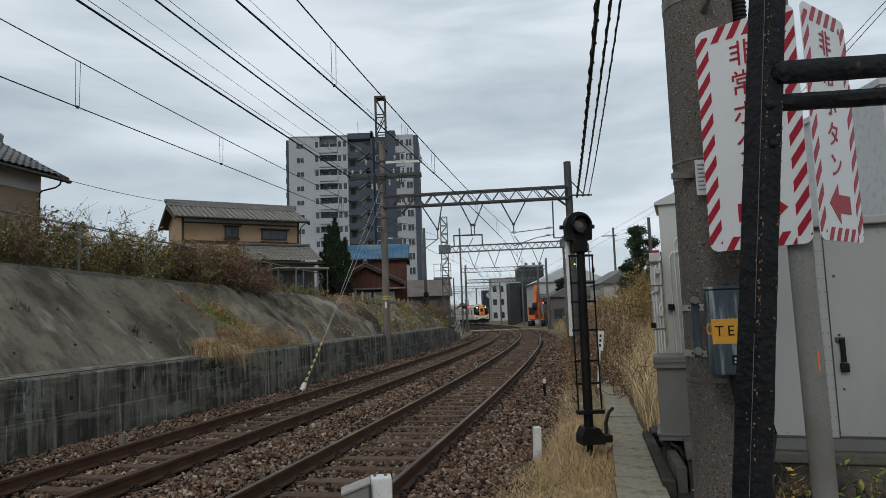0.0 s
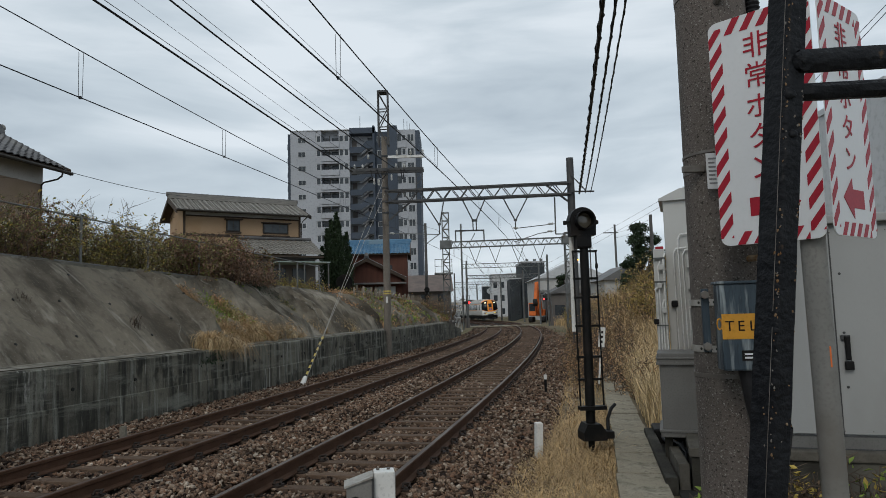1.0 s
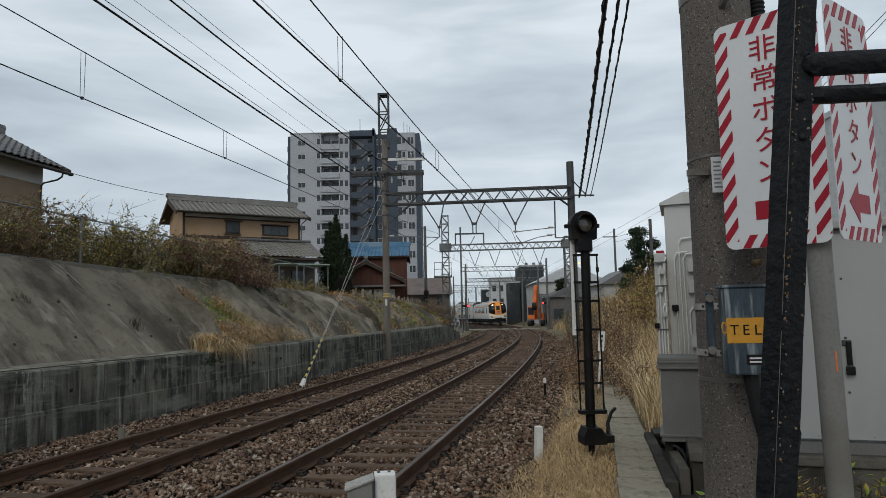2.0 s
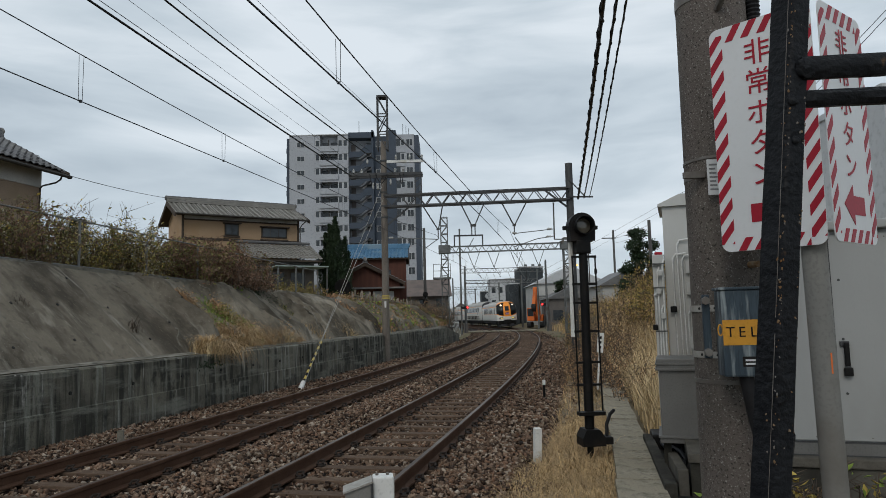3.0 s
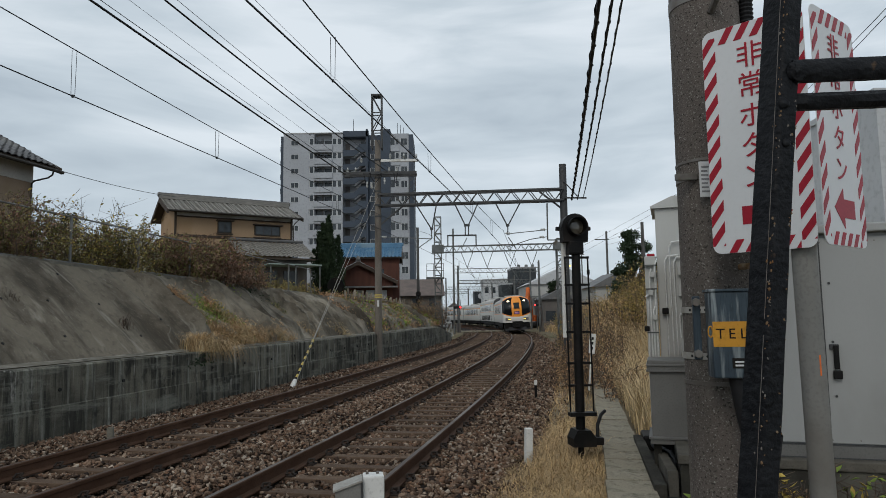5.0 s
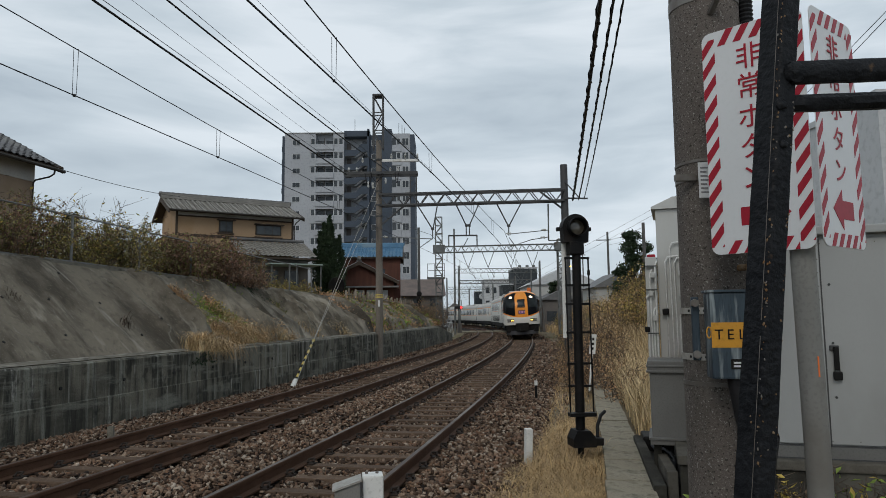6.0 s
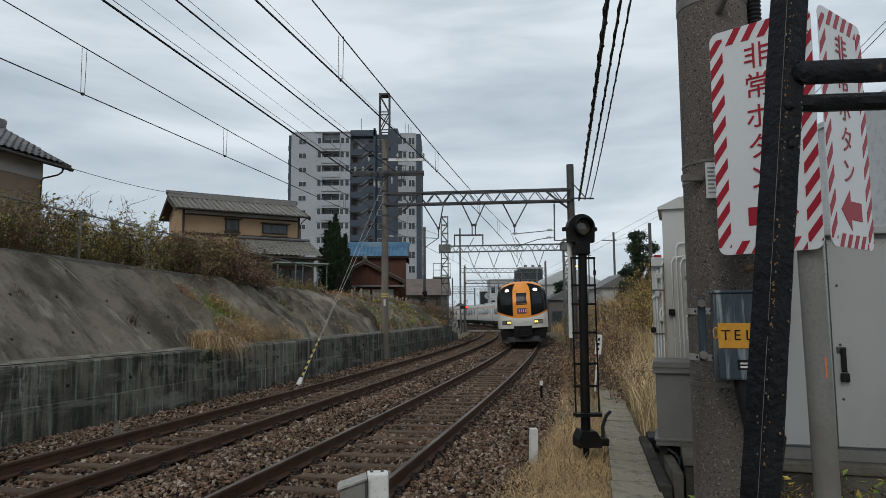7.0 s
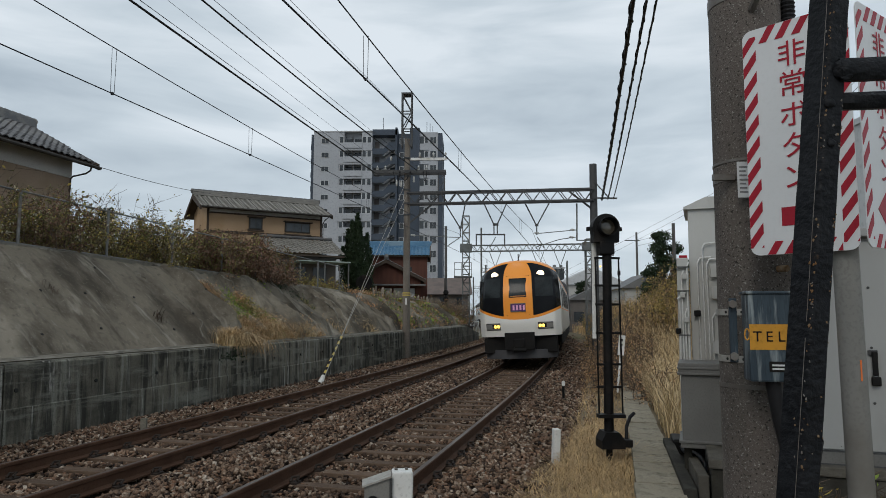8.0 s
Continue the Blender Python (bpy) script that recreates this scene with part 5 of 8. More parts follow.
def written(text, size, material, parent, m, name="lettering", thick=0.0008):
    """Letters as a mesh, centred, in the local x, z plane of m."""
    cu = bpy.data.curves.new("letters", "FONT")
    cu.body, cu.size, cu.align_x, cu.align_y, cu.extrude = text, size, "CENTER", "CENTER", thick
    tmp = bpy.data.objects.new("letters", cu)
    scene.collection.objects.link(tmp)
    bpy.context.view_layer.update()
    me = bpy.data.meshes.new_from_object(tmp.evaluated_get(bpy.context.evaluated_depsgraph_get()))
    bpy.data.objects.remove(tmp)
    bpy.data.curves.remove(cu)
    me.materials.clear()
    me.materials.append(material)
    ob = new(name, me)
    ob.parent = parent
    ob.matrix_basis = m @ pose(0, 0, 0, 90)
    return ob


def rounded(w, h, r, n=6):
    pts = []
    for cx_, cz_, a0 in ((w - r, r, -90), (w - r, h - r, 0), (r, h - r, 90), (r, r, 180)):
        pts += [(cx_ + r * math.cos(radians(a0 + 90 * i / n)), cz_ + r * math.sin(radians(a0 + 90 * i / n))) for i in range(n + 1)]
    return pts


def clip_poly(poly, x0, x1, z0, z1):
    """The outline poly cut to a rectangle."""
    for axis, lim, sgn in ((0, x0, 1), (0, x1, -1), (1, z0, 1), (1, z1, -1)):
        out = []
        for i in range(len(poly)):
            p, q = poly[i - 1], poly[i]
            pin, qin = sgn * (p[axis] - lim) >= 0, sgn * (q[axis] - lim) >= 0
            if pin != qin:
                k = (lim - p[axis]) / (q[axis] - p[axis])
                out.append((p[0] + k * (q[0] - p[0]), p[1] + k * (q[1] - p[1])))
            if qin:
                out.append(q)
        poly = out
        if len(poly) < 3:
            return []
    return poly


def button_sign(m, w=0.385, h=0.92, arrow=-1):
    """Tall sign board with a striped border, five characters and an arrow; front towards local -y."""
    s = thing("emergency_sign", "white sign board with red striped border, red characters and arrow", "sign", m, group="emergency button signs")
    part("board", prism(rounded(w, h, 0.035), 0.004), M_SIGN, s, "white board with rounded corners")
    b, pitch, tall = 0.052, 0.088, 0.043
    lean = 1.35
    e = 0.001
    strips = [(e, b, 0.03, h - 0.03), (w - b, w - e, 0.03, h - 0.03)]
    for x0, x1, z0, z1 in strips:
        z = z0 - 0.1
        while z < z1:
            poly = clip_poly([(x0, z), (x1, z + (x1 - x0) * lean), (x1, z + (x1 - x0) * lean + tall), (x0, z + tall)], x0, x1, z0, z1)
            if len(poly) > 2:
                k = part("stripe", prism(poly, 0.0015), M_RED, s)
                k.matrix_basis = pose(0, -0.0018, 0)
            z += pitch
    for z0, z1 in ((e, b), (h - b - 0.012, h - e)):
        x = b + 0.012
        while x < w - b - 0.02:
            poly = clip_poly([(x, z0), (x + 0.03, z0), (x + 0.03 + (z1 - z0) * 0.6, z1), (x + (z1 - z0) * 0.6, z1)], b + 0.004, w - b - 0.004, z0, z1)
            if len(poly) > 2:
                k = part("stripe", prism(poly, 0.0015), M_RED, s)
                k.matrix_basis = pose(0, -0.0018, 0)
            x += 0.062
    for i, ch in enumerate("非常ボタン"):
        written(ch, 0.110, M_RED, s, pose(w * 0.48, -0.0022, h - 0.142 - i * 0.122), "character")
    z, x = 0.145, w * 0.5 + (0.02 if arrow > 0 else 0)
    pts = [(-0.095, 0), (-0.01, 0.078), (-0.01, 0.036), (0.09, 0.036), (0.09, -0.036), (-0.01, -0.036), (-0.01, -0.078)]
    if arrow > 0:
        pts = [(-px, pz) for px, pz in pts]
    k = part("arrow", prism([(x + px, z + pz) for px, pz in pts], 0.0015), M_RED, s, "red arrow")
    k.matrix_basis = pose(0, -0.0018, 0)
    return s


def on_two(p, q, z):
    """A pose at p whose x axis points to q, level."""
    return Matrix.Translation((p[0], p[1], z)) @ Matrix.Rotation(math.atan2(q[1] - p[1], q[0] - p[0]), 4, "Z")


def build_signs():
    button_sign(on_two((1.065, 2.60), (1.335, 2.335), 1.925), arrow=1)
    button_sign(on_two((1.365, 2.325), (1.665, 2.56), 1.935))
    p = thing("sign_pole", "grey painted steel pipe carrying the two signs", "pole")
    part("pipe", tube((1.362, 2.43, -0.2), (1.328, 2.43, 2.9), 0.044, 0.044, 24), M_PIPE, p, smooth=True)
    bm = bmesh.new()
    for z in (2.1, 2.7):
        add_tube(bm, (1.335, 2.43, z), (1.335, 2.43, z + 0.03), 0.049, n=20)
    part("clamp", bm, M_BAND, p)
    part("paint_mark", box(-0.0025, 0.003, -0.0455, -0.043, 1.455, 1.53, m=Matrix.Translation((1.347, 2.43, 0))), M_MACHINE, p, "small orange paint mark")


def build_concrete_pole():
    x, y = 1.215, 2.93
    p = thing("utility_pole", "weathered speckled concrete utility pole", "utility pole")
    part("shaft", tube((x, y, -0.3), (x - 0.0, y, 8.0), 0.170, 0.128, 40), M_POLE_NEAR, p, smooth=True)
    for z, hgt in ((3.10, 0.05), (2.36, 0.012), (2.28, 0.022), (1.38, 0.018)):
        r = 0.170 - 0.042 * (z + 0.3) / 8.3 + 0.003
        part("band", tube((x, y, z), (x, y, z + hgt), r, n=40), M_BAND, p, "thin steel band", smooth=True)
    bm = box(x - 0.21, x - 0.12, y - 0.125, y - 0.10, 2.275, 2.302)
    part("band_buckle", bm, M_BAND, p)
    # perforated straps of the phone box
    for z in (1.69, 1.49):
        r = 0.166
        part("strap", tube((x, y, z), (x, y, z + 0.028), r, n=40), M_STRAP, p, "perforated steel strap", smooth=True)
        bm = bmesh.new()
        for i in range(9):
            a = radians(200 + i * 9)
            c = Vector((x + r * math.cos(a), y + r * math.sin(a), z + 0.014))
            d = Vector((math.cos(a), math.sin(a), 0))
            add_tube(bm, c - d * 0.002, c + d * 0.0015, 0.006, n=8)
        part("strap_holes", bm, M_DARK, p)
    k = part("notice_plate", box(-0.028, 0.028, -0.004, 0, 0, 0.155), M_SIGN, p, "small white notice")
    k.matrix_basis = on_two((x - 0.098, y - 0.165), (x + 0.02, y - 0.172), 2.19)
    for i in range(7):
        part("print_bar", box(-0.02, 0.014 - 0.004 * (i % 3), -0.0055, -0.004, 0.02 + i * 0.018, 0.027 + i * 0.018), M_GREYTXT, k)
    part("rusty_bolt", tube((x + 0.03, y - 0.16, 1.885), (x + 0.05, y - 0.20, 1.885), 0.014, n=10), M_FLECK, p, "rusty bolt")
    part("step_bolt", tube((x - 0.03, y - 0.15, 3.03), (x - 0.02, y - 0.26, 3.10), 0.016, n=8), M_BAND, p)
    # ribbed black conduit on the far side
    bm = bmesh.new()
    prof = []
    for i in range(60):
        prof += [(0.034, i * 0.02), (0.028, i * 0.02 + 0.01)]
    k = part("ribbed_conduit", lathe(prof, 12), M_RUBBER, p, "ribbed black conduit")
    k.matrix_basis = pose(x + 0.175, y - 0.05, 3.0)
    # phone box
    t = thing("phone_box", "worn dark blue metal telephone box with a yellow label", "telephone box", on_two((1.040, 2.70), (1.300, 2.66), 1.43))
    part("case", box(0.02, 0.25, -0.09, 0.02, 0.0, 0.345, bevel=0.008), M_BLUEBOX, t, "scratched blue case")
    part("lid", box(0.012, 0.258, -0.098, 0.02, 0.345, 0.356, bevel=0.003), M_BLUEBOX, t)
    lab = part("label", box(0.022, 0.25, -0.0925, -0.089, 0.125, 0.225), M_LABEL, t, "orange-yellow label")
    for i, ch in enumerate("TEL"):
        written(ch, 0.058, M_BLACK, lab, pose(0.050 + i * 0.044, -0.0935, 0.175), "letter")
    k = part("data_plate", box(0.09, 0.17, -0.093, -0.089, 0.04, 0.08), M_BLACK, t)
    for i in range(2):
        part("print_bar", box(0.10, 0.145, -0.094, -0.0925, 0.048 + i * 0.014, 0.055 + i * 0.014), M_SIGN, k)
    part("drop_hose", cable([(0.11, -0.04, 0.02), (0.135, -0.04, -0.15), (0.19, -0.04, -0.42), (0.24, -0.04, -0.95), (0.24, -0.03, -1.5)], 0.03, 10), M_RUBBER, t, "black hose below the box", smooth=True)
    part("bracket", box(-0.036, -0.006, -0.02, 0.0, 0.07, 0.33, bevel=0.004), M_BLUEBOX, t, "bolted side bracket")
    for z in (0.095, 0.305):
        part("bolt", tube((-0.025, -0.02, z), (-0.025, -0.045, z), 0.017, n=6), M_BAND, t)
    bm = bmesh.new()
    add_path(bm, [(0.014 + 0.009 * math.cos(a), -0.085, 0.185 + 0.022 * math.sin(a)) for a in steps(0, 6.28, 12)], 0.003, 5)
    part("hasp_ring", bm, M_LABEL, t)


M_POLE_NEAR = layered("speckled_concrete", (0.132, 0.112, 0.100), [
    ((0.075, 0.066, 0.058), (2.2, 2.2, 0.7), 5, 0.46, 0.66, 0.8),
    ((0.165, 0.145, 0.125), (5, 5, 1.5), 4, 0.54, 0.70, 0.6),
    ((0.33, 0.315, 0.29), (120, 120, 120), 2, 0.62, 0.67, 0.8),
    ((0.028, 0.025, 0.022), (95, 95, 95), 2, 0.59, 0.65, 0.9),
    ((0.22, 0.20, 0.18), (150, 150, 150), 2, 0.58, 0.68, 0.5)], 0.9, 0.2, 0.7, 0.004, along=False, relief=(2, 3))


def build_black_post():
    """Leaning tar-painted angle-iron post with two rails."""
    g = thing("black_fence_post", "thickly tarred black angle-iron post with two rails, rust flecks", "fence post")
    lo, hi = Vector((0.5295, 1.50, -0.15)), Vector((0.905, 1.50, 3.15))
    ax = (hi - lo).normalized()
    rnd = random.Random(8)
    # two flanges that meet in a ridge towards the camera
    n = 150
    rows = []
    prof = [(u * 0.76, v * 0.8) for u, v in [(-0.044, 0.055), (-0.040, 0.048), (-0.030, 0.03), (-0.018, 0.008), (-0.008, -0.008), (0.0, -0.012), (0.010, -0.010), (0.025, -0.006), (0.042, -0.003), (0.054, -0.001), (0.057, 0.004), (0.056, 0.014)]]
    for i in range(n + 1):
        p = lo.lerp(hi, i / n)
        row = []
        for u, v in prof:
            j = noise.noise(Vector((u * 60, v * 60, i * 0.55))) * 0.0022 + noise.noise(Vector((u * 18, v * 18, i * 0.12 + 4))) * 0.0026
            row.append((p.x + u + j, p.y + v + j, p.z))
        row = row + [(p.x + 0.0, p.y + 0.07, p.z), row[0]]
        rows.append(row)
    part("post", sheet(rows), M_BLACKTAR, g, "lumpy black post", smooth=True)
    # paint worn off the ridge in stretches
    for i in range(60):
        if noise.noise(Vector((i * 0.31, 3, 8))) > -0.40:
            a, b = lo.lerp(hi, 0.30 + i * 0.0115), lo.lerp(hi, 0.30 + (i + 1) * 0.0115)
            d = Vector((-0.0135, -0.0042, 0))
            part("worn_edge", tube(a + d, b + d, 0.0008, n=5), M_BAND, g, "bare metal edge")
    for z0, z1, yy in ((2.252, 2.308, 1.50), (2.190, 2.232, 1.53)):
        rows = []
        zc, hh = (z0 + z1) / 2, (z1 - z0) / 2
        for i in range(80):
            x = 0.832 + i * 0.03
            ring = []
            for k in range(9):
                a = 2 * math.pi * k / 8 + math.pi / 8
                j = 0.0018 * noise.noise(Vector((x * 30, math.cos(a) * 2, math.sin(a) * 2 + z0 * 9)))
                ring.append((x, yy - 0.05 * (x - 0.8) + 0.018 * math.cos(a) * 1.05 + j, zc + hh * 1.08 * max(-0.92, min(0.92, math.sin(a))) + j + 0.012 * (x - 0.8)))
            rows.append(ring)
        part("rail", sheet(rows), M_BLACKTAR, g, "black flat rail", smooth=True)
    for (x, z), r in (((0.842, 2.28), 0.024), ((0.80, 2.20), 0.014), ((0.80, 2.10), 0.010)):
        bm = bmesh.new()
        bmesh.ops.create_icosphere(bm, subdivisions=3, radius=r)
        for v in bm.verts:
            v.co *= 1 + 0.45 * noise.noise(v.co * 60)
            v.co.y *= 0.4
        k = part("weld_lump", bm, M_BLACKTAR, g, smooth=True)
        k.matrix_basis = pose(x, 1.49, z)
    # chips where rust and old primer show through, thickest along the ridge and the free edges
    chips = [(bmesh.new(), M_FLECK), (bmesh.new(), M_BAND)]
    for i in range(420):
        k = rnd.uniform(0.30, 0.985)
        if noise.noise(Vector((k * 22, 5, 2))) < rnd.uniform(-0.45, 0.25):
            continue
        c = lo.lerp(hi, k)
        r = rnd.uniform(0.0010, 0.0030)
        t = bmesh.new()
        bmesh.ops.create_icosphere(t, subdivisions=1, radius=r)
        for v in t.verts:
            v.co *= 1 + rnd.uniform(-0.4, 0.4)
            v.co.y *= 0.4
            v.co.z *= 1.5
        u, d = ((rnd.uniform(-0.010, 0.002), -0.0092), (rnd.uniform(0.033, 0.043), -0.0015), (rnd.uniform(-0.028, 0.04), -0.0055), (rnd.uniform(-0.012, 0.0), -0.009))[i % 4]
        if u < -0.012:
            d = -0.0092 - (u + 0.012) * 1.45
        merge(chips[i % 3 == 0][0], t, Matrix.Translation((c.x + u, c.y + d, c.z)) @ pose(0, 0, 0, 0, rnd.uniform(-40, 40), 0))
    for bm, m in chips:
        tagged(part("paint_chips", bm, m, g, "small chips of rust and bare metal"), kind="stuff")
    # cable clipped to the back of the post
    bm = cable([(0.80, 1.60, 1.95), (0.775, 1.60, 1.62), (0.80, 1.62, 1.46), (0.80, 1.62, 1.38), (0.77, 1.60, 1.28), (0.72, 1.6, 1.0), (0.7, 1.6, 0.2)], 0.012, 8)
    tagged(obj("black_hose", bm, M_RUBBER, smooth=True), "black rubber hose hanging behind the post", "cable")


def build_signal():
    s = thing("trackside_signal", "black single-lens railway signal on a ladder post", "railway signal", pose(1.71, 8.55, 0, 0, 0, 6))
    part("column", tube((0, 0, 0.1), (0.02, 0, 2.66), 0.060, 0.055, 20), M_BLACK, s, "black painted column", smooth=True)
    bm = prism([(-0.16, 2.62), (0.16, 2.62), (0.17, 2.80)] + [(0.175 * math.cos(a), 2.81 + 0.175 * math.sin(a)) for a in steps(0, math.pi, 14)] + [(-0.17, 2.80)], 0.16)
    bmesh.ops.translate(bm, vec=(0, -0.08, 0), verts=bm.verts)
    h = part("signal_head", bm, M_BLACK, s, "black round-topped lamp housing")
    k = part("hood", lathe([(0.125, 0), (0.125, 0.02), (0.118, 0.02), (0.118, 0.13), (0.112, 0.13), (0.112, 0.0)], 24), M_BLACK, h)
    k.matrix_basis = pose(0, -0.08, 2.81, 90)
    k = part("lens", lathe([(0.108, 0.0), (0.10, 0.015), (0.06, 0.028), (0.02, 0.032)], 24), M_LENS, h, "unlit glass lens", smooth=True)
    k.matrix_basis = pose(0, -0.082, 2.81, 90)
    for x in (-0.205, 0.205):
        part("side_lug", box(x - 0.03, x + 0.015, -0.03, 0.03, 2.77, 2.82, bevel=0.008), M_BLACK, s)
    part("neck", box(-0.09, 0.10, -0.09, 0.09, 2.46, 2.63, bevel=0.02), M_BLACK, s)
    for x in (-0.135, 0.165):
        part("ladder_rail", tube((x + 0.01, -0.02, 0.42), (x, -0.02, 2.43), 0.011, n=8), M_BLACK, s)
    for z in (2.42, 2.07, 1.83, 1.47, 1.08, 0.80):
        part("rung", box(-0.145, 0.18, -0.03, 0.0, z - 0.014, z + 0.014), M_BLACK, s)
    part("step_plate", box(-0.15, 0.18, -0.12, 0.02, 0.43, 0.475), M_BLACK, s)
    bm = prism([(-0.13, 0.06), (0.16, 0.06), (0.16, 0.16), (0.09, 0.26), (-0.08, 0.26), (-0.13, 0.16)], 0.28)
    bmesh.ops.translate(bm, vec=(0, -0.14, 0), verts=bm.verts)
    part("base_box", bm, M_BLACK, s, "black base box")
    part("base_leg", tube((0, 0, -0.3), (0, 0, 0.05), 0.04, n=10), M_BLACK, s)
    part("base_side_box", box(0.16, 0.27, -0.1, 0.1, 0.07, 0.16, bevel=0.01), M_BLACK, s)
    bm = cable([(0.22, 0.0, 0.13), (0.23, 0.02, 0.3), (0.29, 0.05, 0.42), (0.36, 0.1, 0.46)], 0.022, 8)
    part("supply_hose", bm, M_RUBBER, s, "black flexible conduit", smooth=True)
    part("finial_bulb", tube((0.168, -0.02, 2.2), (0.168, -0.02, 2.26), 0.020, n=8), M_BLACK, s)
    part("amber_lamp", tube((-0.085, -0.075, 2.31), (-0.085, -0.055, 2.31), 0.009, n=10), M_ORANGELAMP, s, "small amber lamp alight")
    # white cable pipe on the back
    part("white_pipe", tube((-0.125, 0.10, 1.4), (-0.115, 0.10, 2.62), 0.032, n=10), M_WHITE, s, "white plastic pipe")


def build_small_markers():
    def stub(x, y, z, h, lean, label, m=None):
        k = thing("marker_stub", label, "marker post", pose(x, y, z, lean, lean * 0.7, 12), group="marker stubs")
        part("stub_body", box(-0.045, 0.045, -0.045, 0.045, -0.25, h, bevel=0.008), m or M_WHITE, k)
    stub(1.07, 8.75, -0.12, 0.37, 2, "short white painted marker stub beside the ballast")
    stub(-5.15, 10.6, -0.2, 0.26, -3, "small weathered concrete stub at the wall foot", M_COPING)
    k = thing("marker_peg", "thin black peg with a white top", "marker post", pose(2.12, 15.4, -0.14))
    part("peg", tube((0, 0, -0.2), (0, 0, 0.26), 0.03, n=8), M_BLACK, k)
    part("peg_top", tube((0, 0, 0.26), (0, 0, 0.36), 0.035, n=8), M_WHITE, k)
    k = thing("marker_board", "small white trackside board with dark print", "sign", pose(3.38, 15.6, 0.05, 0, 6, -8))
    part("board", box(-0.07, 0.07, -0.02, 0, 0.75, 1.2), M_WHITE, k)
    part("stake", box(-0.02, 0.02, 0, 0.04, -0.1, 1.15), M_WHITE, k)
    for i in range(3):
        part("print_bar", box(-0.022, 0.022, -0.024, -0.02, 0.84 + i * 0.11, 0.90 + i * 0.11), M_BLACK, k)
    # detector head near the rail
    d = thing("detector_unit", "white and grey metal trackside detector box on a short post", "sensor box", pose(-0.535, 4.55, -0.035, 0, 0, 8))
    part("post", box(-0.06, 0.06, -0.05, 0.05, -0.4, 0.45), M_HUT, d)
    part("white_shield", box(-0.04, 0.10, -0.07, 0.06, 0.40, 0.685, bevel=0.012), M_WHITE, d, "white painted shield")
    bm = prism([(-0.22, 0.36), (-0.045, 0.36), (-0.045, 0.655), (-0.22, 0.60)], 0.16)
    bmesh.ops.translate(bm, vec=(0, -0.10, 0), verts=bm.verts)
    part("sensor_case", bm, M_PIPE, d, "grey metal case with a sloping top")
    part("sensor_lid", box(-0.10, 0.10, -0.115, 0.07, 0.0, 0.012, m=Matrix.Translation((-0.137, 0, 0.630)) @ Matrix.Rotation(radians(-17.4), 4, "Y")), M_STRAP, d)
    for x in (-0.01, 0.06):
        part("shield_bolt", tube((x, 0.0, 0.684), (x, 0.0, 0.697), 0.012, n=6), M_BAND, d)
    part("rust_stain_plate", box(0.101, 0.104, -0.05, 0.04, 0.42, 0.66), M_STRAP, d)
    part("case_seam", box(-0.056, -0.042, -0.105, 0.062, 0.36, 0.665), M_DARKSTEEL, d)
    k = part("sensor_window", lathe([(0.045, 0), (0.045, 0.02), (0.03, 0.022)], 18), M_BLACK, d, "dark round sensor window")
    k.matrix_basis = pose(-0.165, -0.10, 0.50, 90)


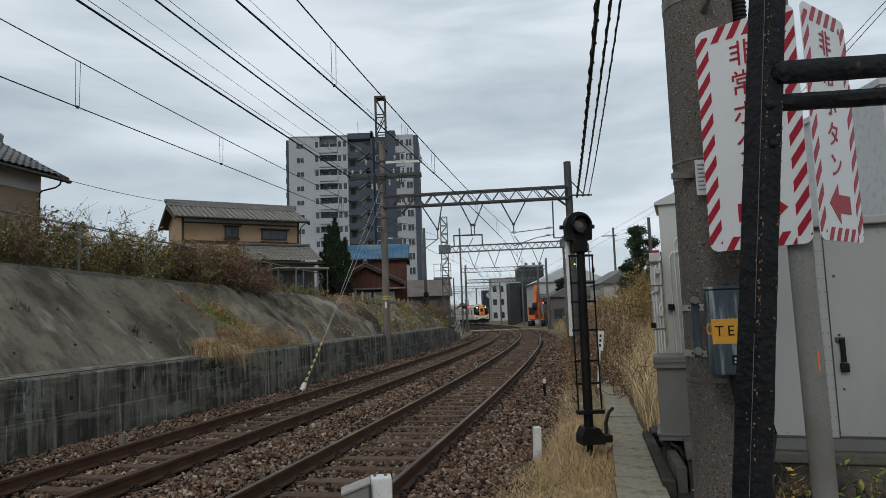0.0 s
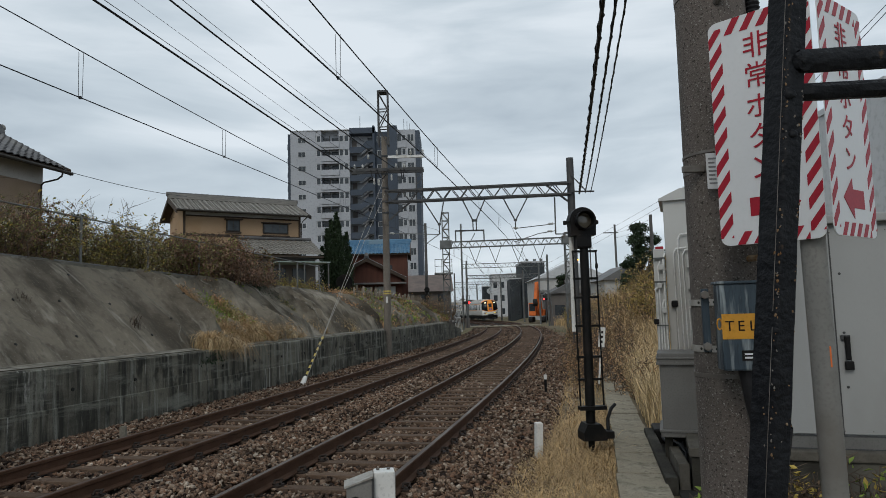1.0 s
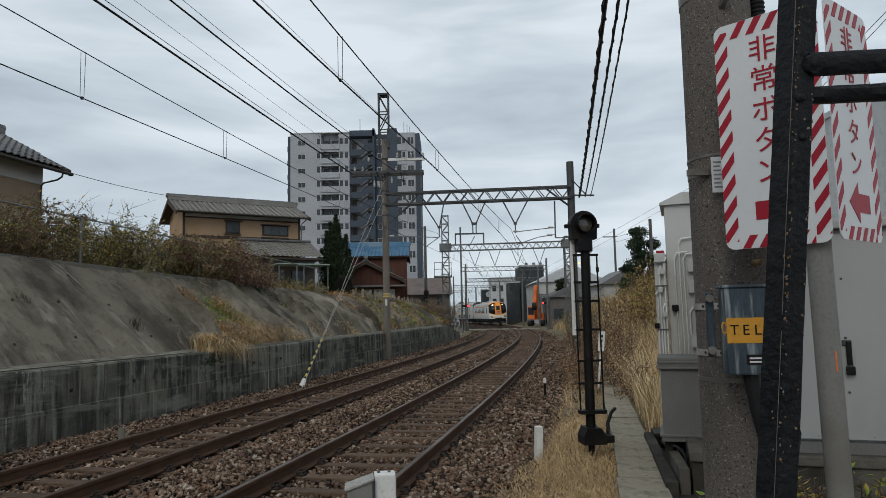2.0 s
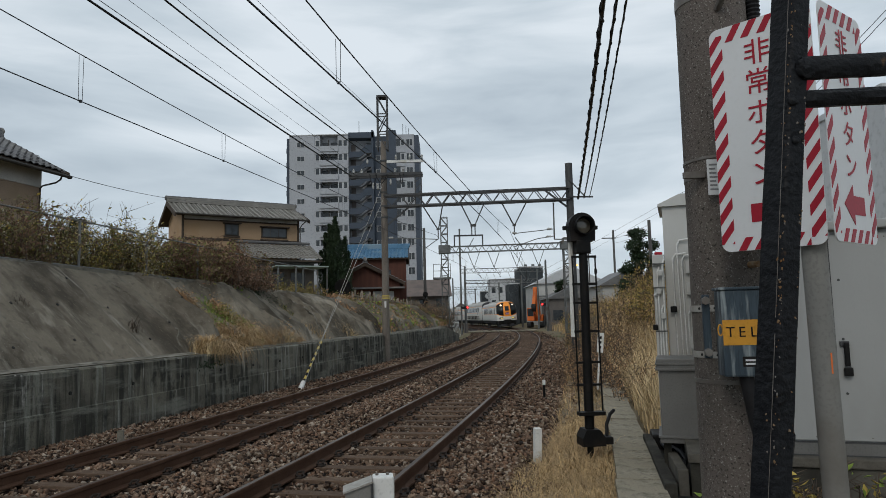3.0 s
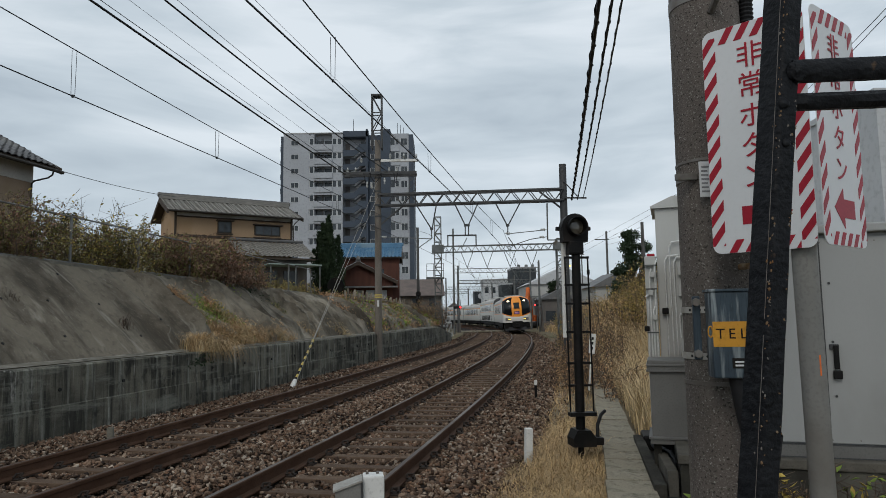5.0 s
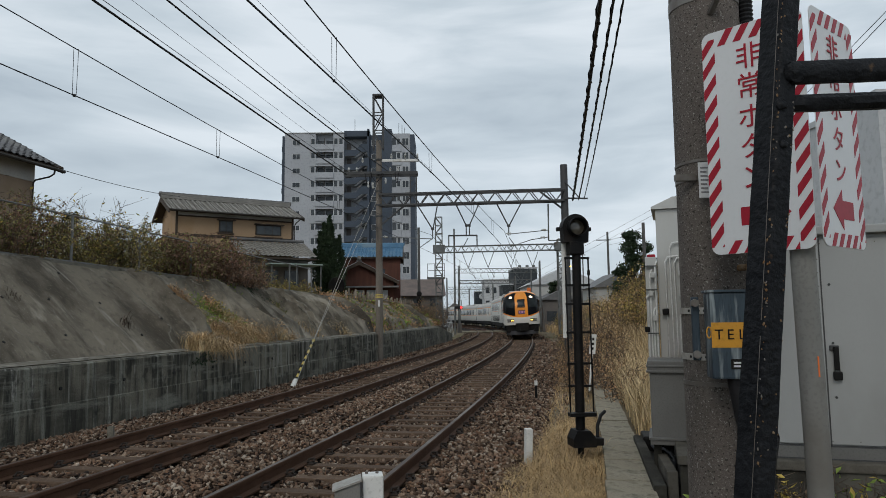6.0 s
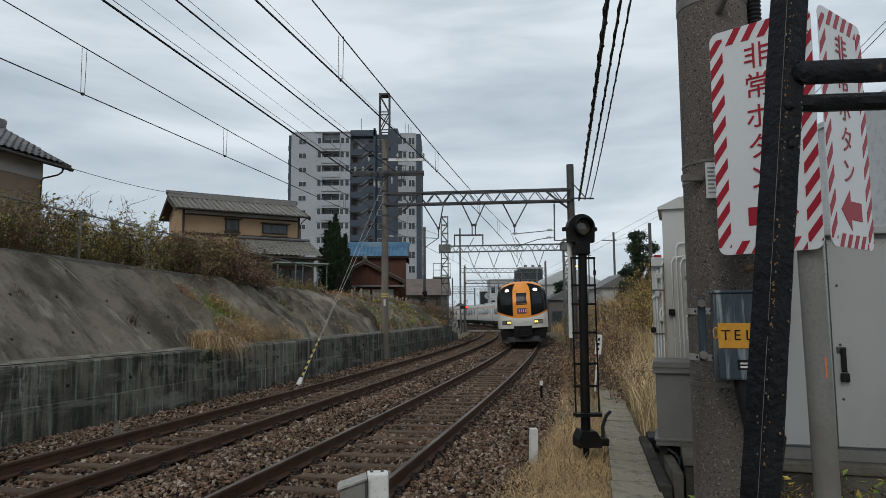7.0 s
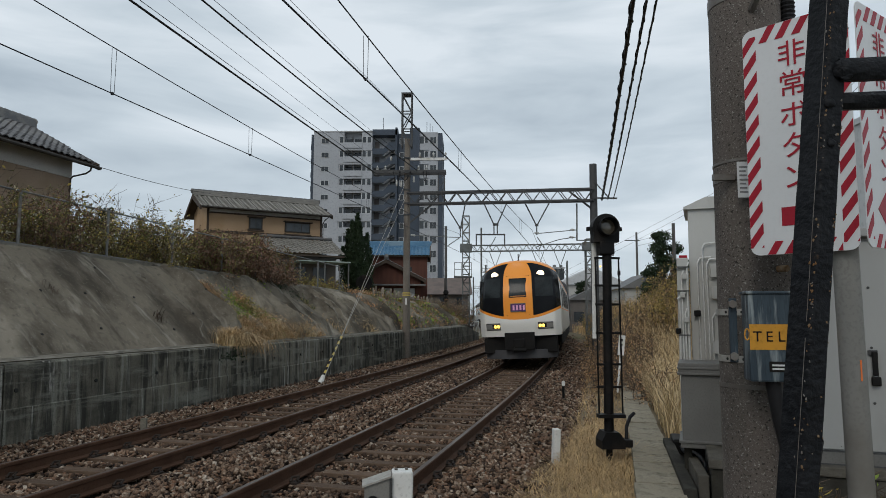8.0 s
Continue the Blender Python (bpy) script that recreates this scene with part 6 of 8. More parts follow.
def build_hut():
    """Relay hut with riveted steel doors on a dark plinth, and the cabinets beside it."""
    ang = math.atan2(-0.30, 0.95)
    m = Matrix.Translation((2.62, 6.58, 0)) @ Matrix.Rotation(ang, 4, "Z")
    h = thing("relay_hut", "grey riveted steel relay hut with padlocked doors on a dark plinth", "relay hut", m)
    W = 3.4
    part("body", box(0, W, 0.02, 2.2, 0.44, 2.42, bevel=0.01), M_HUT, h, "grey painted steel shell")
    part("plinth", box(-0.34, W + 0.2, -0.10, 2.3, -0.35, 0.24, bevel=0.02), M_PLINTH, h, "concrete plinth in a dark, shaded tone")
    part("plinth_ledge", box(-0.36, W + 0.22, -0.13, 2.3, 0.24, 0.33, bevel=0.015), M_LEDGE, h, "weathered grey concrete ledge, toned lighter as the lit top")
    for x in (0.917, 1.003, 2.087, 2.173):
        part("door_seam", box(x - 0.005, x + 0.005, -0.0165, 0.0, 0.46, 2.38), M_DARKSTEEL, h)
    for z in (0.452, 0.336):
        part("sill_gap", box(0.0, W, -0.0135, 0.0, z - 0.006, z + 0.006), M_DARKSTEEL, h)
    part("base_rail", box(0.0, W, -0.012, 2.15, 0.33, 0.45), M_BOXGREY, h)
    part("roof", box(-0.06, W + 0.06, -0.08, 2.3, 2.42, 2.50, bevel=0.015), M_HUT, h, "flat sheet roof")
    edges = (0.02, 0.93, 0.99, 2.1, 2.16, 3.38)
    for i in range(0, 6, 2):
        d = part("door", box(edges[i] + 0.004, edges[i + 1] - 0.004, -0.008, 0.018, 0.47, 2.38, bevel=0.004), M_HUT, h, "steel door leaf")
        for z in (0.9, 1.4, 1.95):
            part("hinge_rivet", tube((edges[i] + 0.08, -0.008, z), (edges[i] + 0.08, -0.016, z), 0.012, n=8), M_DARKSTEEL, d)
    for x in (0.96, 2.13):
        part("cover_strip", box(x - 0.035, x + 0.035, -0.014, -0.007, 0.46, 2.38), M_HUT, h, "riveted cover strip")
    rm = bmesh.new()
    for x in (0.94, 0.98, 2.11, 2.15):
        for z in steps(0.52, 2.32, 14):
            add_tube(rm, (x, -0.014, z), (x, -0.018, z), 0.006, n=6)
    for x in steps(0.1, 3.3, 14):
        for z in (0.50, 2.34):
            add_tube(rm, (x, -0.008, z), (x, -0.012, z), 0.006, n=6)
    tagged(part("rivets", rm, M_BAND, h), kind="stuff")
    for x in (1.085, 2.7):
        k = part("handle", box(x - 0.022, x + 0.022, -0.06, -0.02, 1.15, 1.37, bevel=0.012), M_BLACK, h, "black lever handle")
        part("handle_base", box(x - 0.05, x + 0.03, -0.03, -0.008, 1.33, 1.38, bevel=0.008), M_DARKSTEEL, k)
        part("padlock", box(x - 0.035, x + 0.04, -0.06, -0.025, 1.06, 1.14, bevel=0.01), M_BLACK, k, "black padlock")
        bm = cable([(x - 0.018, -0.04, 1.13), (x - 0.018, -0.04, 1.18), (x + 0.02, -0.04, 1.18), (x + 0.02, -0.04, 1.13)], 0.006, 6)
        part("shackle", bm, M_STEEL, k)
    for x in (0.30, 1.52):
        bm = prism([(0, 0.78), (0.1, 0.78), (0.1, 0.86), (0, 0.90)], 0.05)
        bmesh.ops.translate(bm, vec=(x, -0.055, 0), verts=bm.verts)
        part("vent_cowl", bm, M_WHITE, h, "small white vent cowl")
    # tall cabinet behind
    c = thing("equipment_cabinet", "tall pale grey steel cabinet with conduits up its side", "cabinet", pose(2.76, 8.62, 0, 0, 0, -19))
    part("cabinet_body", box(0.03, 1.3, 0, 1.0, 0.2, 3.05, bevel=0.012), M_CABINET, c)
    bm = prism([(-0.02, 3.05), (1.35, 3.05), (1.35, 3.20), (0.25, 3.20), (-0.02, 3.08)], 1.1)
    bmesh.ops.translate(bm, vec=(0, -0.05, 0), verts=bm.verts)
    part("cabinet_roof", bm, M_CABINET, c)
    for x, z1, z0 in ((0.13, 2.42, 1.1), (0.19, 2.6, 1.1), (0.24, 2.4, 1.1), (0.285, 1.72, 1.1)):
        bm = cable([(x, -0.04, z0), (x, -0.04, z1 - 0.06), (x + 0.03, -0.04, z1), (x + 0.16, -0.04, z1 + 0.01)], 0.012, 8)
        part("conduit", bm, M_WHITE, c, "pale conduit pipe", smooth=True)
    for x, z in ((0.10, 1.72),):
        part("conduit_elbow", box(x - 0.03, x + 0.05, -0.09, -0.02, z - 0.04, z + 0.04, bevel=0.015), M_BLACK, c)
    for z in (2.25, 1.98, 1.3):
        part("wall_box", box(0.28, 0.42, -0.07, 0.0, z - 0.08, z + 0.08, bevel=0.01), M_CABINET, c)
    c = thing("side_cabinet", "narrow pale cabinet with a red lamp on top", "cabinet", pose(2.60, 8.52, 0, 0, 0, -18))
    part("cabinet_body", box(0.0, 0.14, 0, 0.5, 0.2, 2.42, bevel=0.01), M_CABINET, c)
    part("lamp_cap", box(0.03, 0.13, 0.02, 0.08, 2.418, 2.455, bevel=0.012), M_RED, c, "small red cap")
    bm = cable([(0.02, -0.05, 1.1), (0.02, -0.05, 1.85), (0.0, -0.04, 1.9), (0.1, -0.04, 1.98)], 0.012, 8)
    part("conduit", bm, M_WHITE, c, smooth=True)
    for x, z0, z1 in ((0.055, 1.15, 2.2), (0.085, 1.15, 1.72), (0.12, 1.15, 2.3)):
        part("conduit", cable([(x, -0.045, z0), (x, -0.045, z1), (x + 0.02, -0.03, z1 + 0.05), (x + 0.02, 0.02, z1 + 0.06)], 0.010, 8), M_WHITE, c, "pale conduit pipe", smooth=True)
    for x, z, m in ((0.0, 1.50, M_BLACK), (0.10, 1.64, M_CABINET), (0.06, 1.95, M_CABINET), (0.09, 2.18, M_CABINET)):
        part("conduit_fitting", box(x - 0.03, x + 0.03, -0.085, -0.03, z - 0.035, z + 0.035, bevel=0.012), m, c)
    for z in (1.45, 2.0, 2.3):
        part("pipe_clip", box(0.0, 0.14, -0.06, -0.01, z - 0.008, z + 0.008), M_STEEL, c)
    # squat junction box
    b = thing("junction_box", "squat dark grey metal junction box with bolted lid", "junction box", pose(2.26, 7.40, 0, 0, 0, -18))
    part("box_body", box(0.0, 0.62, 0.0, 0.6, 0.33, 1.08, bevel=0.01), M_BOXGREY, b)
    part("box_lid", box(-0.025, 0.65, -0.03, 0.63, 1.05, 1.18, bevel=0.012), M_BOXGREY, b, "overhanging lid")
    for z in (1.055, 1.115, 0.335):
        part("box_rib", box(-0.035, 0.66, -0.042, 0.636, z, z + 0.022, bevel=0.004), M_BOXGREY, b)
    part("box_foot", box(-0.02, 0.64, -0.025, 0.62, 0.28, 0.36, bevel=0.008), M_BOXGREY, b)
    for z in (1.02, 0.42):
        part("box_latch", box(0.44, 0.50, -0.045, 0.0, z - 0.04, z + 0.04, bevel=0.01), M_BAND, b, "bolted latch")
    for x in (0.05, 0.55):
        part("box_leg", box(x - 0.04, x + 0.04, 0.1, 0.5, -0.3, 0.3), M_PLINTH, b)
    # dark valve pit beside the trough
    k = thing("cable_pit", "dark concrete cable pit with a black cover beside the trough", "cable pit", pose(2.62, 8.9, 0, 0, 0, -12))
    part("pit_wall", box(-0.12, 0.0, -2.4, 0.4, -0.3, 0.05, bevel=0.015), M_PLINTH, k)
    part("pit_cover", box(-0.02, 0.7, 0.0, 0.5, -0.1, 0.10, bevel=0.03), M_BLACK, k)
    part("pit_floor", box(0.0, 0.75, -3.4, 0.0, -0.3, -0.085), M_DARK, k)
    part("pit_kerb", box(0.02, 0.12, -2.3, -1.2, -0.1, 0.16, bevel=0.012), M_LEDGE, k, "broken concrete pit edge")
    for i in range(4):
        part("pit_cable", cable([(0.12 + 0.1 * i + 0.05 * math.sin(j * 1.3 + i), -2.2 + 0.26 * j, -0.03 + 0.05 * math.sin(j * 0.9 + i * 2)) for j in range(10)], 0.022, 6), M_RUBBER, k, "black cable in the pit", smooth=True)


def build_right_lines():
    """Bundled cables from the gantry post to a pole behind the camera, twisted round their bearers."""
    for (x0, z0, r, sag, x1, z1) in CABLES:
        a, b = Vector((x0, -4.0, z0)), Vector((x1, 28.0, z1))
        pts = sagging(a, b, sag, 60)
        bm = cable(pts, r, 6)
        if r > 0.014:
            n = 260
            hel = []
            for i in range(n + 1):
                k = i / n * 60
                j = min(59, int(k))
                p = pts[j].lerp(pts[j + 1], k - j)
                hel.append(p + Vector((math.cos(i * 0.9) * r * 1.2, 0, math.sin(i * 0.9) * r * 1.2)))
            add_path(bm, hel, r * 0.45, 4)
        tagged(obj("trackside_cable", bm, M_RUBBER), "thick black cable bundle slung along the line", "cable", group="trackside cables")
    # feeders on the left pole
    for x0, z0, x1, z1, r, sag in FEEDERS:
        bm = cable(sagging((x0, -4.0, z0), (x1, 28.6, z1), sag, 30), r, 6)
        tagged(obj("feeder_wire", bm, M_RUBBER), "black feeder wire running to the pole", "cable", group="feeder wires")


CABLES = [(-0.02, 6.5, 0.034, 0.42, 5.62, 6.5), (0.13, 6.5, 0.021, 0.42, 5.87, 6.52), (0.21, 6.5, 0.015, 0.42, 6.10, 6.54)]
FEEDERS = [(-10.6, 8.95, -4.0, 7.85, 0.026, 0.1), (-8.95, 8.95, -2.2, 7.97, 0.020, 0.35), (-11.0, 9.9, -4.35, 8.72, 0.005, 0.1), (-6.95, 8.1, -0.3, 7.95, 0.005, 0.1),
           (-10.4, 9.0, -3.75, 7.85, 0.008, 0.14), (-8.7, 9.0, -1.95, 7.97, 0.006, 0.38)]


build_signs()
build_concrete_pole()
build_black_post()
build_signal()
build_small_markers()
build_hut()
build_right_lines()


# ---- plants ----
def leaf_mat(name, a, b, rough=0.7, k=0.35):
    return mat(name, a, b, 1.2, 12, rough, bump=0, island=k, spec=0.3)


M_LEAF_OLIVE = leaf_mat("olive_leaf", (0.15, 0.155, 0.048), (0.22, 0.19, 0.07), k=0.5)
M_LEAF_BROWN = leaf_mat("brown_leaf", (0.20, 0.125, 0.07), (0.15, 0.10, 0.062))
M_LEAF_RED = leaf_mat("reddish_leaf", (0.19, 0.098, 0.068), (0.24, 0.14, 0.095))
M_LEAF_YELLOW = leaf_mat("yellowing_leaf", (0.50, 0.36, 0.08), (0.38, 0.30, 0.085))
M_LEAF_GREEN = leaf_mat("fresh_green_leaf", (0.17, 0.25, 0.04), (0.25, 0.32, 0.06))
M_LEAF_DARK = leaf_mat("dark_evergreen", (0.018, 0.034, 0.015), (0.028, 0.048, 0.02))
M_LEAF_PALE = leaf_mat("pale_seed_leaf", (0.50, 0.47, 0.36), (0.40, 0.37, 0.26))
M_RUSSET = leaf_mat("russet_weed", (0.48, 0.28, 0.15), (0.36, 0.21, 0.11), k=0.5)
M_STRAW = leaf_mat("straw", (0.52, 0.36, 0.18), (0.38, 0.26, 0.13), k=0.5)
M_STRAW_D = leaf_mat("dull_straw", (0.50, 0.33, 0.17), (0.38, 0.25, 0.13), k=0.45)
M_STRAW_P = leaf_mat("pale_straw", (0.62, 0.47, 0.27), (0.47, 0.35, 0.19), k=0.4)
M_TWIG = leaf_mat("twig", (0.075, 0.055, 0.04), (0.10, 0.075, 0.055))
M_TRUNK = mat("bark", (0.07, 0.055, 0.042), (0.05, 0.04, 0.032), 4, 40, 0.95, bump=0.8, stretch=(1, 1, 0.3))


def unit(rng, n):
    v = rng.normal(size=(n, 3))
    return v / np.linalg.norm(v, axis=1, keepdims=True)


def leaves(name, pts, size, material, parent, rng, droop=0.0, slim=0.45, label=""):
    """Small folded leaves, two triangles each side of the rib, at the points given."""
    n = len(pts)
    d = unit(rng, n)
    d[:, 2] -= droop
    d /= np.linalg.norm(d, axis=1, keepdims=True)
    side = np.cross(d, unit(rng, n))
    side /= np.linalg.norm(side, axis=1, keepdims=True) + 1e-9
    up = np.cross(d, side)
    L = size * rng.uniform(0.6, 1.35, (n, 1))
    base = pts
    v = np.stack([base, base + d * L * 0.5 + side * L * slim * 0.5 + up * L * 0.12, base + d * L, base + d * L * 0.5 - side * L * slim * 0.5 + up * L * 0.12], 1)
    f = np.array([(0, 1, 2), (0, 2, 3)])[None] + (np.arange(n) * 4)[:, None, None]
    ob = quick_mesh(name, v.reshape(-1, 3), f.reshape(-1, 3), material, parent)
    return tagged(ob, label) if label else ob


def blades(name, roots, heights, bend, width, material, rng, parent=None, lean=(0, 0), droop=0.0):
    """Grass blades of three joints, bending over to one side."""
    n = len(roots)
    a = rng.uniform(0, 6.283, n)
    dirv = np.stack([np.cos(a), np.sin(a), np.zeros(n)], 1) * bend * rng.uniform(0.3, 1.5, (n, 1)) + np.array([lean[0], lean[1], 0])
    h = heights[:, None]
    w = np.stack([-np.sin(a), np.cos(a), np.zeros(n)], 1) * width * rng.uniform(0.6, 1.4, (n, 1))
    up = np.array([0, 0, 1.0])
    p1 = roots + up * h * 0.5 + dirv * h * 0.22
    p2 = roots + up * h * (0.85 - 0.55 * droop) + dirv * h * 0.7
    p3 = roots + up * h * (0.92 - 1.5 * droop) + dirv * h * (1.25 - 0.2 * droop)
    v = np.stack([roots - w, roots + w, p1 - w * 0.8, p1 + w * 0.8, p2 - w * 0.5, p2 + w * 0.5, p3], 1)
    f = np.array([(0, 1, 3), (0, 3, 2), (2, 3, 5), (2, 5, 4), (4, 5, 6)])[None] + (np.arange(n) * 7)[:, None, None]
    return quick_mesh(name, v.reshape(-1, 3), f.reshape(-1, 3), material, parent)


def twigs(name, segs, material, parent, n=4):
    """Thin tapered sticks from (p, q, r) triples, as one branching part."""
    vs, fs = [], []
    for p, q, r in segs:
        p, q = Vector(p), Vector(q)
        rot = (q - p).to_track_quat("Z", "Y")
        b = len(vs)
        for c, rr in ((p, r), (q, r * 0.5)):
            for k in range(n):
                vs.append(c + rot @ Vector((rr * math.cos(6.283 * k / n), rr * math.sin(6.283 * k / n), 0)))
        for k in range(n):
            j = (k + 1) % n
            fs.append((b + k, b + j, b + n + j, b + n + k))
    return raw(name, vs, fs, material, parent)


def shrub(x, y, z, width, height, seed, mats, n=1500, label="", size=0.07, top_sparse=0.5, name="shrub", category="shrub", depth=None):
    """Many thin stems that fork, with leaves clustered along the twigs."""
    rnd = random.Random(seed)
    rng = np.random.default_rng(seed)
    s = thing(name, label, category, pose(x, y, z), group="shrubs along the fence" if name == "shrub" else "")
    segs, tips = [], []
    for i in range(int(16 + width * 10)):
        b = Vector((rnd.uniform(-1, 1) * width * 0.5, rnd.uniform(-1, 1) * (depth or width * 0.4), -0.05))
        h = height * rnd.uniform(0.45, 1.0)
        lean = Vector((rnd.gauss(0, 0.22), rnd.gauss(0, 0.2), 1)).normalized()
        p = b
        for j in range(4):
            q = p + lean * h / 4 + Vector((rnd.gauss(0, 0.05), rnd.gauss(0, 0.05), 0)) * height
            segs.append((p, q, 0.010 * (1 - j * 0.18)))
            for _ in range(3):
                t = p.lerp(q, rnd.random())
                e = t + Vector((rnd.gauss(0, 0.16), rnd.gauss(0, 0.16), rnd.uniform(0.0, 0.22))) * height * 0.8
                if j > 0 or rnd.random() < 0.5:
                    segs.append((t, e, 0.005))
                    w = 1.0 if j < 3 else top_sparse
                    tips.append((t, e, w))
            p = q
        tips.append((q - lean * h / 4, q, top_sparse))
    tagged(twigs("branchwork", segs, M_TWIG, s), kind="stuff")
    wts = np.array([t[2] for t in tips])
    for m, share in mats:
        k = int(n * share)
        idx = rng.choice(len(tips), k, p=wts / wts.sum())
        A = np.array([tuple(tips[i][0]) for i in idx])
        B = np.array([tuple(tips[i][1]) for i in idx])
        pts = A + (B - A) * rng.uniform(0.1, 1.05, (k, 1)) + rng.normal(0, 0.02 * height, (k, 3))
        pts[:, 2] = np.maximum(pts[:, 2], 0.02)
        tagged(leaves("foliage", pts, size, m, s, rng, droop=0.4), kind="stuff")
    return s


def build_left_shrubs():
    rnd = random.Random(21)
    mixes = [((M_LEAF_OLIVE, 0.5), (M_LEAF_BROWN, 0.2), (M_LEAF_YELLOW, 0.15), (M_LEAF_PALE, 0.15)), ((M_LEAF_BROWN, 0.45), (M_LEAF_RED, 0.2), (M_LEAF_OLIVE, 0.35)),
             ((M_LEAF_OLIVE, 0.5), (M_LEAF_YELLOW, 0.2), (M_LEAF_BROWN, 0.3)), ((M_LEAF_RED, 0.45), (M_LEAF_BROWN, 0.55))]
    spots = [(9.0, 0), (10.4, 0), (11.8, 1), (13.0, 0), (14.2, 2), (15.2, 0), (16.3, 0), (17.4, 1), (18.4, 1), (19.5, 3), (20.5, 1), (21.6, 1), (22.4, 3), (24.5, 2), (27.4, 2)]
    for i, (y, k) in enumerate(spots):
        p = at(y, -8.75 - rnd.uniform(0, 0.6))
        h = (1.4 if y < 14 else 1.6 if y < 22 else 0.7) * rnd.uniform(0.85, 1.15)
        lab = ["olive and brown autumn shrub behind the fence", "dense brown dead shrub behind the fence", "yellowing weedy shrub behind the fence", "reddish-brown shrub above the slope"][k]
        shrub(p.x, p.y, terrace(y) - 0.05, 1.9, h, 100 + i, mixes[k], 7000 if y < 22 else 2500, lab, 0.062 if y < 17 else 0.075, 0.6)
    for i, (y, o, h) in enumerate(((17.6, -8.2, 1.5), (18.6, -8.15, 1.45), (19.6, -8.15, 1.25), (20.7, -8.15, 0.8))):
        p = at(y, o)
        shrub(p.x, p.y, terrace(y) - 0.1, 1.7, h, 160 + i, mixes[(1, 3, 3, 3)[i]], (6000, 4500, 3000, 1600)[i], "dense reddish-brown shrub at the crest of the slope", 0.085, 0.6)
    for i, y in enumerate((10, 13.5, 17.5, 21)):
        p = at(y, -10.9)
        shrub(p.x, p.y, terrace(y) - 0.05, 2.6, 1.35 * rnd.uniform(0.8, 1.1), 140 + i, mixes[i % 4], 1800, "brown weedy shrub behind the fence", 0.085, 0.5)
    # leggy saplings with sparse leaves against the sky
    for i, (y, off, h) in enumerate(((13.2, -9.3, 2.0), (15.3, -9.4, 1.9), (16.0, -9.0, 2.2), (10.6, -9.2, 2.1), (8.9, -8.9, 2.5))):
        p = at(y, off)
        shrub(p.x, p.y, terrace(y) - 0.05, 0.7, h, 180 + i, ((M_LEAF_OLIVE, 0.6), (M_LEAF_YELLOW, 0.4)), 190, "leggy sapling with a few curled leaves", 0.10, 1.0, name="sapling", category="sapling")


def build_fence():
    f = thing("slope_fence", "galvanised tube fence with two rails along the slope crest", "fence")
    ys = stations(6.0, 27.0, 2.35)
    for y in ys:
        p = at(y, -8.05)
        z = terrace(y) - 0.05
        part("fence_post", tube((p.x, p.y, z - 0.1), (p.x, p.y, z + 1.12), 0.03, n=8), M_FENCE, f)
    for hgt in (1.10, 0.09):
        part("fence_rail", cable([at(y, -8.05, terrace(y) - 0.05 + hgt) for y in ys], 0.019, 8), M_FENCE, f)
    # white pickets further along
    g = thing("picket_fence", "weathered white picket fence above the slope", "fence")
    for i in range(56):
        y = 31.0 + i * 0.36
        p = at(y, -7.8 + 0.12 * math.sin(i * 0.2))
        z = min(terrace(y), slope_z(y, -7.8)) + 0.08
        k = part("picket", box(-0.04, 0.04, -0.012, 0.012, -0.35, 0.42 + 0.14 * math.sin(i * 2.1)), M_PICKET, g)
        k.matrix_basis = pose(p.x, p.y, z, 3 * math.sin(i * 1.7), 5 * math.sin(i * 2.9), -10)
    part("picket_rail", cable([at(y, -7.78, min(terrace(y), slope_z(y, -7.8)) + 0.3) for y in stations(31, 51, 1)], 0.025, 6), M_PICKET, g)


M_FENCE = mat("fence_zinc", (0.20, 0.205, 0.20), (0.15, 0.15, 0.145), 3, 50, 0.55, metal=0.4, bump=0.1, stain=(0.12, 0.085, 0.06), stain_scale=2)
M_PICKET = mat("picket_paint", (0.27, 0.235, 0.19), (0.16, 0.135, 0.11), 3, 40, 0.85, bump=0.3, rnd=0.3)


def scatter(rng, n, y0, y1, o0, o1, zfun, dens=None):
    """Ground points in a strip along the line."""
    y, o = rng.uniform(y0, y1, n), rng.uniform(o0, o1, n)
    if dens is not None:
        k = rng.random(n) < np.array([dens(a, b) for a, b in zip(y, o)])
        y, o = y[k], o[k]
    return np.array([tuple(at(float(a), float(b), zfun(float(a), float(b)))) for a, b in zip(y, o)])


def slope_z(y, o):
    k = (-5.9 - o) / 2.05
    return 1.03 + (terrace(y) - 1.03) * k


def clumpy(y, o, s=0.9, seed=0.0):
    return 0.5 + 0.9 * noise.noise(Vector((y * s, o * s, seed)))


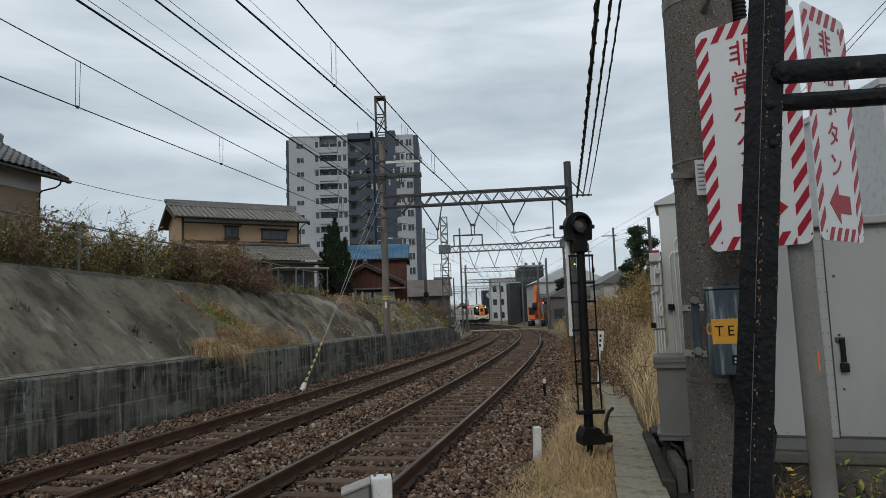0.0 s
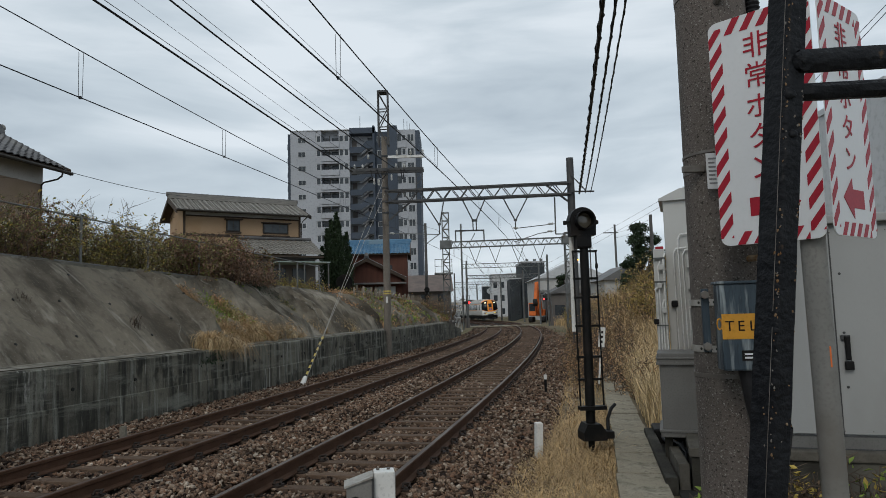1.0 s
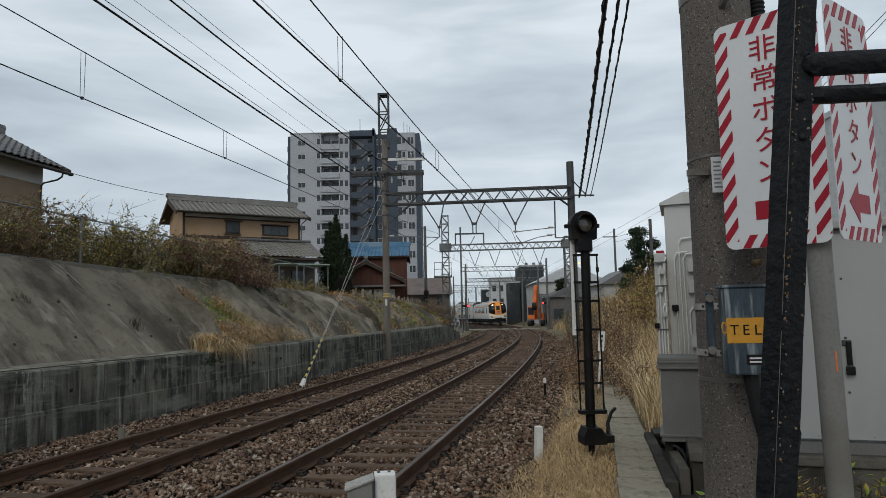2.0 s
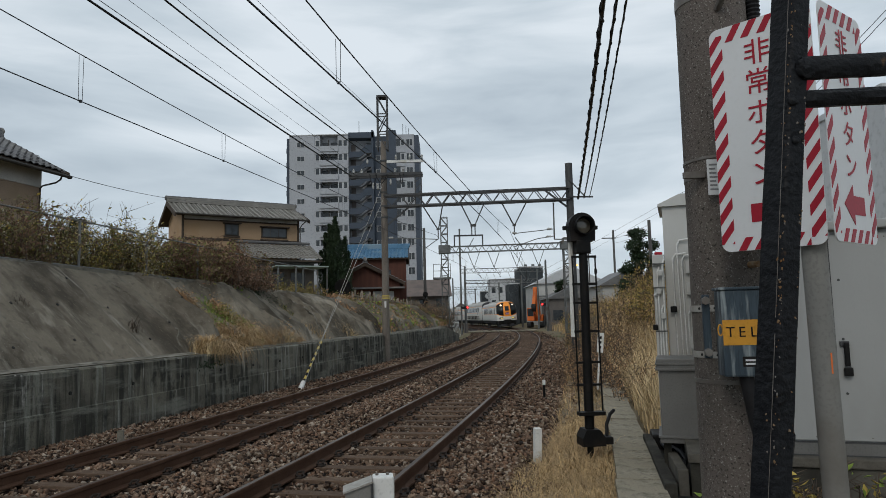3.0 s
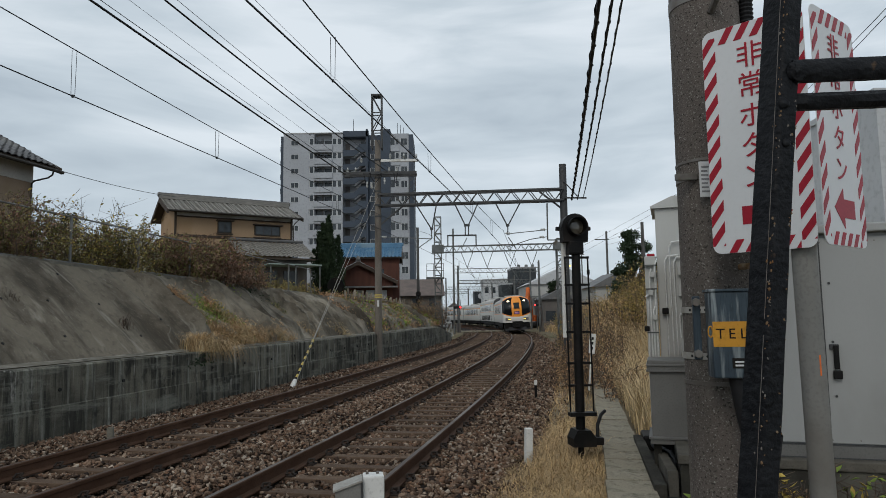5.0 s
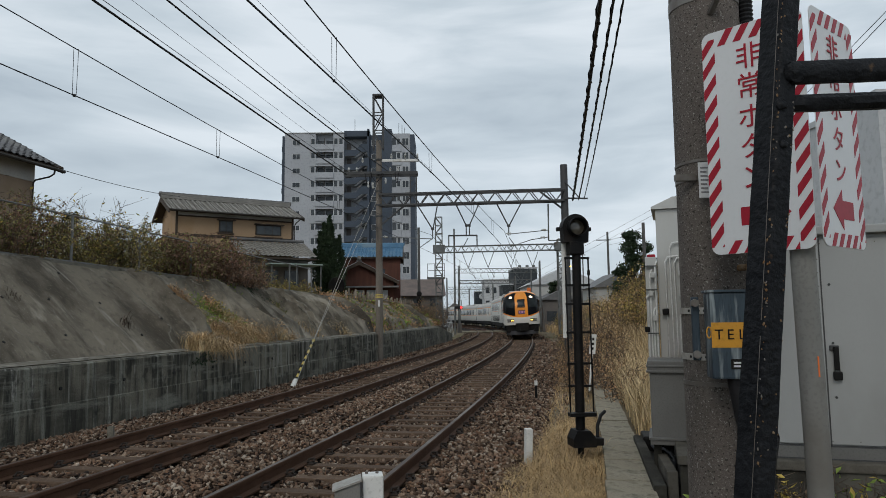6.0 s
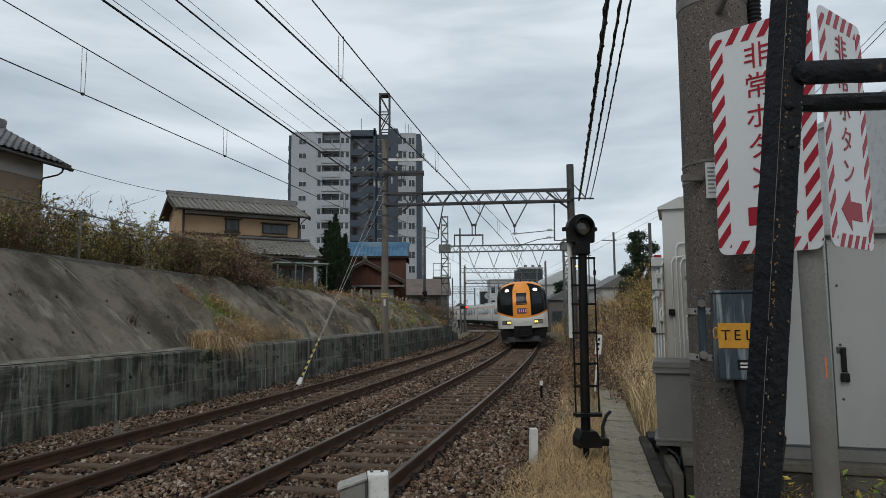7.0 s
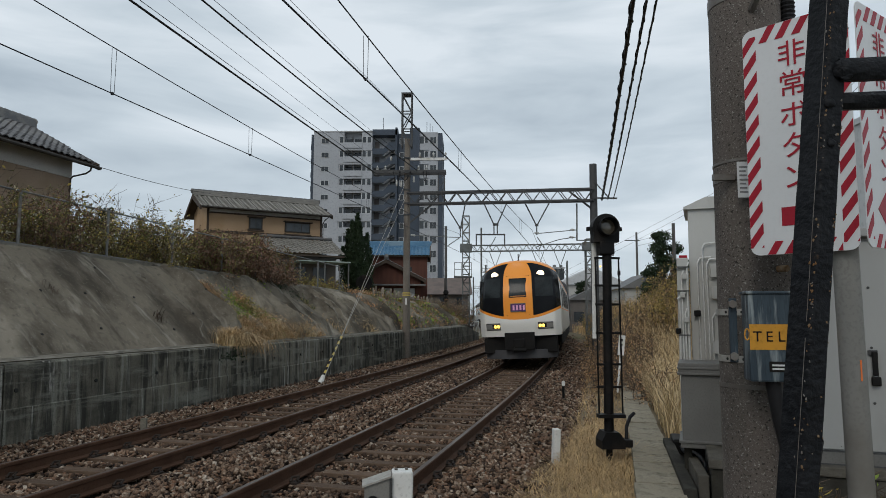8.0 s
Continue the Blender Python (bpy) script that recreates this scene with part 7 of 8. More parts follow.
def build_grass():
    rng = np.random.default_rng(12)
    # dead grass beside the near track
    pts = scatter(rng, 52000, 3.5, 13, 1.4, 3.02, lambda y, o: -0.22 if o < 2.2 else -0.16, lambda y, o: (0.35 + clumpy(y, o, 1.1)) * smooth(1.45 + 0.13 * max(0, y - 5.5), 1.95 + 0.12 * max(0, y - 5.5), o))
    ob = blades("dry_grass_strip", pts, rng.uniform(0.05, 0.20, len(pts)), 1.3, 0.003, M_STRAW, rng, None, (0, 0), 0.25)
    tagged(ob, "matted straw-coloured dead grass beside the track", "grass", kind="stuff")
    pts = scatter(rng, 7000, 8, 30, 2.2, 3.1, lambda y, o: -0.16, lambda y, o: clumpy(y, o, 0.8, 3))
    ob = blades("dry_grass_verge", pts, rng.uniform(0.05, 0.24, len(pts)), 1.1, 0.0045, M_STRAW, rng)
    tagged(ob, "dull dead grass along the ballast edge", "grass", kind="stuff")
    # tall straw on the bank
    pts = scatter(rng, 70000, 10.5, 34, 3.6, 9.5, bank, lambda y, o: 0.35 + 0.65 * clumpy(y, o, 0.5, 6))
    ob = blades("bank_grass", pts, rng.uniform(0.3, 0.85, len(pts)), 0.5, 0.006, M_STRAW_P, rng)
    tagged(ob, "tall pale straw grass covering the bank", "grass", kind="stuff")
    pts = scatter(rng, 16000, 22, 75, 3.4, 13, bank, lambda y, o: clumpy(y, o, 0.3, 9))
    ob = blades("bank_weeds", pts, rng.uniform(0.4, 1.2, len(pts)), 0.4, 0.014, M_STRAW, rng)
    tagged(ob, "dull brown weeds further along the bank", "grass", kind="stuff")
    # weeds on the left terrace and its far end
    pts = scatter(rng, 5000, 8, 40, -10.5, -8.15, lambda y, o: terrace(y) - 0.04, lambda y, o: clumpy(y, o, 0.8, 4))
    ob = blades("terrace_grass", pts, rng.uniform(0.08, 0.32, len(pts)), 0.9, 0.006, M_LEAF_OLIVE, rng)
    tagged(ob, "dead grass under the shrubs on the terrace", "grass", kind="stuff")
    pts = scatter(rng, 13000, 29, 56, -8.6, -5.9, lambda y, o: max(0.5, min(terrace(y), slope_z(y, o))) if y < 50 else terrace(y) * max(0.2, (-5.6 - o) / 2.4), lambda y, o: clumpy(y, o, 0.4, 2))
    ob = blades("slope_weeds", pts, rng.uniform(0.10, 0.32, len(pts)), 1.0, 0.013, M_RUSSET, rng)
    tagged(ob, "brown weeds over the far end of the slope", "grass", kind="stuff")
    pts = scatter(rng, 9000, 28, 52, -8.2, -6.1, slope_z, lambda y, o: clumpy(y, o, 0.5, 12) * 1.2 - 0.3)
    tagged(leaves("slope_creeper", pts + rng.normal(0, 0.08, pts.shape) + np.array([0, 0, 0.1]), 0.13, M_LEAF_OLIVE, None, rng), "olive creeper leaves on the slope", "creeper", kind="stuff")
    pts = scatter(rng, 9000, 30, 52, -8.2, -6.0, slope_z, lambda y, o: clumpy(y, o, 0.55, 31) * 1.4 - 0.45)
    tagged(leaves("slope_bramble", pts + rng.normal(0, 0.09, pts.shape) + np.array([0, 0, 0.14]), 0.14, M_LEAF_GREEN, None, rng), "green bramble leaves on the slope", "bramble", kind="stuff")
    pts = scatter(rng, 9000, 28, 52, -8.2, -6.0, slope_z, lambda y, o: clumpy(y, o, 0.6, 47) * 1.4 - 0.4)
    tagged(leaves("slope_litter", pts + rng.normal(0, 0.08, pts.shape) + np.array([0, 0, 0.12]), 0.12, M_RUSSET, None, rng), "withered russet leaves on the slope", "weeds", kind="stuff")


def tuft(y, off, z, n, h, spread, seed, material, label, lean=(0, 0), along=1.0, droop=0.0):
    rng = np.random.default_rng(seed)
    a = np.clip(rng.normal(0, 1, (n, 2)), -1.9, 1.9) * spread
    roots = np.array([tuple(at(y + b * along, off + c, z(y + b * along, off + c) if callable(z) else z)) for b, c in a])
    ob = blades("grass_tuft", roots, rng.uniform(0.35, 1.0, n) * h, 0.9, 0.0062, material, rng, None, lean, droop)
    tagged(ob, label, "grass tuft", group="tufts on the slope", kind="stuff")


def build_tufts():
    # from the wall crest, hanging over it
    tuft(14.3, -5.75, 1.0, 420, 0.62, 0.12, 31, M_STRAW, "pale dry grass tuft hanging over the wall", (0.25, -0.1), 1.5, 0.25)
    tuft(14.35, -5.62, 1.0, 420, 0.60, 0.14, 37, M_STRAW_P, "pale dry grass tuft hanging over the wall", (0.5, -0.1), 1.7, 0.75)
    tuft(14.6, -5.55, 0.97, 260, 0.62, 0.17, 38, M_STRAW_D, "dull dry grass tuft hanging over the wall", (0.6, 0.1), 2.0, 1.0)
    for i, (y, o, n, h, s) in enumerate(((15.6, -7.25, 260, 0.34, 0.10), (15.75, -7.0, 220, 0.30, 0.10), (15.95, -6.75, 160, 0.24, 0.10), (16.1, -6.3, 240, 0.30, 0.12), (16.5, -6.05, 420, 0.42, 0.14), (17.1, -6.1, 420, 0.46, 0.15),
                                         (17.7, -6.05, 380, 0.38, 0.15), (18.4, -6.15, 420, 0.46, 0.16), (19.1, -6.1, 360, 0.36, 0.16), (19.8, -6.05, 260, 0.30, 0.16), (17.0, -6.9, 150, 0.22, 0.12), (17.3, -6.6, 160, 0.26, 0.12),
                                         (18.9, -6.7, 130, 0.3, 0.14), (20.8, -7.0, 120, 0.30, 0.14), (12.8, -6.5, 40, 0.4, 0.07), (10.4, -7.0, 26, 0.30, 0.05), (22.0, -6.2, 240, 0.3, 0.2), (25.0, -6.1, 300, 0.32, 0.3))):
        tuft(y, o, slope_z, n, h, s, 40 + i, M_TWIG if i in (14, 15) else (M_STRAW_D, M_STRAW, M_STRAW_P)[i % 3], "dry straw grass tuft growing from the concrete slope", (0.3, -0.1), 1.3, 0.45)
    # curled brown leaves and seed heads among the tufts
    rng = np.random.default_rng(55)
    for y, o, n, mm, sp in ((16.3, -6.2, 420, M_STRAW_D, 0.2), (17.0, -6.15, 700, M_RUSSET, 0.24), (17.7, -6.15, 700, M_STRAW_D, 0.24), (18.5, -6.2, 700, M_RUSSET, 0.24), (19.3, -6.15, 420, M_STRAW_D, 0.22),
                            (15.7, -7.15, 260, M_RUSSET, 0.12), (17.4, -6.1, 260, M_LEAF_PALE, 0.35), (16.9, -7.0, 240, M_RUSSET, 0.12), (20.9, -7.1, 220, M_LEAF_DARK, 0.16), (20.5, -7.6, 300, M_LEAF_DARK, 0.16)):
        a = rng.normal(0, sp, (n, 2))
        pts = np.array([tuple(at(y + b * 1.4, min(o + c * 0.7, -5.6), slope_z(y + b, o + c * 0.7) + 0.03 + abs(rng.normal(0, 0.13)))) for b, c in a])
        tagged(leaves("weed_clump", pts, 0.06, mm, None, rng, droop=0.3), "low withered weed clump on the slope", "weed", group="weeds on the slope", kind="stuff")
    rng = np.random.default_rng(77)
    for y, o, n, mm in ((17.0, -6.7, 420, M_LEAF_OLIVE), (16.3, -6.6, 300, M_LEAF_GREEN), (16.6, -7.0, 200, M_LEAF_GREEN), (18.3, -8.0, 420, M_LEAF_GREEN), (17.6, -6.35, 380, M_LEAF_GREEN), (19.2, -6.3, 300, M_LEAF_BROWN), (18.6, -6.5, 420, M_LEAF_YELLOW), (29, -7.2, 500, M_LEAF_BROWN), (30, -6.6, 500, M_LEAF_YELLOW), (31, -7.4, 700, M_LEAF_OLIVE), (33, -6.6, 700, M_LEAF_GREEN), (34, -7.3, 700, M_LEAF_BROWN), (35, -6.6, 700, M_LEAF_OLIVE), (37, -7.2, 800, M_LEAF_GREEN), (39, -6.7, 800, M_LEAF_YELLOW), (41, -7.3, 800, M_LEAF_OLIVE), (44, -6.8, 800, M_LEAF_BROWN), (18.2, -6.6, 260, M_LEAF_OLIVE), (19.0, -7.6, 300, M_LEAF_GREEN), (21.5, -7.1, 380, M_LEAF_OLIVE), (17.4, -6.9, 160, M_LEAF_YELLOW), (26, -6.8, 420, M_LEAF_OLIVE), (13.9, -5.55, 90, M_LEAF_DARK), (13.8, -5.42, 90, M_LEAF_DARK)):
        a = rng.normal(0, 0.22 if y < 28 else 0.45, (n, 2))
        z0 = (lambda yy, oo: slope_z(yy, oo)) if o < -5.6 else (lambda yy, oo: 0.72)
        pts = np.array([tuple(at(y + b * 1.3, min(o + c * 0.8, -5.45) if o < -5.5 else o + abs(c) * 0.2, z0(y + b, o + c * 0.8) + abs(rng.normal(0, 0.09)))) for b, c in a])
        tagged(leaves("weed_clump", pts, 0.075, mm, None, rng), "low leafy weed clump on the slope", "weed", group="weeds on the slope", kind="stuff")
    # green and pale weeds by the hut
    for i, (x, y, z, w, h, k) in enumerate(((2.9, 5.9, -0.05, 0.5, 0.38, 0), (3.45, 5.55, -0.05, 0.6, 0.5, 1), (2.05, 5.6, -0.1, 0.3, 0.36, 2), (2.35, 5.9, -0.08, 0.35, 0.3, 2), (3.0, 5.0, -0.1, 0.5, 0.45, 1), (1.75, 4.6, -0.1, 0.2, 0.42, 1), (2.78, 4.35, -0.12, 0.5, 0.72, 1), (2.42, 4.5, -0.12, 0.3, 0.56, 1), (1.72, 3.9, -0.12, 0.22, 0.72, 1), (2.95, 4.7, -0.12, 0.45, 0.62, 1))):
        shrub(x, y, z, w, h, 300 + i, ((M_LEAF_GREEN, 0.7), (M_LEAF_YELLOW, 0.3)) if k else ((M_LEAF_YELLOW, 0.6), (M_LEAF_BROWN, 0.4)), 110, "small leafy weed at the foot of the hut", 0.075, 1.2, name="weed", category="weed")


def build_bank_shrubs():
    for i, (y, o, w, h) in enumerate(((47.5, -6.6, 1.6, 1.7), (50.0, -6.3, 1.4, 1.9), (44.5, -7.2, 1.8, 1.3), (52.5, -6.6, 1.6, 1.5))):
        p = at(y, o)
        shrub(p.x, p.y, max(0.3, min(terrace(y), slope_z(y, o))) - 0.1, w, h, 470 + i, ((M_LEAF_BROWN, 0.5), (M_RUSSET, 0.3), (M_LEAF_OLIVE, 0.2)), 900, "bare brown weeds at the end of the wall", 0.08, 0.8)
    rnd = random.Random(5)
    for i, (y, o, w, h, k) in enumerate(((17.5, 2.75, 0.9, 0.9, 0), (19.5, 2.7, 1.0, 1.0, 0), (22.0, 2.75, 1.1, 1.2, 0), (25.0, 2.8, 1.2, 1.3, 0), (28.5, 3.2, 1.2, 1.3, 0), (33, 2.9, 1.4, 1.2, 0), (38, 3.0, 1.6, 1.2, 2), (14.5, 3.9, 1.2, 1.0, 0), (16.5, 3.0, 1.0, 1.2, 0), (18.5, 3.6, 1.5, 1.6, 0), (21, 3.4, 1.8, 1.7, 0), (24, 4.0, 2.0, 1.9, 0), (24, 5.6, 2.0, 1.8, 1), (27, 6.4, 2.2, 1.7, 1), (29, 4.6, 2.0, 1.8, 0),
                                          (32, 3.6, 2.0, 1.6, 0), (31, 7.6, 2.6, 1.6, 1), (36, 5.0, 2.5, 1.8, 1), (40, 4.0, 2.4, 1.7, 0), (36, 8.5, 3.0, 1.5, 1), (46, 4.6, 2.6, 1.6, 0), (52, 4.2, 2.6, 1.6, 2), (60, 4.4, 2.8, 1.5, 2), (21.5, 5.1, 1.3, 1.5, 1), (23.5, 5.0, 1.5, 1.6, 1), (26, 5.3, 1.8, 1.6, 1))):
        p = at(y, o)
        mix = [((M_RUSSET, 0.35), (M_STRAW_D, 0.3), (M_LEAF_BROWN, 0.35)), ((M_LEAF_YELLOW, 0.55), (M_RUSSET, 0.25), (M_LEAF_OLIVE, 0.2)), ((M_LEAF_OLIVE, 0.5), (M_LEAF_YELLOW, 0.5))][k]
        lab = ["dry brown thicket on the bank", "yellow goldenrod thicket on the bank", "olive thicket beside the crossing"][k]
        shrub(p.x, p.y, bank(y, o) - 0.05, w, h, 400 + i, mix, 1300 if k == 0 else 2000, lab, 0.06 if k else 0.05, 0.8)


def tree(name, label, x, y, z, height, spread, seed, material, trunk_h, n=9000, size=0.16, category="tree"):
    rnd = random.Random(seed)
    rng = np.random.default_rng(seed)
    t = thing(name, label, category, pose(x, y, z))
    bm = tube((0, 0, -0.2), (0.05, 0, trunk_h), 0.14, 0.10, 10)
    clumps = []
    for i in range(26):
        a = rnd.uniform(0, 6.28)
        zz = rnd.uniform(trunk_h * 0.8, height)
        r = spread * rnd.uniform(0.15, 1.0) * (1 - 0.55 * (zz - trunk_h) / (height - trunk_h + 0.01))
        c = Vector((r * math.cos(a), r * math.sin(a), zz))
        add_tube(bm, (0.05, 0, min(trunk_h, zz * 0.7)), c, 0.045, 0.015, 6)
        clumps.append((c, rnd.uniform(0.3, 0.62) * spread * 0.6))
    part("trunk", bm, M_TRUNK, t, "dark trunk and limbs")
    pts = np.concatenate([np.array(tuple(c)) + unit(rng, n // 26) * rng.uniform(0.2, 1.0, (n // 26, 1)) ** 0.5 * r * np.array([1, 1, 0.75]) for c, r in clumps])
    leaves("crown", pts, size, material, t, rng, label="uneven leafy crown")
    return t


def build_trees():
    tree("evergreen_tree", "dark round-leaved evergreen tree on the bank", 13.3, 46, 1.6, 5.6, 1.9, 9, M_LEAF_DARK, 1.5, 13000, 0.18)
    tree("evergreen_tree", "low dark evergreen bush beside the tree", 14.5, 45, 1.6, 3.9, 1.7, 10, M_LEAF_DARK, 0.8, 7000, 0.18)
    tree("evergreen_tree", "dark garden evergreen behind the plaster house", -14.9, 26.5, 2.6, 3.2, 0.9, 11, M_LEAF_DARK, 1.0, 3500, 0.12)
    tree("evergreen_tree", "small evergreen beside the warehouse", 15.3, 90, 0.2, 6.4, 1.4, 13, M_LEAF_DARK, 3.8, 3000, 0.22)
    # columnar cypress of several spires
    rng = np.random.default_rng(6)
    t = thing("cypress_tree", "dark green columnar cypress with several spires", "tree", pose(-6.9, 42, 2.4))
    part("trunk", tube((0, 0, -0.2), (0, 0, 2.2), 0.11, 0.06, 8), M_TRUNK, t)
    pts = []
    for x, y, h, r, n in ((0, 0, 5.5, 0.60, 4200), (-0.42, 0.1, 4.5, 0.48, 2600), (0.45, -0.1, 4.2, 0.50, 2600), (0.12, -0.3, 4.9, 0.46, 2400), (-0.2, -0.25, 5.0, 0.42, 2400), (0.62, 0.1, 3.3, 0.42, 1500), (-0.68, 0, 3.4, 0.38, 1500)):
        z = rng.random(n) ** 0.9
        a = rng.uniform(0, 6.283, n)
        lump = 1 + 0.25 * np.sin(a * 3 + z * 14 + x * 9) + 0.18 * np.sin(a * 5 - z * 23)
        rad = r * (1 - z ** 2.2) ** 0.9 * (0.55 + 0.45 * np.clip(z * 5, 0, 1)) * lump * rng.uniform(0.5, 1.08, n)
        lean = 0.10 * h * z ** 2 * (1 if x >= 0 else -1)
        pts.append(np.stack([x + lean * abs(x) + rad * np.cos(a), y + rad * np.sin(a), 0.15 + z * h], 1))
    pts = np.concatenate(pts)
    d = leaves("crown", pts, 0.17, M_LEAF_DARK, t, rng, droop=-1.2, slim=0.3, label="dense dark scale foliage")


build_fence()
build_left_shrubs()
build_tufts()
build_bank_shrubs()
build_trees()
build_grass()


# ---- small things along the line ----
def build_guy():
    g = thing("guy_wire", "guy wire with a yellow and black striped sleeve and white foot", "guy wire")
    a, b = Vector((-4.03, 18.4, -0.14)), Vector((-2.62, 28.8, 6.9))
    part("stay", cable([a, b], 0.008, 5), M_STRAP, g)
    part("stay", cable([a + Vector((0.05, 0, 0)), b + Vector((0, 0, 0.7))], 0.008, 5), M_STRAP, g)
    d = (b - a).normalized()
    for i in range(14):
        part("sleeve_ring", tube(a + d * (0.25 + i * 0.135), a + d * (0.385 + i * 0.135), 0.036, n=10), M_YELLOW if i % 2 else M_BLACK, g)
    part("foot", tube(a - d * 0.1, a + d * 0.28, 0.075, 0.06, 10), M_WHITE, g, "white plastic foot")


M_FARPOLE = mat("far_pole_concrete", (0.13, 0.127, 0.122), (0.09, 0.088, 0.085), 1.2, 30, 0.9, bump=0.2)


def build_poles():
    for x, y, h, w, arms in ((13.9, 45.5, 8.1, 0.13, 0), (17.6, 70, 10.5, 0.13, 1), (16.0, 75, 9.4, 0.08, 1), (12.9, 86.5, 8.9, 0.13, 0), (21.6, 46, 13.4, 0.09, 2), (-1.7, 55, 9.2, 0.14, 0)):
        p = thing("power_pole", "slim grey power pole in the distance", "power pole", pose(x, y, -0.2), group="far power poles")
        part("shaft", tube((0, 0, 0), (0, 0, h), w, w * 0.8, 10), M_FARPOLE, p, smooth=True)
        for i in range(arms):
            part("cross_arm", box(-1.2, 0.3, -0.05, 0.05, h - 0.9 - i * 0.8, h - 0.8 - i * 0.8), M_STEEL, p)
    for a, b in (((13.9, 45.5, 7.6), (17.6, 70, 9.4)), ((13.9, 45.5, 7.2), (17.6, 70, 8.9)), ((21.6, 46, 12.6), (12, 95, 7)), ((21.6, 46, 12.2), (13, 95, 6.6)), ((-13.2, 22.9, 6.95), (-14.4, 37, 8.5)),
                 ((21.6, 46, 12.9), (9, 5, 9.5)), ((21.6, 46, 12.3), (8.5, 5, 9.0))):
        bm = cable(sagging(a, b, 0.12, 12), 0.012, 5)
        tagged(obj("drop_wire", bm, M_WIRE), "thin dark service wire between houses", "cable", group="service wires")
    # back of a round traffic mirror above the slope
    m = thing("round_mirror", "black back of a round traffic mirror on a pole", "mirror", pose(-5.69, 37.0, 2.15, 0, 0, 10))
    part("mirror_pole", tube((0, 0.1, 0), (0, 0.1, 1.5), 0.05, n=10), M_STEEL, m)
    k = part("mirror_shell", lathe([(0.05, 0.0), (0.28, 0.05), (0.42, 0.16), (0.45, 0.2), (0.43, 0.22)], 24), M_BLACK, m, smooth=True)
    k.matrix_basis = pose(0, 0, 1.35, 104)
    # low railway signal beyond the wall
    s = thing("dwarf_signal", "black round-headed signal facing away at the wall end", "railway signal", pose(-1.55, 50.5, 1.0))
    part("stem", tube((0, 0, -1.2), (0, 0, 2.4), 0.06, n=8), M_BLACK, s)
    for z in (2.0, 2.5):
        k = part("lamp_case", lathe([(0.05, 0), (0.2, 0.05), (0.2, 0.2), (0.15, 0.25)], 18), M_BLACK, s)
        k.matrix_basis = pose(0, 0, z - 0.1, 90)


build_guy()
build_poles()


# ---- the train ----
M_TWHITE = mat("train_white", (0.80, 0.78, 0.73), (0.76, 0.74, 0.69), 0.8, 40, 0.35, bump=0.02, spec=0.4, c=(0.66, 0.66, 0.64))
M_TORANGE = mat("train_orange", (0.90, 0.32, 0.035), (0.88, 0.30, 0.03), 0.8, 40, 0.35, bump=0.02, spec=0.4, c=(0.84, 0.28, 0.03))
M_TBLACK = mat("train_window_band", (0.012, 0.013, 0.015), (0.009, 0.010, 0.012), 1.0, 40, 0.2, bump=0, spec=0.1)
M_TGLASS = mat("train_glass", (0.014, 0.017, 0.018), (0.03, 0.036, 0.038), 1.3, 20, 0.15, bump=0, spec=0.18)
M_TGREY = mat("train_grey", (0.085, 0.085, 0.09), (0.06, 0.06, 0.065), 2, 40, 0.6, bump=0.1)
M_TUNDER = mat("underframe", (0.007, 0.007, 0.007), (0.013, 0.012, 0.011), 3, 50, 0.8, bump=0.3)
M_TROOF = mat("train_roof", (0.50, 0.49, 0.47), (0.40, 0.39, 0.37), 1.5, 40, 0.7, bump=0.1)
M_LAMP = glow("headlamp_light", (1.0, 0.80, 0.52), 3.0)
M_FOG = glow("lower_lamp_light", (1.0, 0.62, 0.10), 2.2)
M_TSILVER = mat("lamp_silver", (0.42, 0.42, 0.41), (0.34, 0.34, 0.33), 3, 40, 0.3, metal=0.5, bump=0)
M_SIGNBLUE = mat("sign_purple", (0.10, 0.04, 0.14), (0.12, 0.05, 0.17), 3, 30, 0.3, bump=0)
M_SIGNTXT = glow("sign_lettering", (0.55, 0.28, 0.42), 0.25)
LEN, HALF, FLOOR = 20.5, 1.40, 1.0


def nose(u, z):
    """How far the face lies behind the tip: u across (-1 to 1), z height."""
    return 0.42 * abs(u) ** 2.6 + 0.55 * smooth(2.0, 3.7, z) ** 1.6 + 0.10 * (1 - smooth(0.9, 1.5, z)) + 0.35 * max(0, abs(u) - 0.86) / 0.14


def half_width(z):
    """Half the body's width at the height z: upright sides that lean in towards the roof."""
    if z < 2.2:
        return HALF
    if z < 3.0:
        return HALF - 0.055 * ((z - 2.2) / 0.8) ** 1.5
    return (HALF - 0.055) * math.sqrt(max(0.02, 1 - ((z - 3.0) / 0.66) ** 2))


def face_patch(zs, left, right, n, push=0.0):
    """A piece of the curved face between two side lines; the tip lies at y = 0 and the car behind it at positive y."""
    rows = []
    for z in zs:
        a, b = left(z), right(z)
        rows.append([((a + (b - a) * i / n) * half_width(z), nose(a + (b - a) * i / n, z) - push, z) for i in range(n + 1)])
    return sheet(rows)


def lin(z, z0, v0, z1, v1):
    return v0 + (v1 - v0) * (z - z0) / (z1 - z0)



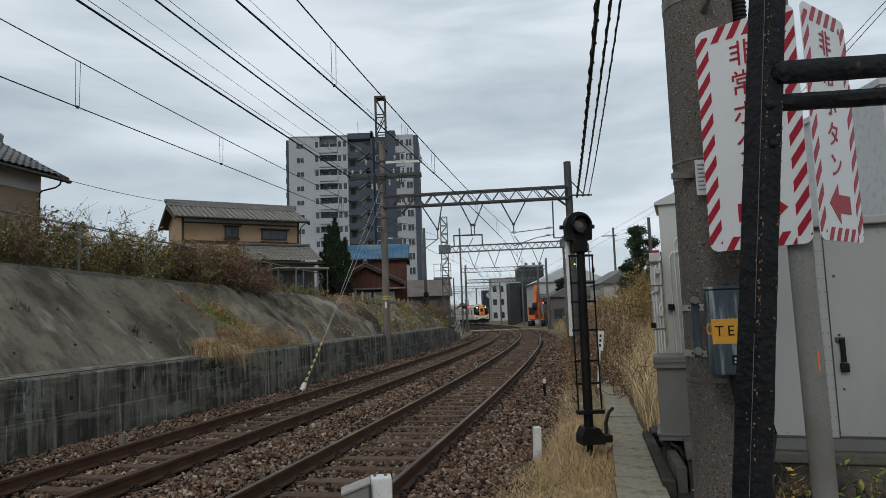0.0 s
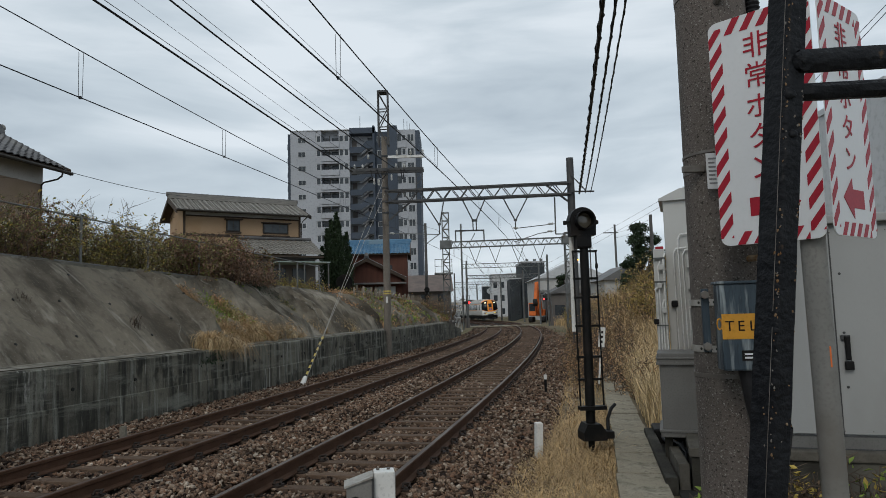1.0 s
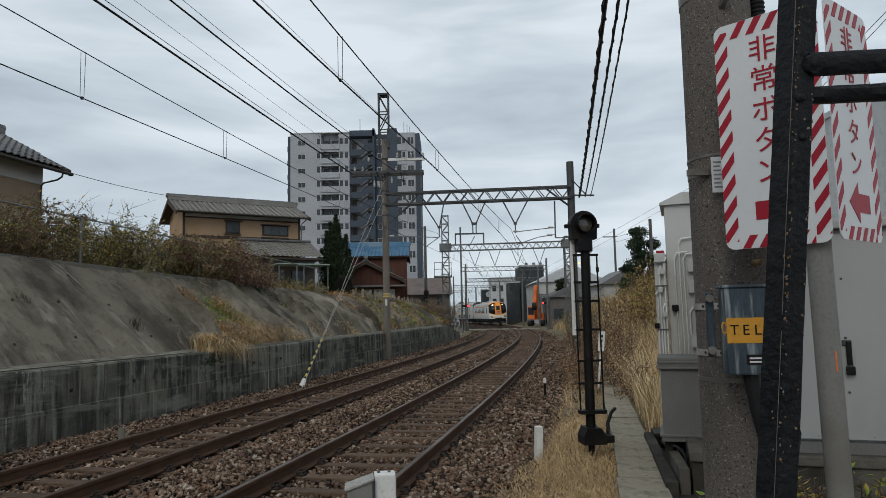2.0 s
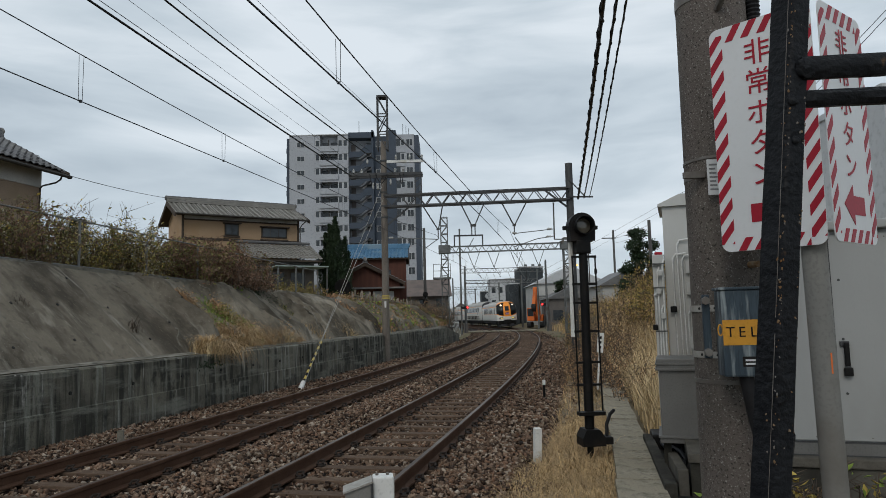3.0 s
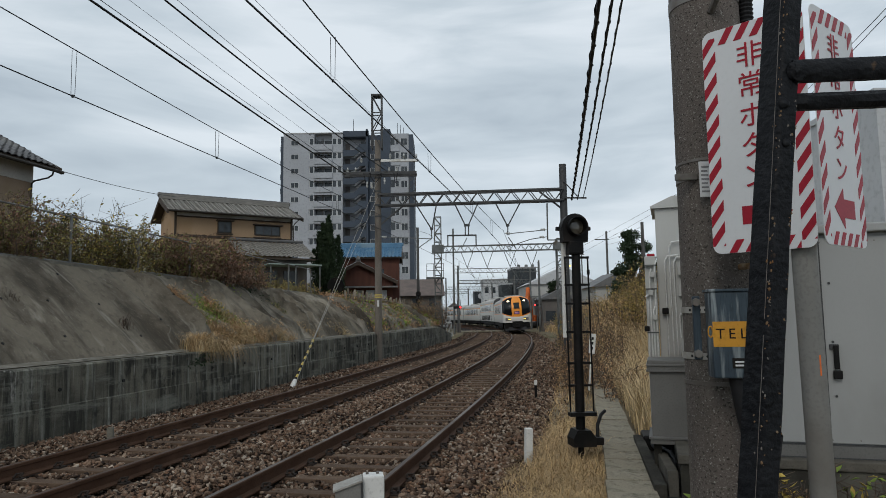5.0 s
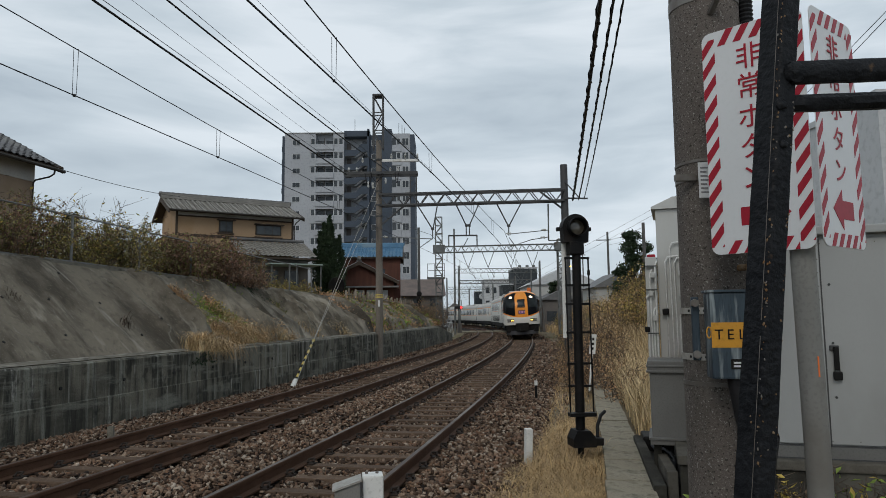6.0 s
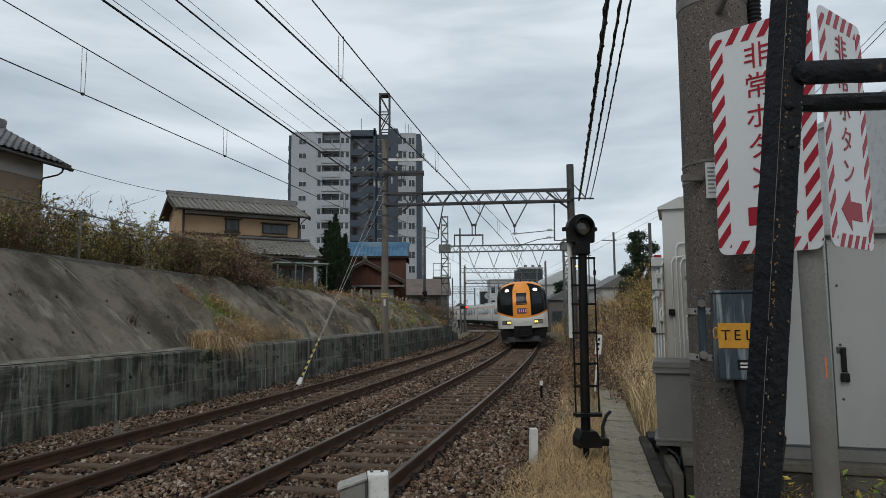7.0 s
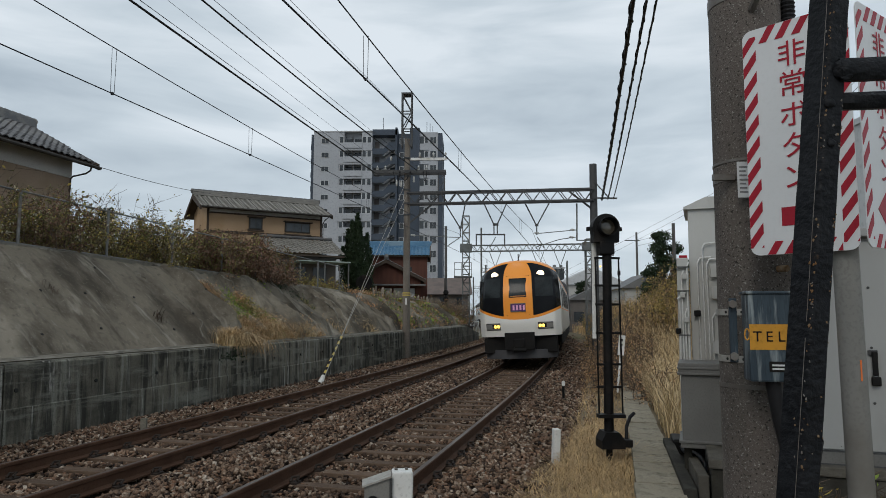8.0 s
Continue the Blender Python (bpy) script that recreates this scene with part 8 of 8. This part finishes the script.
def build_face(car):
    inner = lambda z: 0.37
    white_top = lambda u: 1.56 + 0.34 * abs(u) ** 2.2
    # white apron with its curved upper edge
    rows = []
    for k in steps(0, 1, 10):
        row = []
        for i in range(41):
            u = -1 + i / 20
            z = FLOOR + (white_top(u) - FLOOR) * k
            row.append((u * half_width(z), nose(u, z), z))
        rows.append(row)
    part("apron", sheet(rows), M_TWHITE, car, "white lower front panel", smooth=True)
    # thin orange line over the white
    rows = []
    for k in (0, 1):
        rows.append([((-1 + i / 20) * half_width(1.6), nose(-1 + i / 20, white_top(-1 + i / 20) + 0.09 * k), white_top(-1 + i / 20) + 0.09 * k) for i in range(41)])
    part("front_stripe", sheet(rows), M_TORANGE, car, smooth=True)
    # orange middle with the end door
    lowz = 1.64
    part("centre_panel", face_patch(steps(lowz, 3.50, 26), lambda z: -0.355, lambda z: 0.355, 14), M_TORANGE, car, "orange middle panel of the front", smooth=True)
    # black glazed sides of the face
    for s in (-1, 1):
        rows = []
        for k in steps(0, 1, 24):
            row = []
            for i in range(15):
                au = 0.355 + 0.645 * i / 14
                zlo = white_top(au) + 0.09
                zhi = 3.49 - 0.34 * max(0, (au - 0.40) / 0.60) ** 2.5
                z = zlo + (zhi - zlo) * k
                row.append((s * au * half_width(z), nose(au, z) - 0.006, z))
            rows.append(row)
        part("front_window_band", sheet(rows), M_TBLACK, car, "black glazed side of the front", smooth=True)
        rows = []
        for z in steps(2.32, 2.98, 8):
            rows.append([(s * u * half_width(z), nose(u, z) - 0.013, z) for u in steps(0.43, 0.90, 8)])
        part("windscreen", sheet(rows), M_TGLASS, car, "dark windscreen glass", smooth=True)
        # upper headlamp
        z = 3.10
        bm = lathe([(0.16, 0.0), (0.16, 0.02), (0.14, 0.035)], 20)
        k = part("headlamp", bm, M_TBLACK, car, "round upper headlamp", smooth=True)
        x = s * 0.58 * half_width(z)
        k.matrix_basis = Matrix.Translation((x, nose(0.58, z) + 0.02, z)) @ pose(0, 0, 0, 90) @ pose(0, 0, 0, 24, s * 10, 0)
        part("bulb", lathe([(0.13, 0.036), (0.115, 0.05), (0.06, 0.065)], 18), M_LAMP, k, "lit warm white lamp")
        # lower lamp cluster
        z = 1.34
        u0, u1 = 0.46, 0.80
        rows = [[(s * u * half_width(zz), nose(u, zz) - 0.012, zz) for u in steps(u0, u1, 6)] for zz in steps(z - 0.10, z + 0.10, 3)]
        k = part("lamp_cluster", sheet(rows), M_TSILVER, car, "silver lower lamp housing", smooth=True)
        rows = [[(s * u * half_width(zz), nose(u, zz) - 0.015, zz) for u in steps(u0 + 0.03, u0 + 0.19, 4)] for zz in steps(z - 0.065, z + 0.065, 3)]
        part("lamp_well", sheet(rows), M_TBLACK, k, "dark lamp well", smooth=True)
        rim = [(s * u * half_width(zz), nose(u, zz) - 0.016, zz) for u, zz in ((u0, z - .1), (u1, z - .1), (u1, z + .1), (u0, z + .1), (u0, z - .1))]
        part("lamp_rim", cable(rim, 0.02, 6), M_TGREY, k)
        for uu in (0.50, 0.575):
            bm = lathe([(0.055, 0), (0.05, 0.02), (0.02, 0.03)], 14)
            q = part("lamp", bm, M_FOG, k, "lit amber lamp")
            q.matrix_basis = Matrix.Translation((s * uu * half_width(z), nose(uu, z) - 0.014, z)) @ pose(0, 0, 0, 90)
    # end door seams, window and sign
    rows = [[(x, nose(x / half_width(z), z) - 0.012, z) for x in steps(-0.27, 0.27, 6)] for z in steps(2.36, 2.96, 8)]
    k = part("door_window", sheet(rows), M_TGLASS, car, "dark window of the end door", smooth=True)
    loop = [(x, nose(x / half_width(z), z) - 0.014, z) for x, z in ((-.28, 2.32), (.28, 2.32), (.28, 2.94), (-.28, 2.94), (-.28, 2.32))]
    part("window_rim", cable(loop, 0.02, 6), M_TBLACK, k)
    rows = [[(x, nose(x / half_width(z), z) - 0.02, z) for x in steps(-0.24, 0.24, 6)] for z in steps(1.84, 2.08, 3)]
    k = part("train_sign", sheet(rows), M_SIGNBLUE, car, "dark purple train-name sign with pale lettering")
    loop = [(x, nose(x / half_width(z), z) - 0.022, z) for x, z in ((-.25, 1.83), (.25, 1.83), (.25, 2.09), (-.25, 2.09), (-.25, 1.83))]
    part("sign_rim", cable(loop, 0.016, 6), M_STEEL, k)
    for i in range(4):
        x = -0.18 + i * 0.115
        y = nose(0.1, 1.93) - 0.03
        part("lettering_bar", box(x, x + 0.06, y - 0.002, y + 0.01, 1.875, 2.04), M_SIGNTXT, k)
    loop = [(x, nose(x / half_width(z), z) - 0.004, z) for x, z in ((-.38, 1.68), (-.38, 3.05), (.38, 3.05), (.38, 1.68))]
    part("door_seam", cable(loop, 0.008, 5), M_TUNDER, car)
    # brow: orange cap that runs back into the roof
    rows = []
    for k in steps(0, 1, 14):
        row = []
        for i in range(33):
            u = -1 + i / 16
            au = abs(u)
            zlo = 3.49 - 0.34 * max(0, (au - 0.40) / 0.60) ** 2.5
            z = zlo + (roof_z(au) - zlo) * math.sin(k * math.pi / 2)
            y0 = nose(au, zlo)
            y = y0 + (1.55 - y0) * (1 - math.cos(k * math.pi / 2))
            hw = half_width(zlo) * (1 - k) + half_width(2.9) * k
            row.append((u * hw, y, z))
        rows.append(row)
    part("brow", sheet(rows), M_TORANGE, car, "orange roof brow", smooth=True)
    # coupler and pilot; a black box over the apron imitates the shaded coupler recess
    part("coupler_recess", box(-0.50, 0.50, -0.015, 0.8, 0.55, 1.13, bevel=0.02), M_TUNDER, car, "black box over the apron standing for the shaded coupler recess")
    bm = box(-0.17, 0.17, -0.16, 0.4, 0.62, 0.92, bevel=0.03)
    add_tube(bm, (-0.2, -0.1, 0.56), (0.2, -0.1, 0.56), 0.08, n=12)
    part("coupler", bm, M_TUNDER, car, "dark coupler")
    rows = []
    for z in steps(0.25, 0.54, 4):
        rows.append([(u * 1.22, 0.18 + 0.5 * abs(u) ** 3 + 0.1 * (0.54 - z), z) for u in steps(-1, 1, 24)])
    bm = sheet(rows)
    bmesh.ops.solidify(bm, geom=bm.faces[:], thickness=0.04)
    part("pilot", bm, M_TGREY, car, "grey obstacle deflector")
    part("front_underframe", box(-1.2, 1.2, 0.75, 2.4, 0.3, 0.94, bevel=0.03), M_TUNDER, car)
    # black filler box that imitates the shaded gap above the pilot
    part("skirt_gap", box(-1.24, 1.24, 0.38, 0.8, 0.44, 0.95, bevel=0.03), M_TUNDER, car)


def roof_z(au):
    return 2.95 + 0.70 * math.sqrt(max(0.0, 1 - au ** 2.6))


def build_car(front=False, tall=False, label=""):
    """A carriage whose front end lies at y = 0."""
    car = thing("train_car", label, "train car", group="cars of the express train")
    y0 = 1.5 if front else 0.15
    y1 = LEN - 0.25
    rise = 0.38 if tall else 0.0
    # side shells: upright wall, lean and roof as one skin
    prof = [(HALF - 0.05, FLOOR), (HALF, FLOOR + 0.12), (HALF, 1.9)]
    prof += [(half_width(z), z + rise * (z - 1.9) / 1.4) for z in steps(2.0, 2.94, 6)]
    roof = [(u * half_width(2.9), roof_z(u) + rise) for u in steps(1, 0, 16)]
    prof += [p for p in roof if p[1] > prof[-1][1]]
    full = prof + [(-x, z) for x, z in prof[::-1][1:]]
    lower = [p for p in prof if p[1] < 3.12 + rise]
    for s in (-1, 1):
        rows = [[(s * x, y, z) for x, z in lower] for y in steps(y0 - (0.75 if front else 0), y1, 2)]
        part("side_wall", sheet(rows), M_TWHITE, car, "white car side", smooth=True)
    top = [(x, z) for x, z in full if z >= lower[-1][1] - 0.001]
    part("roof", sheet([[(x, y, z) for x, z in top] for y in (y0, y1)]), M_TROOF, car, "grey roof", smooth=True)
    for y in ((y1,) if front else (y0, y1)):
        bm = bmesh.new()
        vs = [bm.verts.new((x, y, z)) for x, z in full]
        bm.faces.new(vs)
        part("end_wall", bm, M_TGREY, car)
    part("gangway", box(-0.55, 0.55, y1, LEN - 0.02, 0.95, 3.0, bevel=0.03), M_TUNDER, car)
    for s in (-1, 1):
        # stripe, windows and doors on each side
        if front or not tall:
            wins = [(2.6, 1.0)] + [(5.5 + 1.75 * i, 1.42) for i in range(7)]
            rows_z = [(1.98, 2.80)]
        else:
            wins = [(3.3 + 1.8 * i, 1.5) for i in range(8)]
            rows_z = [(2.40, 3.14), (1.15, 1.80)]
        for yy, w in wins:
            for za, zb in rows_z:
                rows = [[(s * (side_x(z, rise) + 0.006), y, z) for y in (yy, yy + w)] for z in steps(za, zb, 4)]
                part("side_window", sheet(rows), M_TGLASS, car, smooth=True)
        for dy in (4.1, LEN - 1.9):
            za, zb = 1.0, 2.95
            rows = [[(s * (side_x(z, rise) + 0.008), y, z) for y in (dy, dy + 0.9)] for z in steps(za, zb, 6)]
            d = part("car_door", sheet(rows), M_TWHITE, car)
            rows = [[(s * (side_x(z, rise) + 0.014), y, z) for y in (dy + 0.25, dy + 0.65)] for z in steps(2.0, 2.75, 3)]
            part("door_pane", sheet(rows), M_TGLASS, d)
        for za, zb, m in ((2.92, 3.0, M_TORANGE), (1.88, 1.93, M_TORANGE)):
            rows = [[(s * (side_x(z, rise) + 0.004), y, z) for y in (y0, y1)] for z in (za + rise, zb + rise) for _ in (0,)]
            part("side_stripe", sheet(rows), m, car)
        part("side_skirt", box(s * 1.33 - 0.02, s * 1.33 + 0.02, y0 + 0.6, y1 - 0.3, 0.62, 0.97), M_TUNDER, car)
    for yc in (3.3, LEN - 3.6):
        bm = box(-1.0, 1.0, yc - 1.5, yc + 1.5, 0.35, 0.75, bevel=0.05)
        b = part("bogie", bm, M_TUNDER, car, "dark bogie")
        for dy in (-1.05, 1.05):
            bm = bmesh.new()
            for s in (-1, 1):
                add_tube(bm, (s * 0.68, yc + dy, 0.43), (s * 0.81, yc + dy, 0.43), 0.43, n=20)
            add_tube(bm, (-0.7, yc + dy, 0.43), (0.7, yc + dy, 0.43), 0.08, n=10)
            part("wheelset", bm, M_TGREY, b)
    part("underfloor_box", box(-1.15, 1.15, 6.0, LEN - 6.5, 0.4, 0.92, bevel=0.05), M_TUNDER, car)
    for yc in (5.0, 12.5):
        bm = box(-0.75, 0.75, yc, yc + 2.2, 3.5 + rise, 3.80 + rise, bevel=0.06)
        part("roof_unit", bm, M_TROOF, car)
    if front:
        build_face(car)
        bm = tube((0, 1.1, 3.5), (0, 1.1, 3.86), 0.02)
        part("aerial", bm, M_TUNDER, car)
    return car


def side_x(z, rise):
    if rise and z > 1.9:
        z = 1.9 + (z - 1.9) * 1.4 / (1.4 + rise)
    return half_width(min(z, 2.95))


cars = [build_car(True, False, "white express car with an orange and black glazed front"),
        build_car(False, True, "white double-deck express car with two rows of windows"),
        build_car(False, False, "white single-deck express car with thin orange lines"),
        build_car(False, False, "white single-deck express car with thin orange lines"),
        build_car(False, False, "white single-deck express car with thin orange lines"),
        build_car(False, False, "white single-deck express car at the tail")]

# length along the line, and the place for each length
LINE = [(0.0, 0.0)]
for i in range(1, 1500):
    a = LINE[-1][1]
    LINE.append((LINE[-1][0] + 0.2 * math.hypot(1, math.tan(turn(a))), a + 0.2))


def station(s):
    """The y of the point s metres along the line."""
    return float(np.interp(s, [p[0] for p in LINE], [p[1] for p in LINE]))


def along(y):
    """The length along the line at y."""
    return float(np.interp(y, [p[1] for p in LINE], [p[0] for p in LINE]))


def car_pose(s):
    """A car whose nose is s metres along the line, on two bogies, leaning with the banked curve."""
    a, b = at(station(s + 3.3), 0), at(station(s + LEN - 3.6), 0)
    d = (b - a).normalized()
    return Matrix.Translation(a - d * 3.3) @ Matrix.Rotation(math.atan2(-d.x, d.y), 4, "Z") @ Matrix.Rotation(radians(-2.4), 4, "Y")


def nose_y(t):
    """Where the nose of the train is at t seconds: it gathers speed towards the camera."""
    return NOSE[0] + t * (NOSE[1] + t * (NOSE[2] + t * NOSE[3]))


NOSE = (124.841, -7.8357, -0.99433, 0.047270)


# ---- tracks and loose stones last ----
build_track("track_near", 0.0, M_RAILHEAD)
build_track("track_far", -3.225, M_RAILDULL, 0.712)
build_stones()


# ---- what moves ----
def motions():
    for k, car in enumerate(cars):
        walk(car, [(t, car_pose(along(nose_y(t)) + k * LEN)) for t in steps(0.0, 8.0, 32)])


motions()
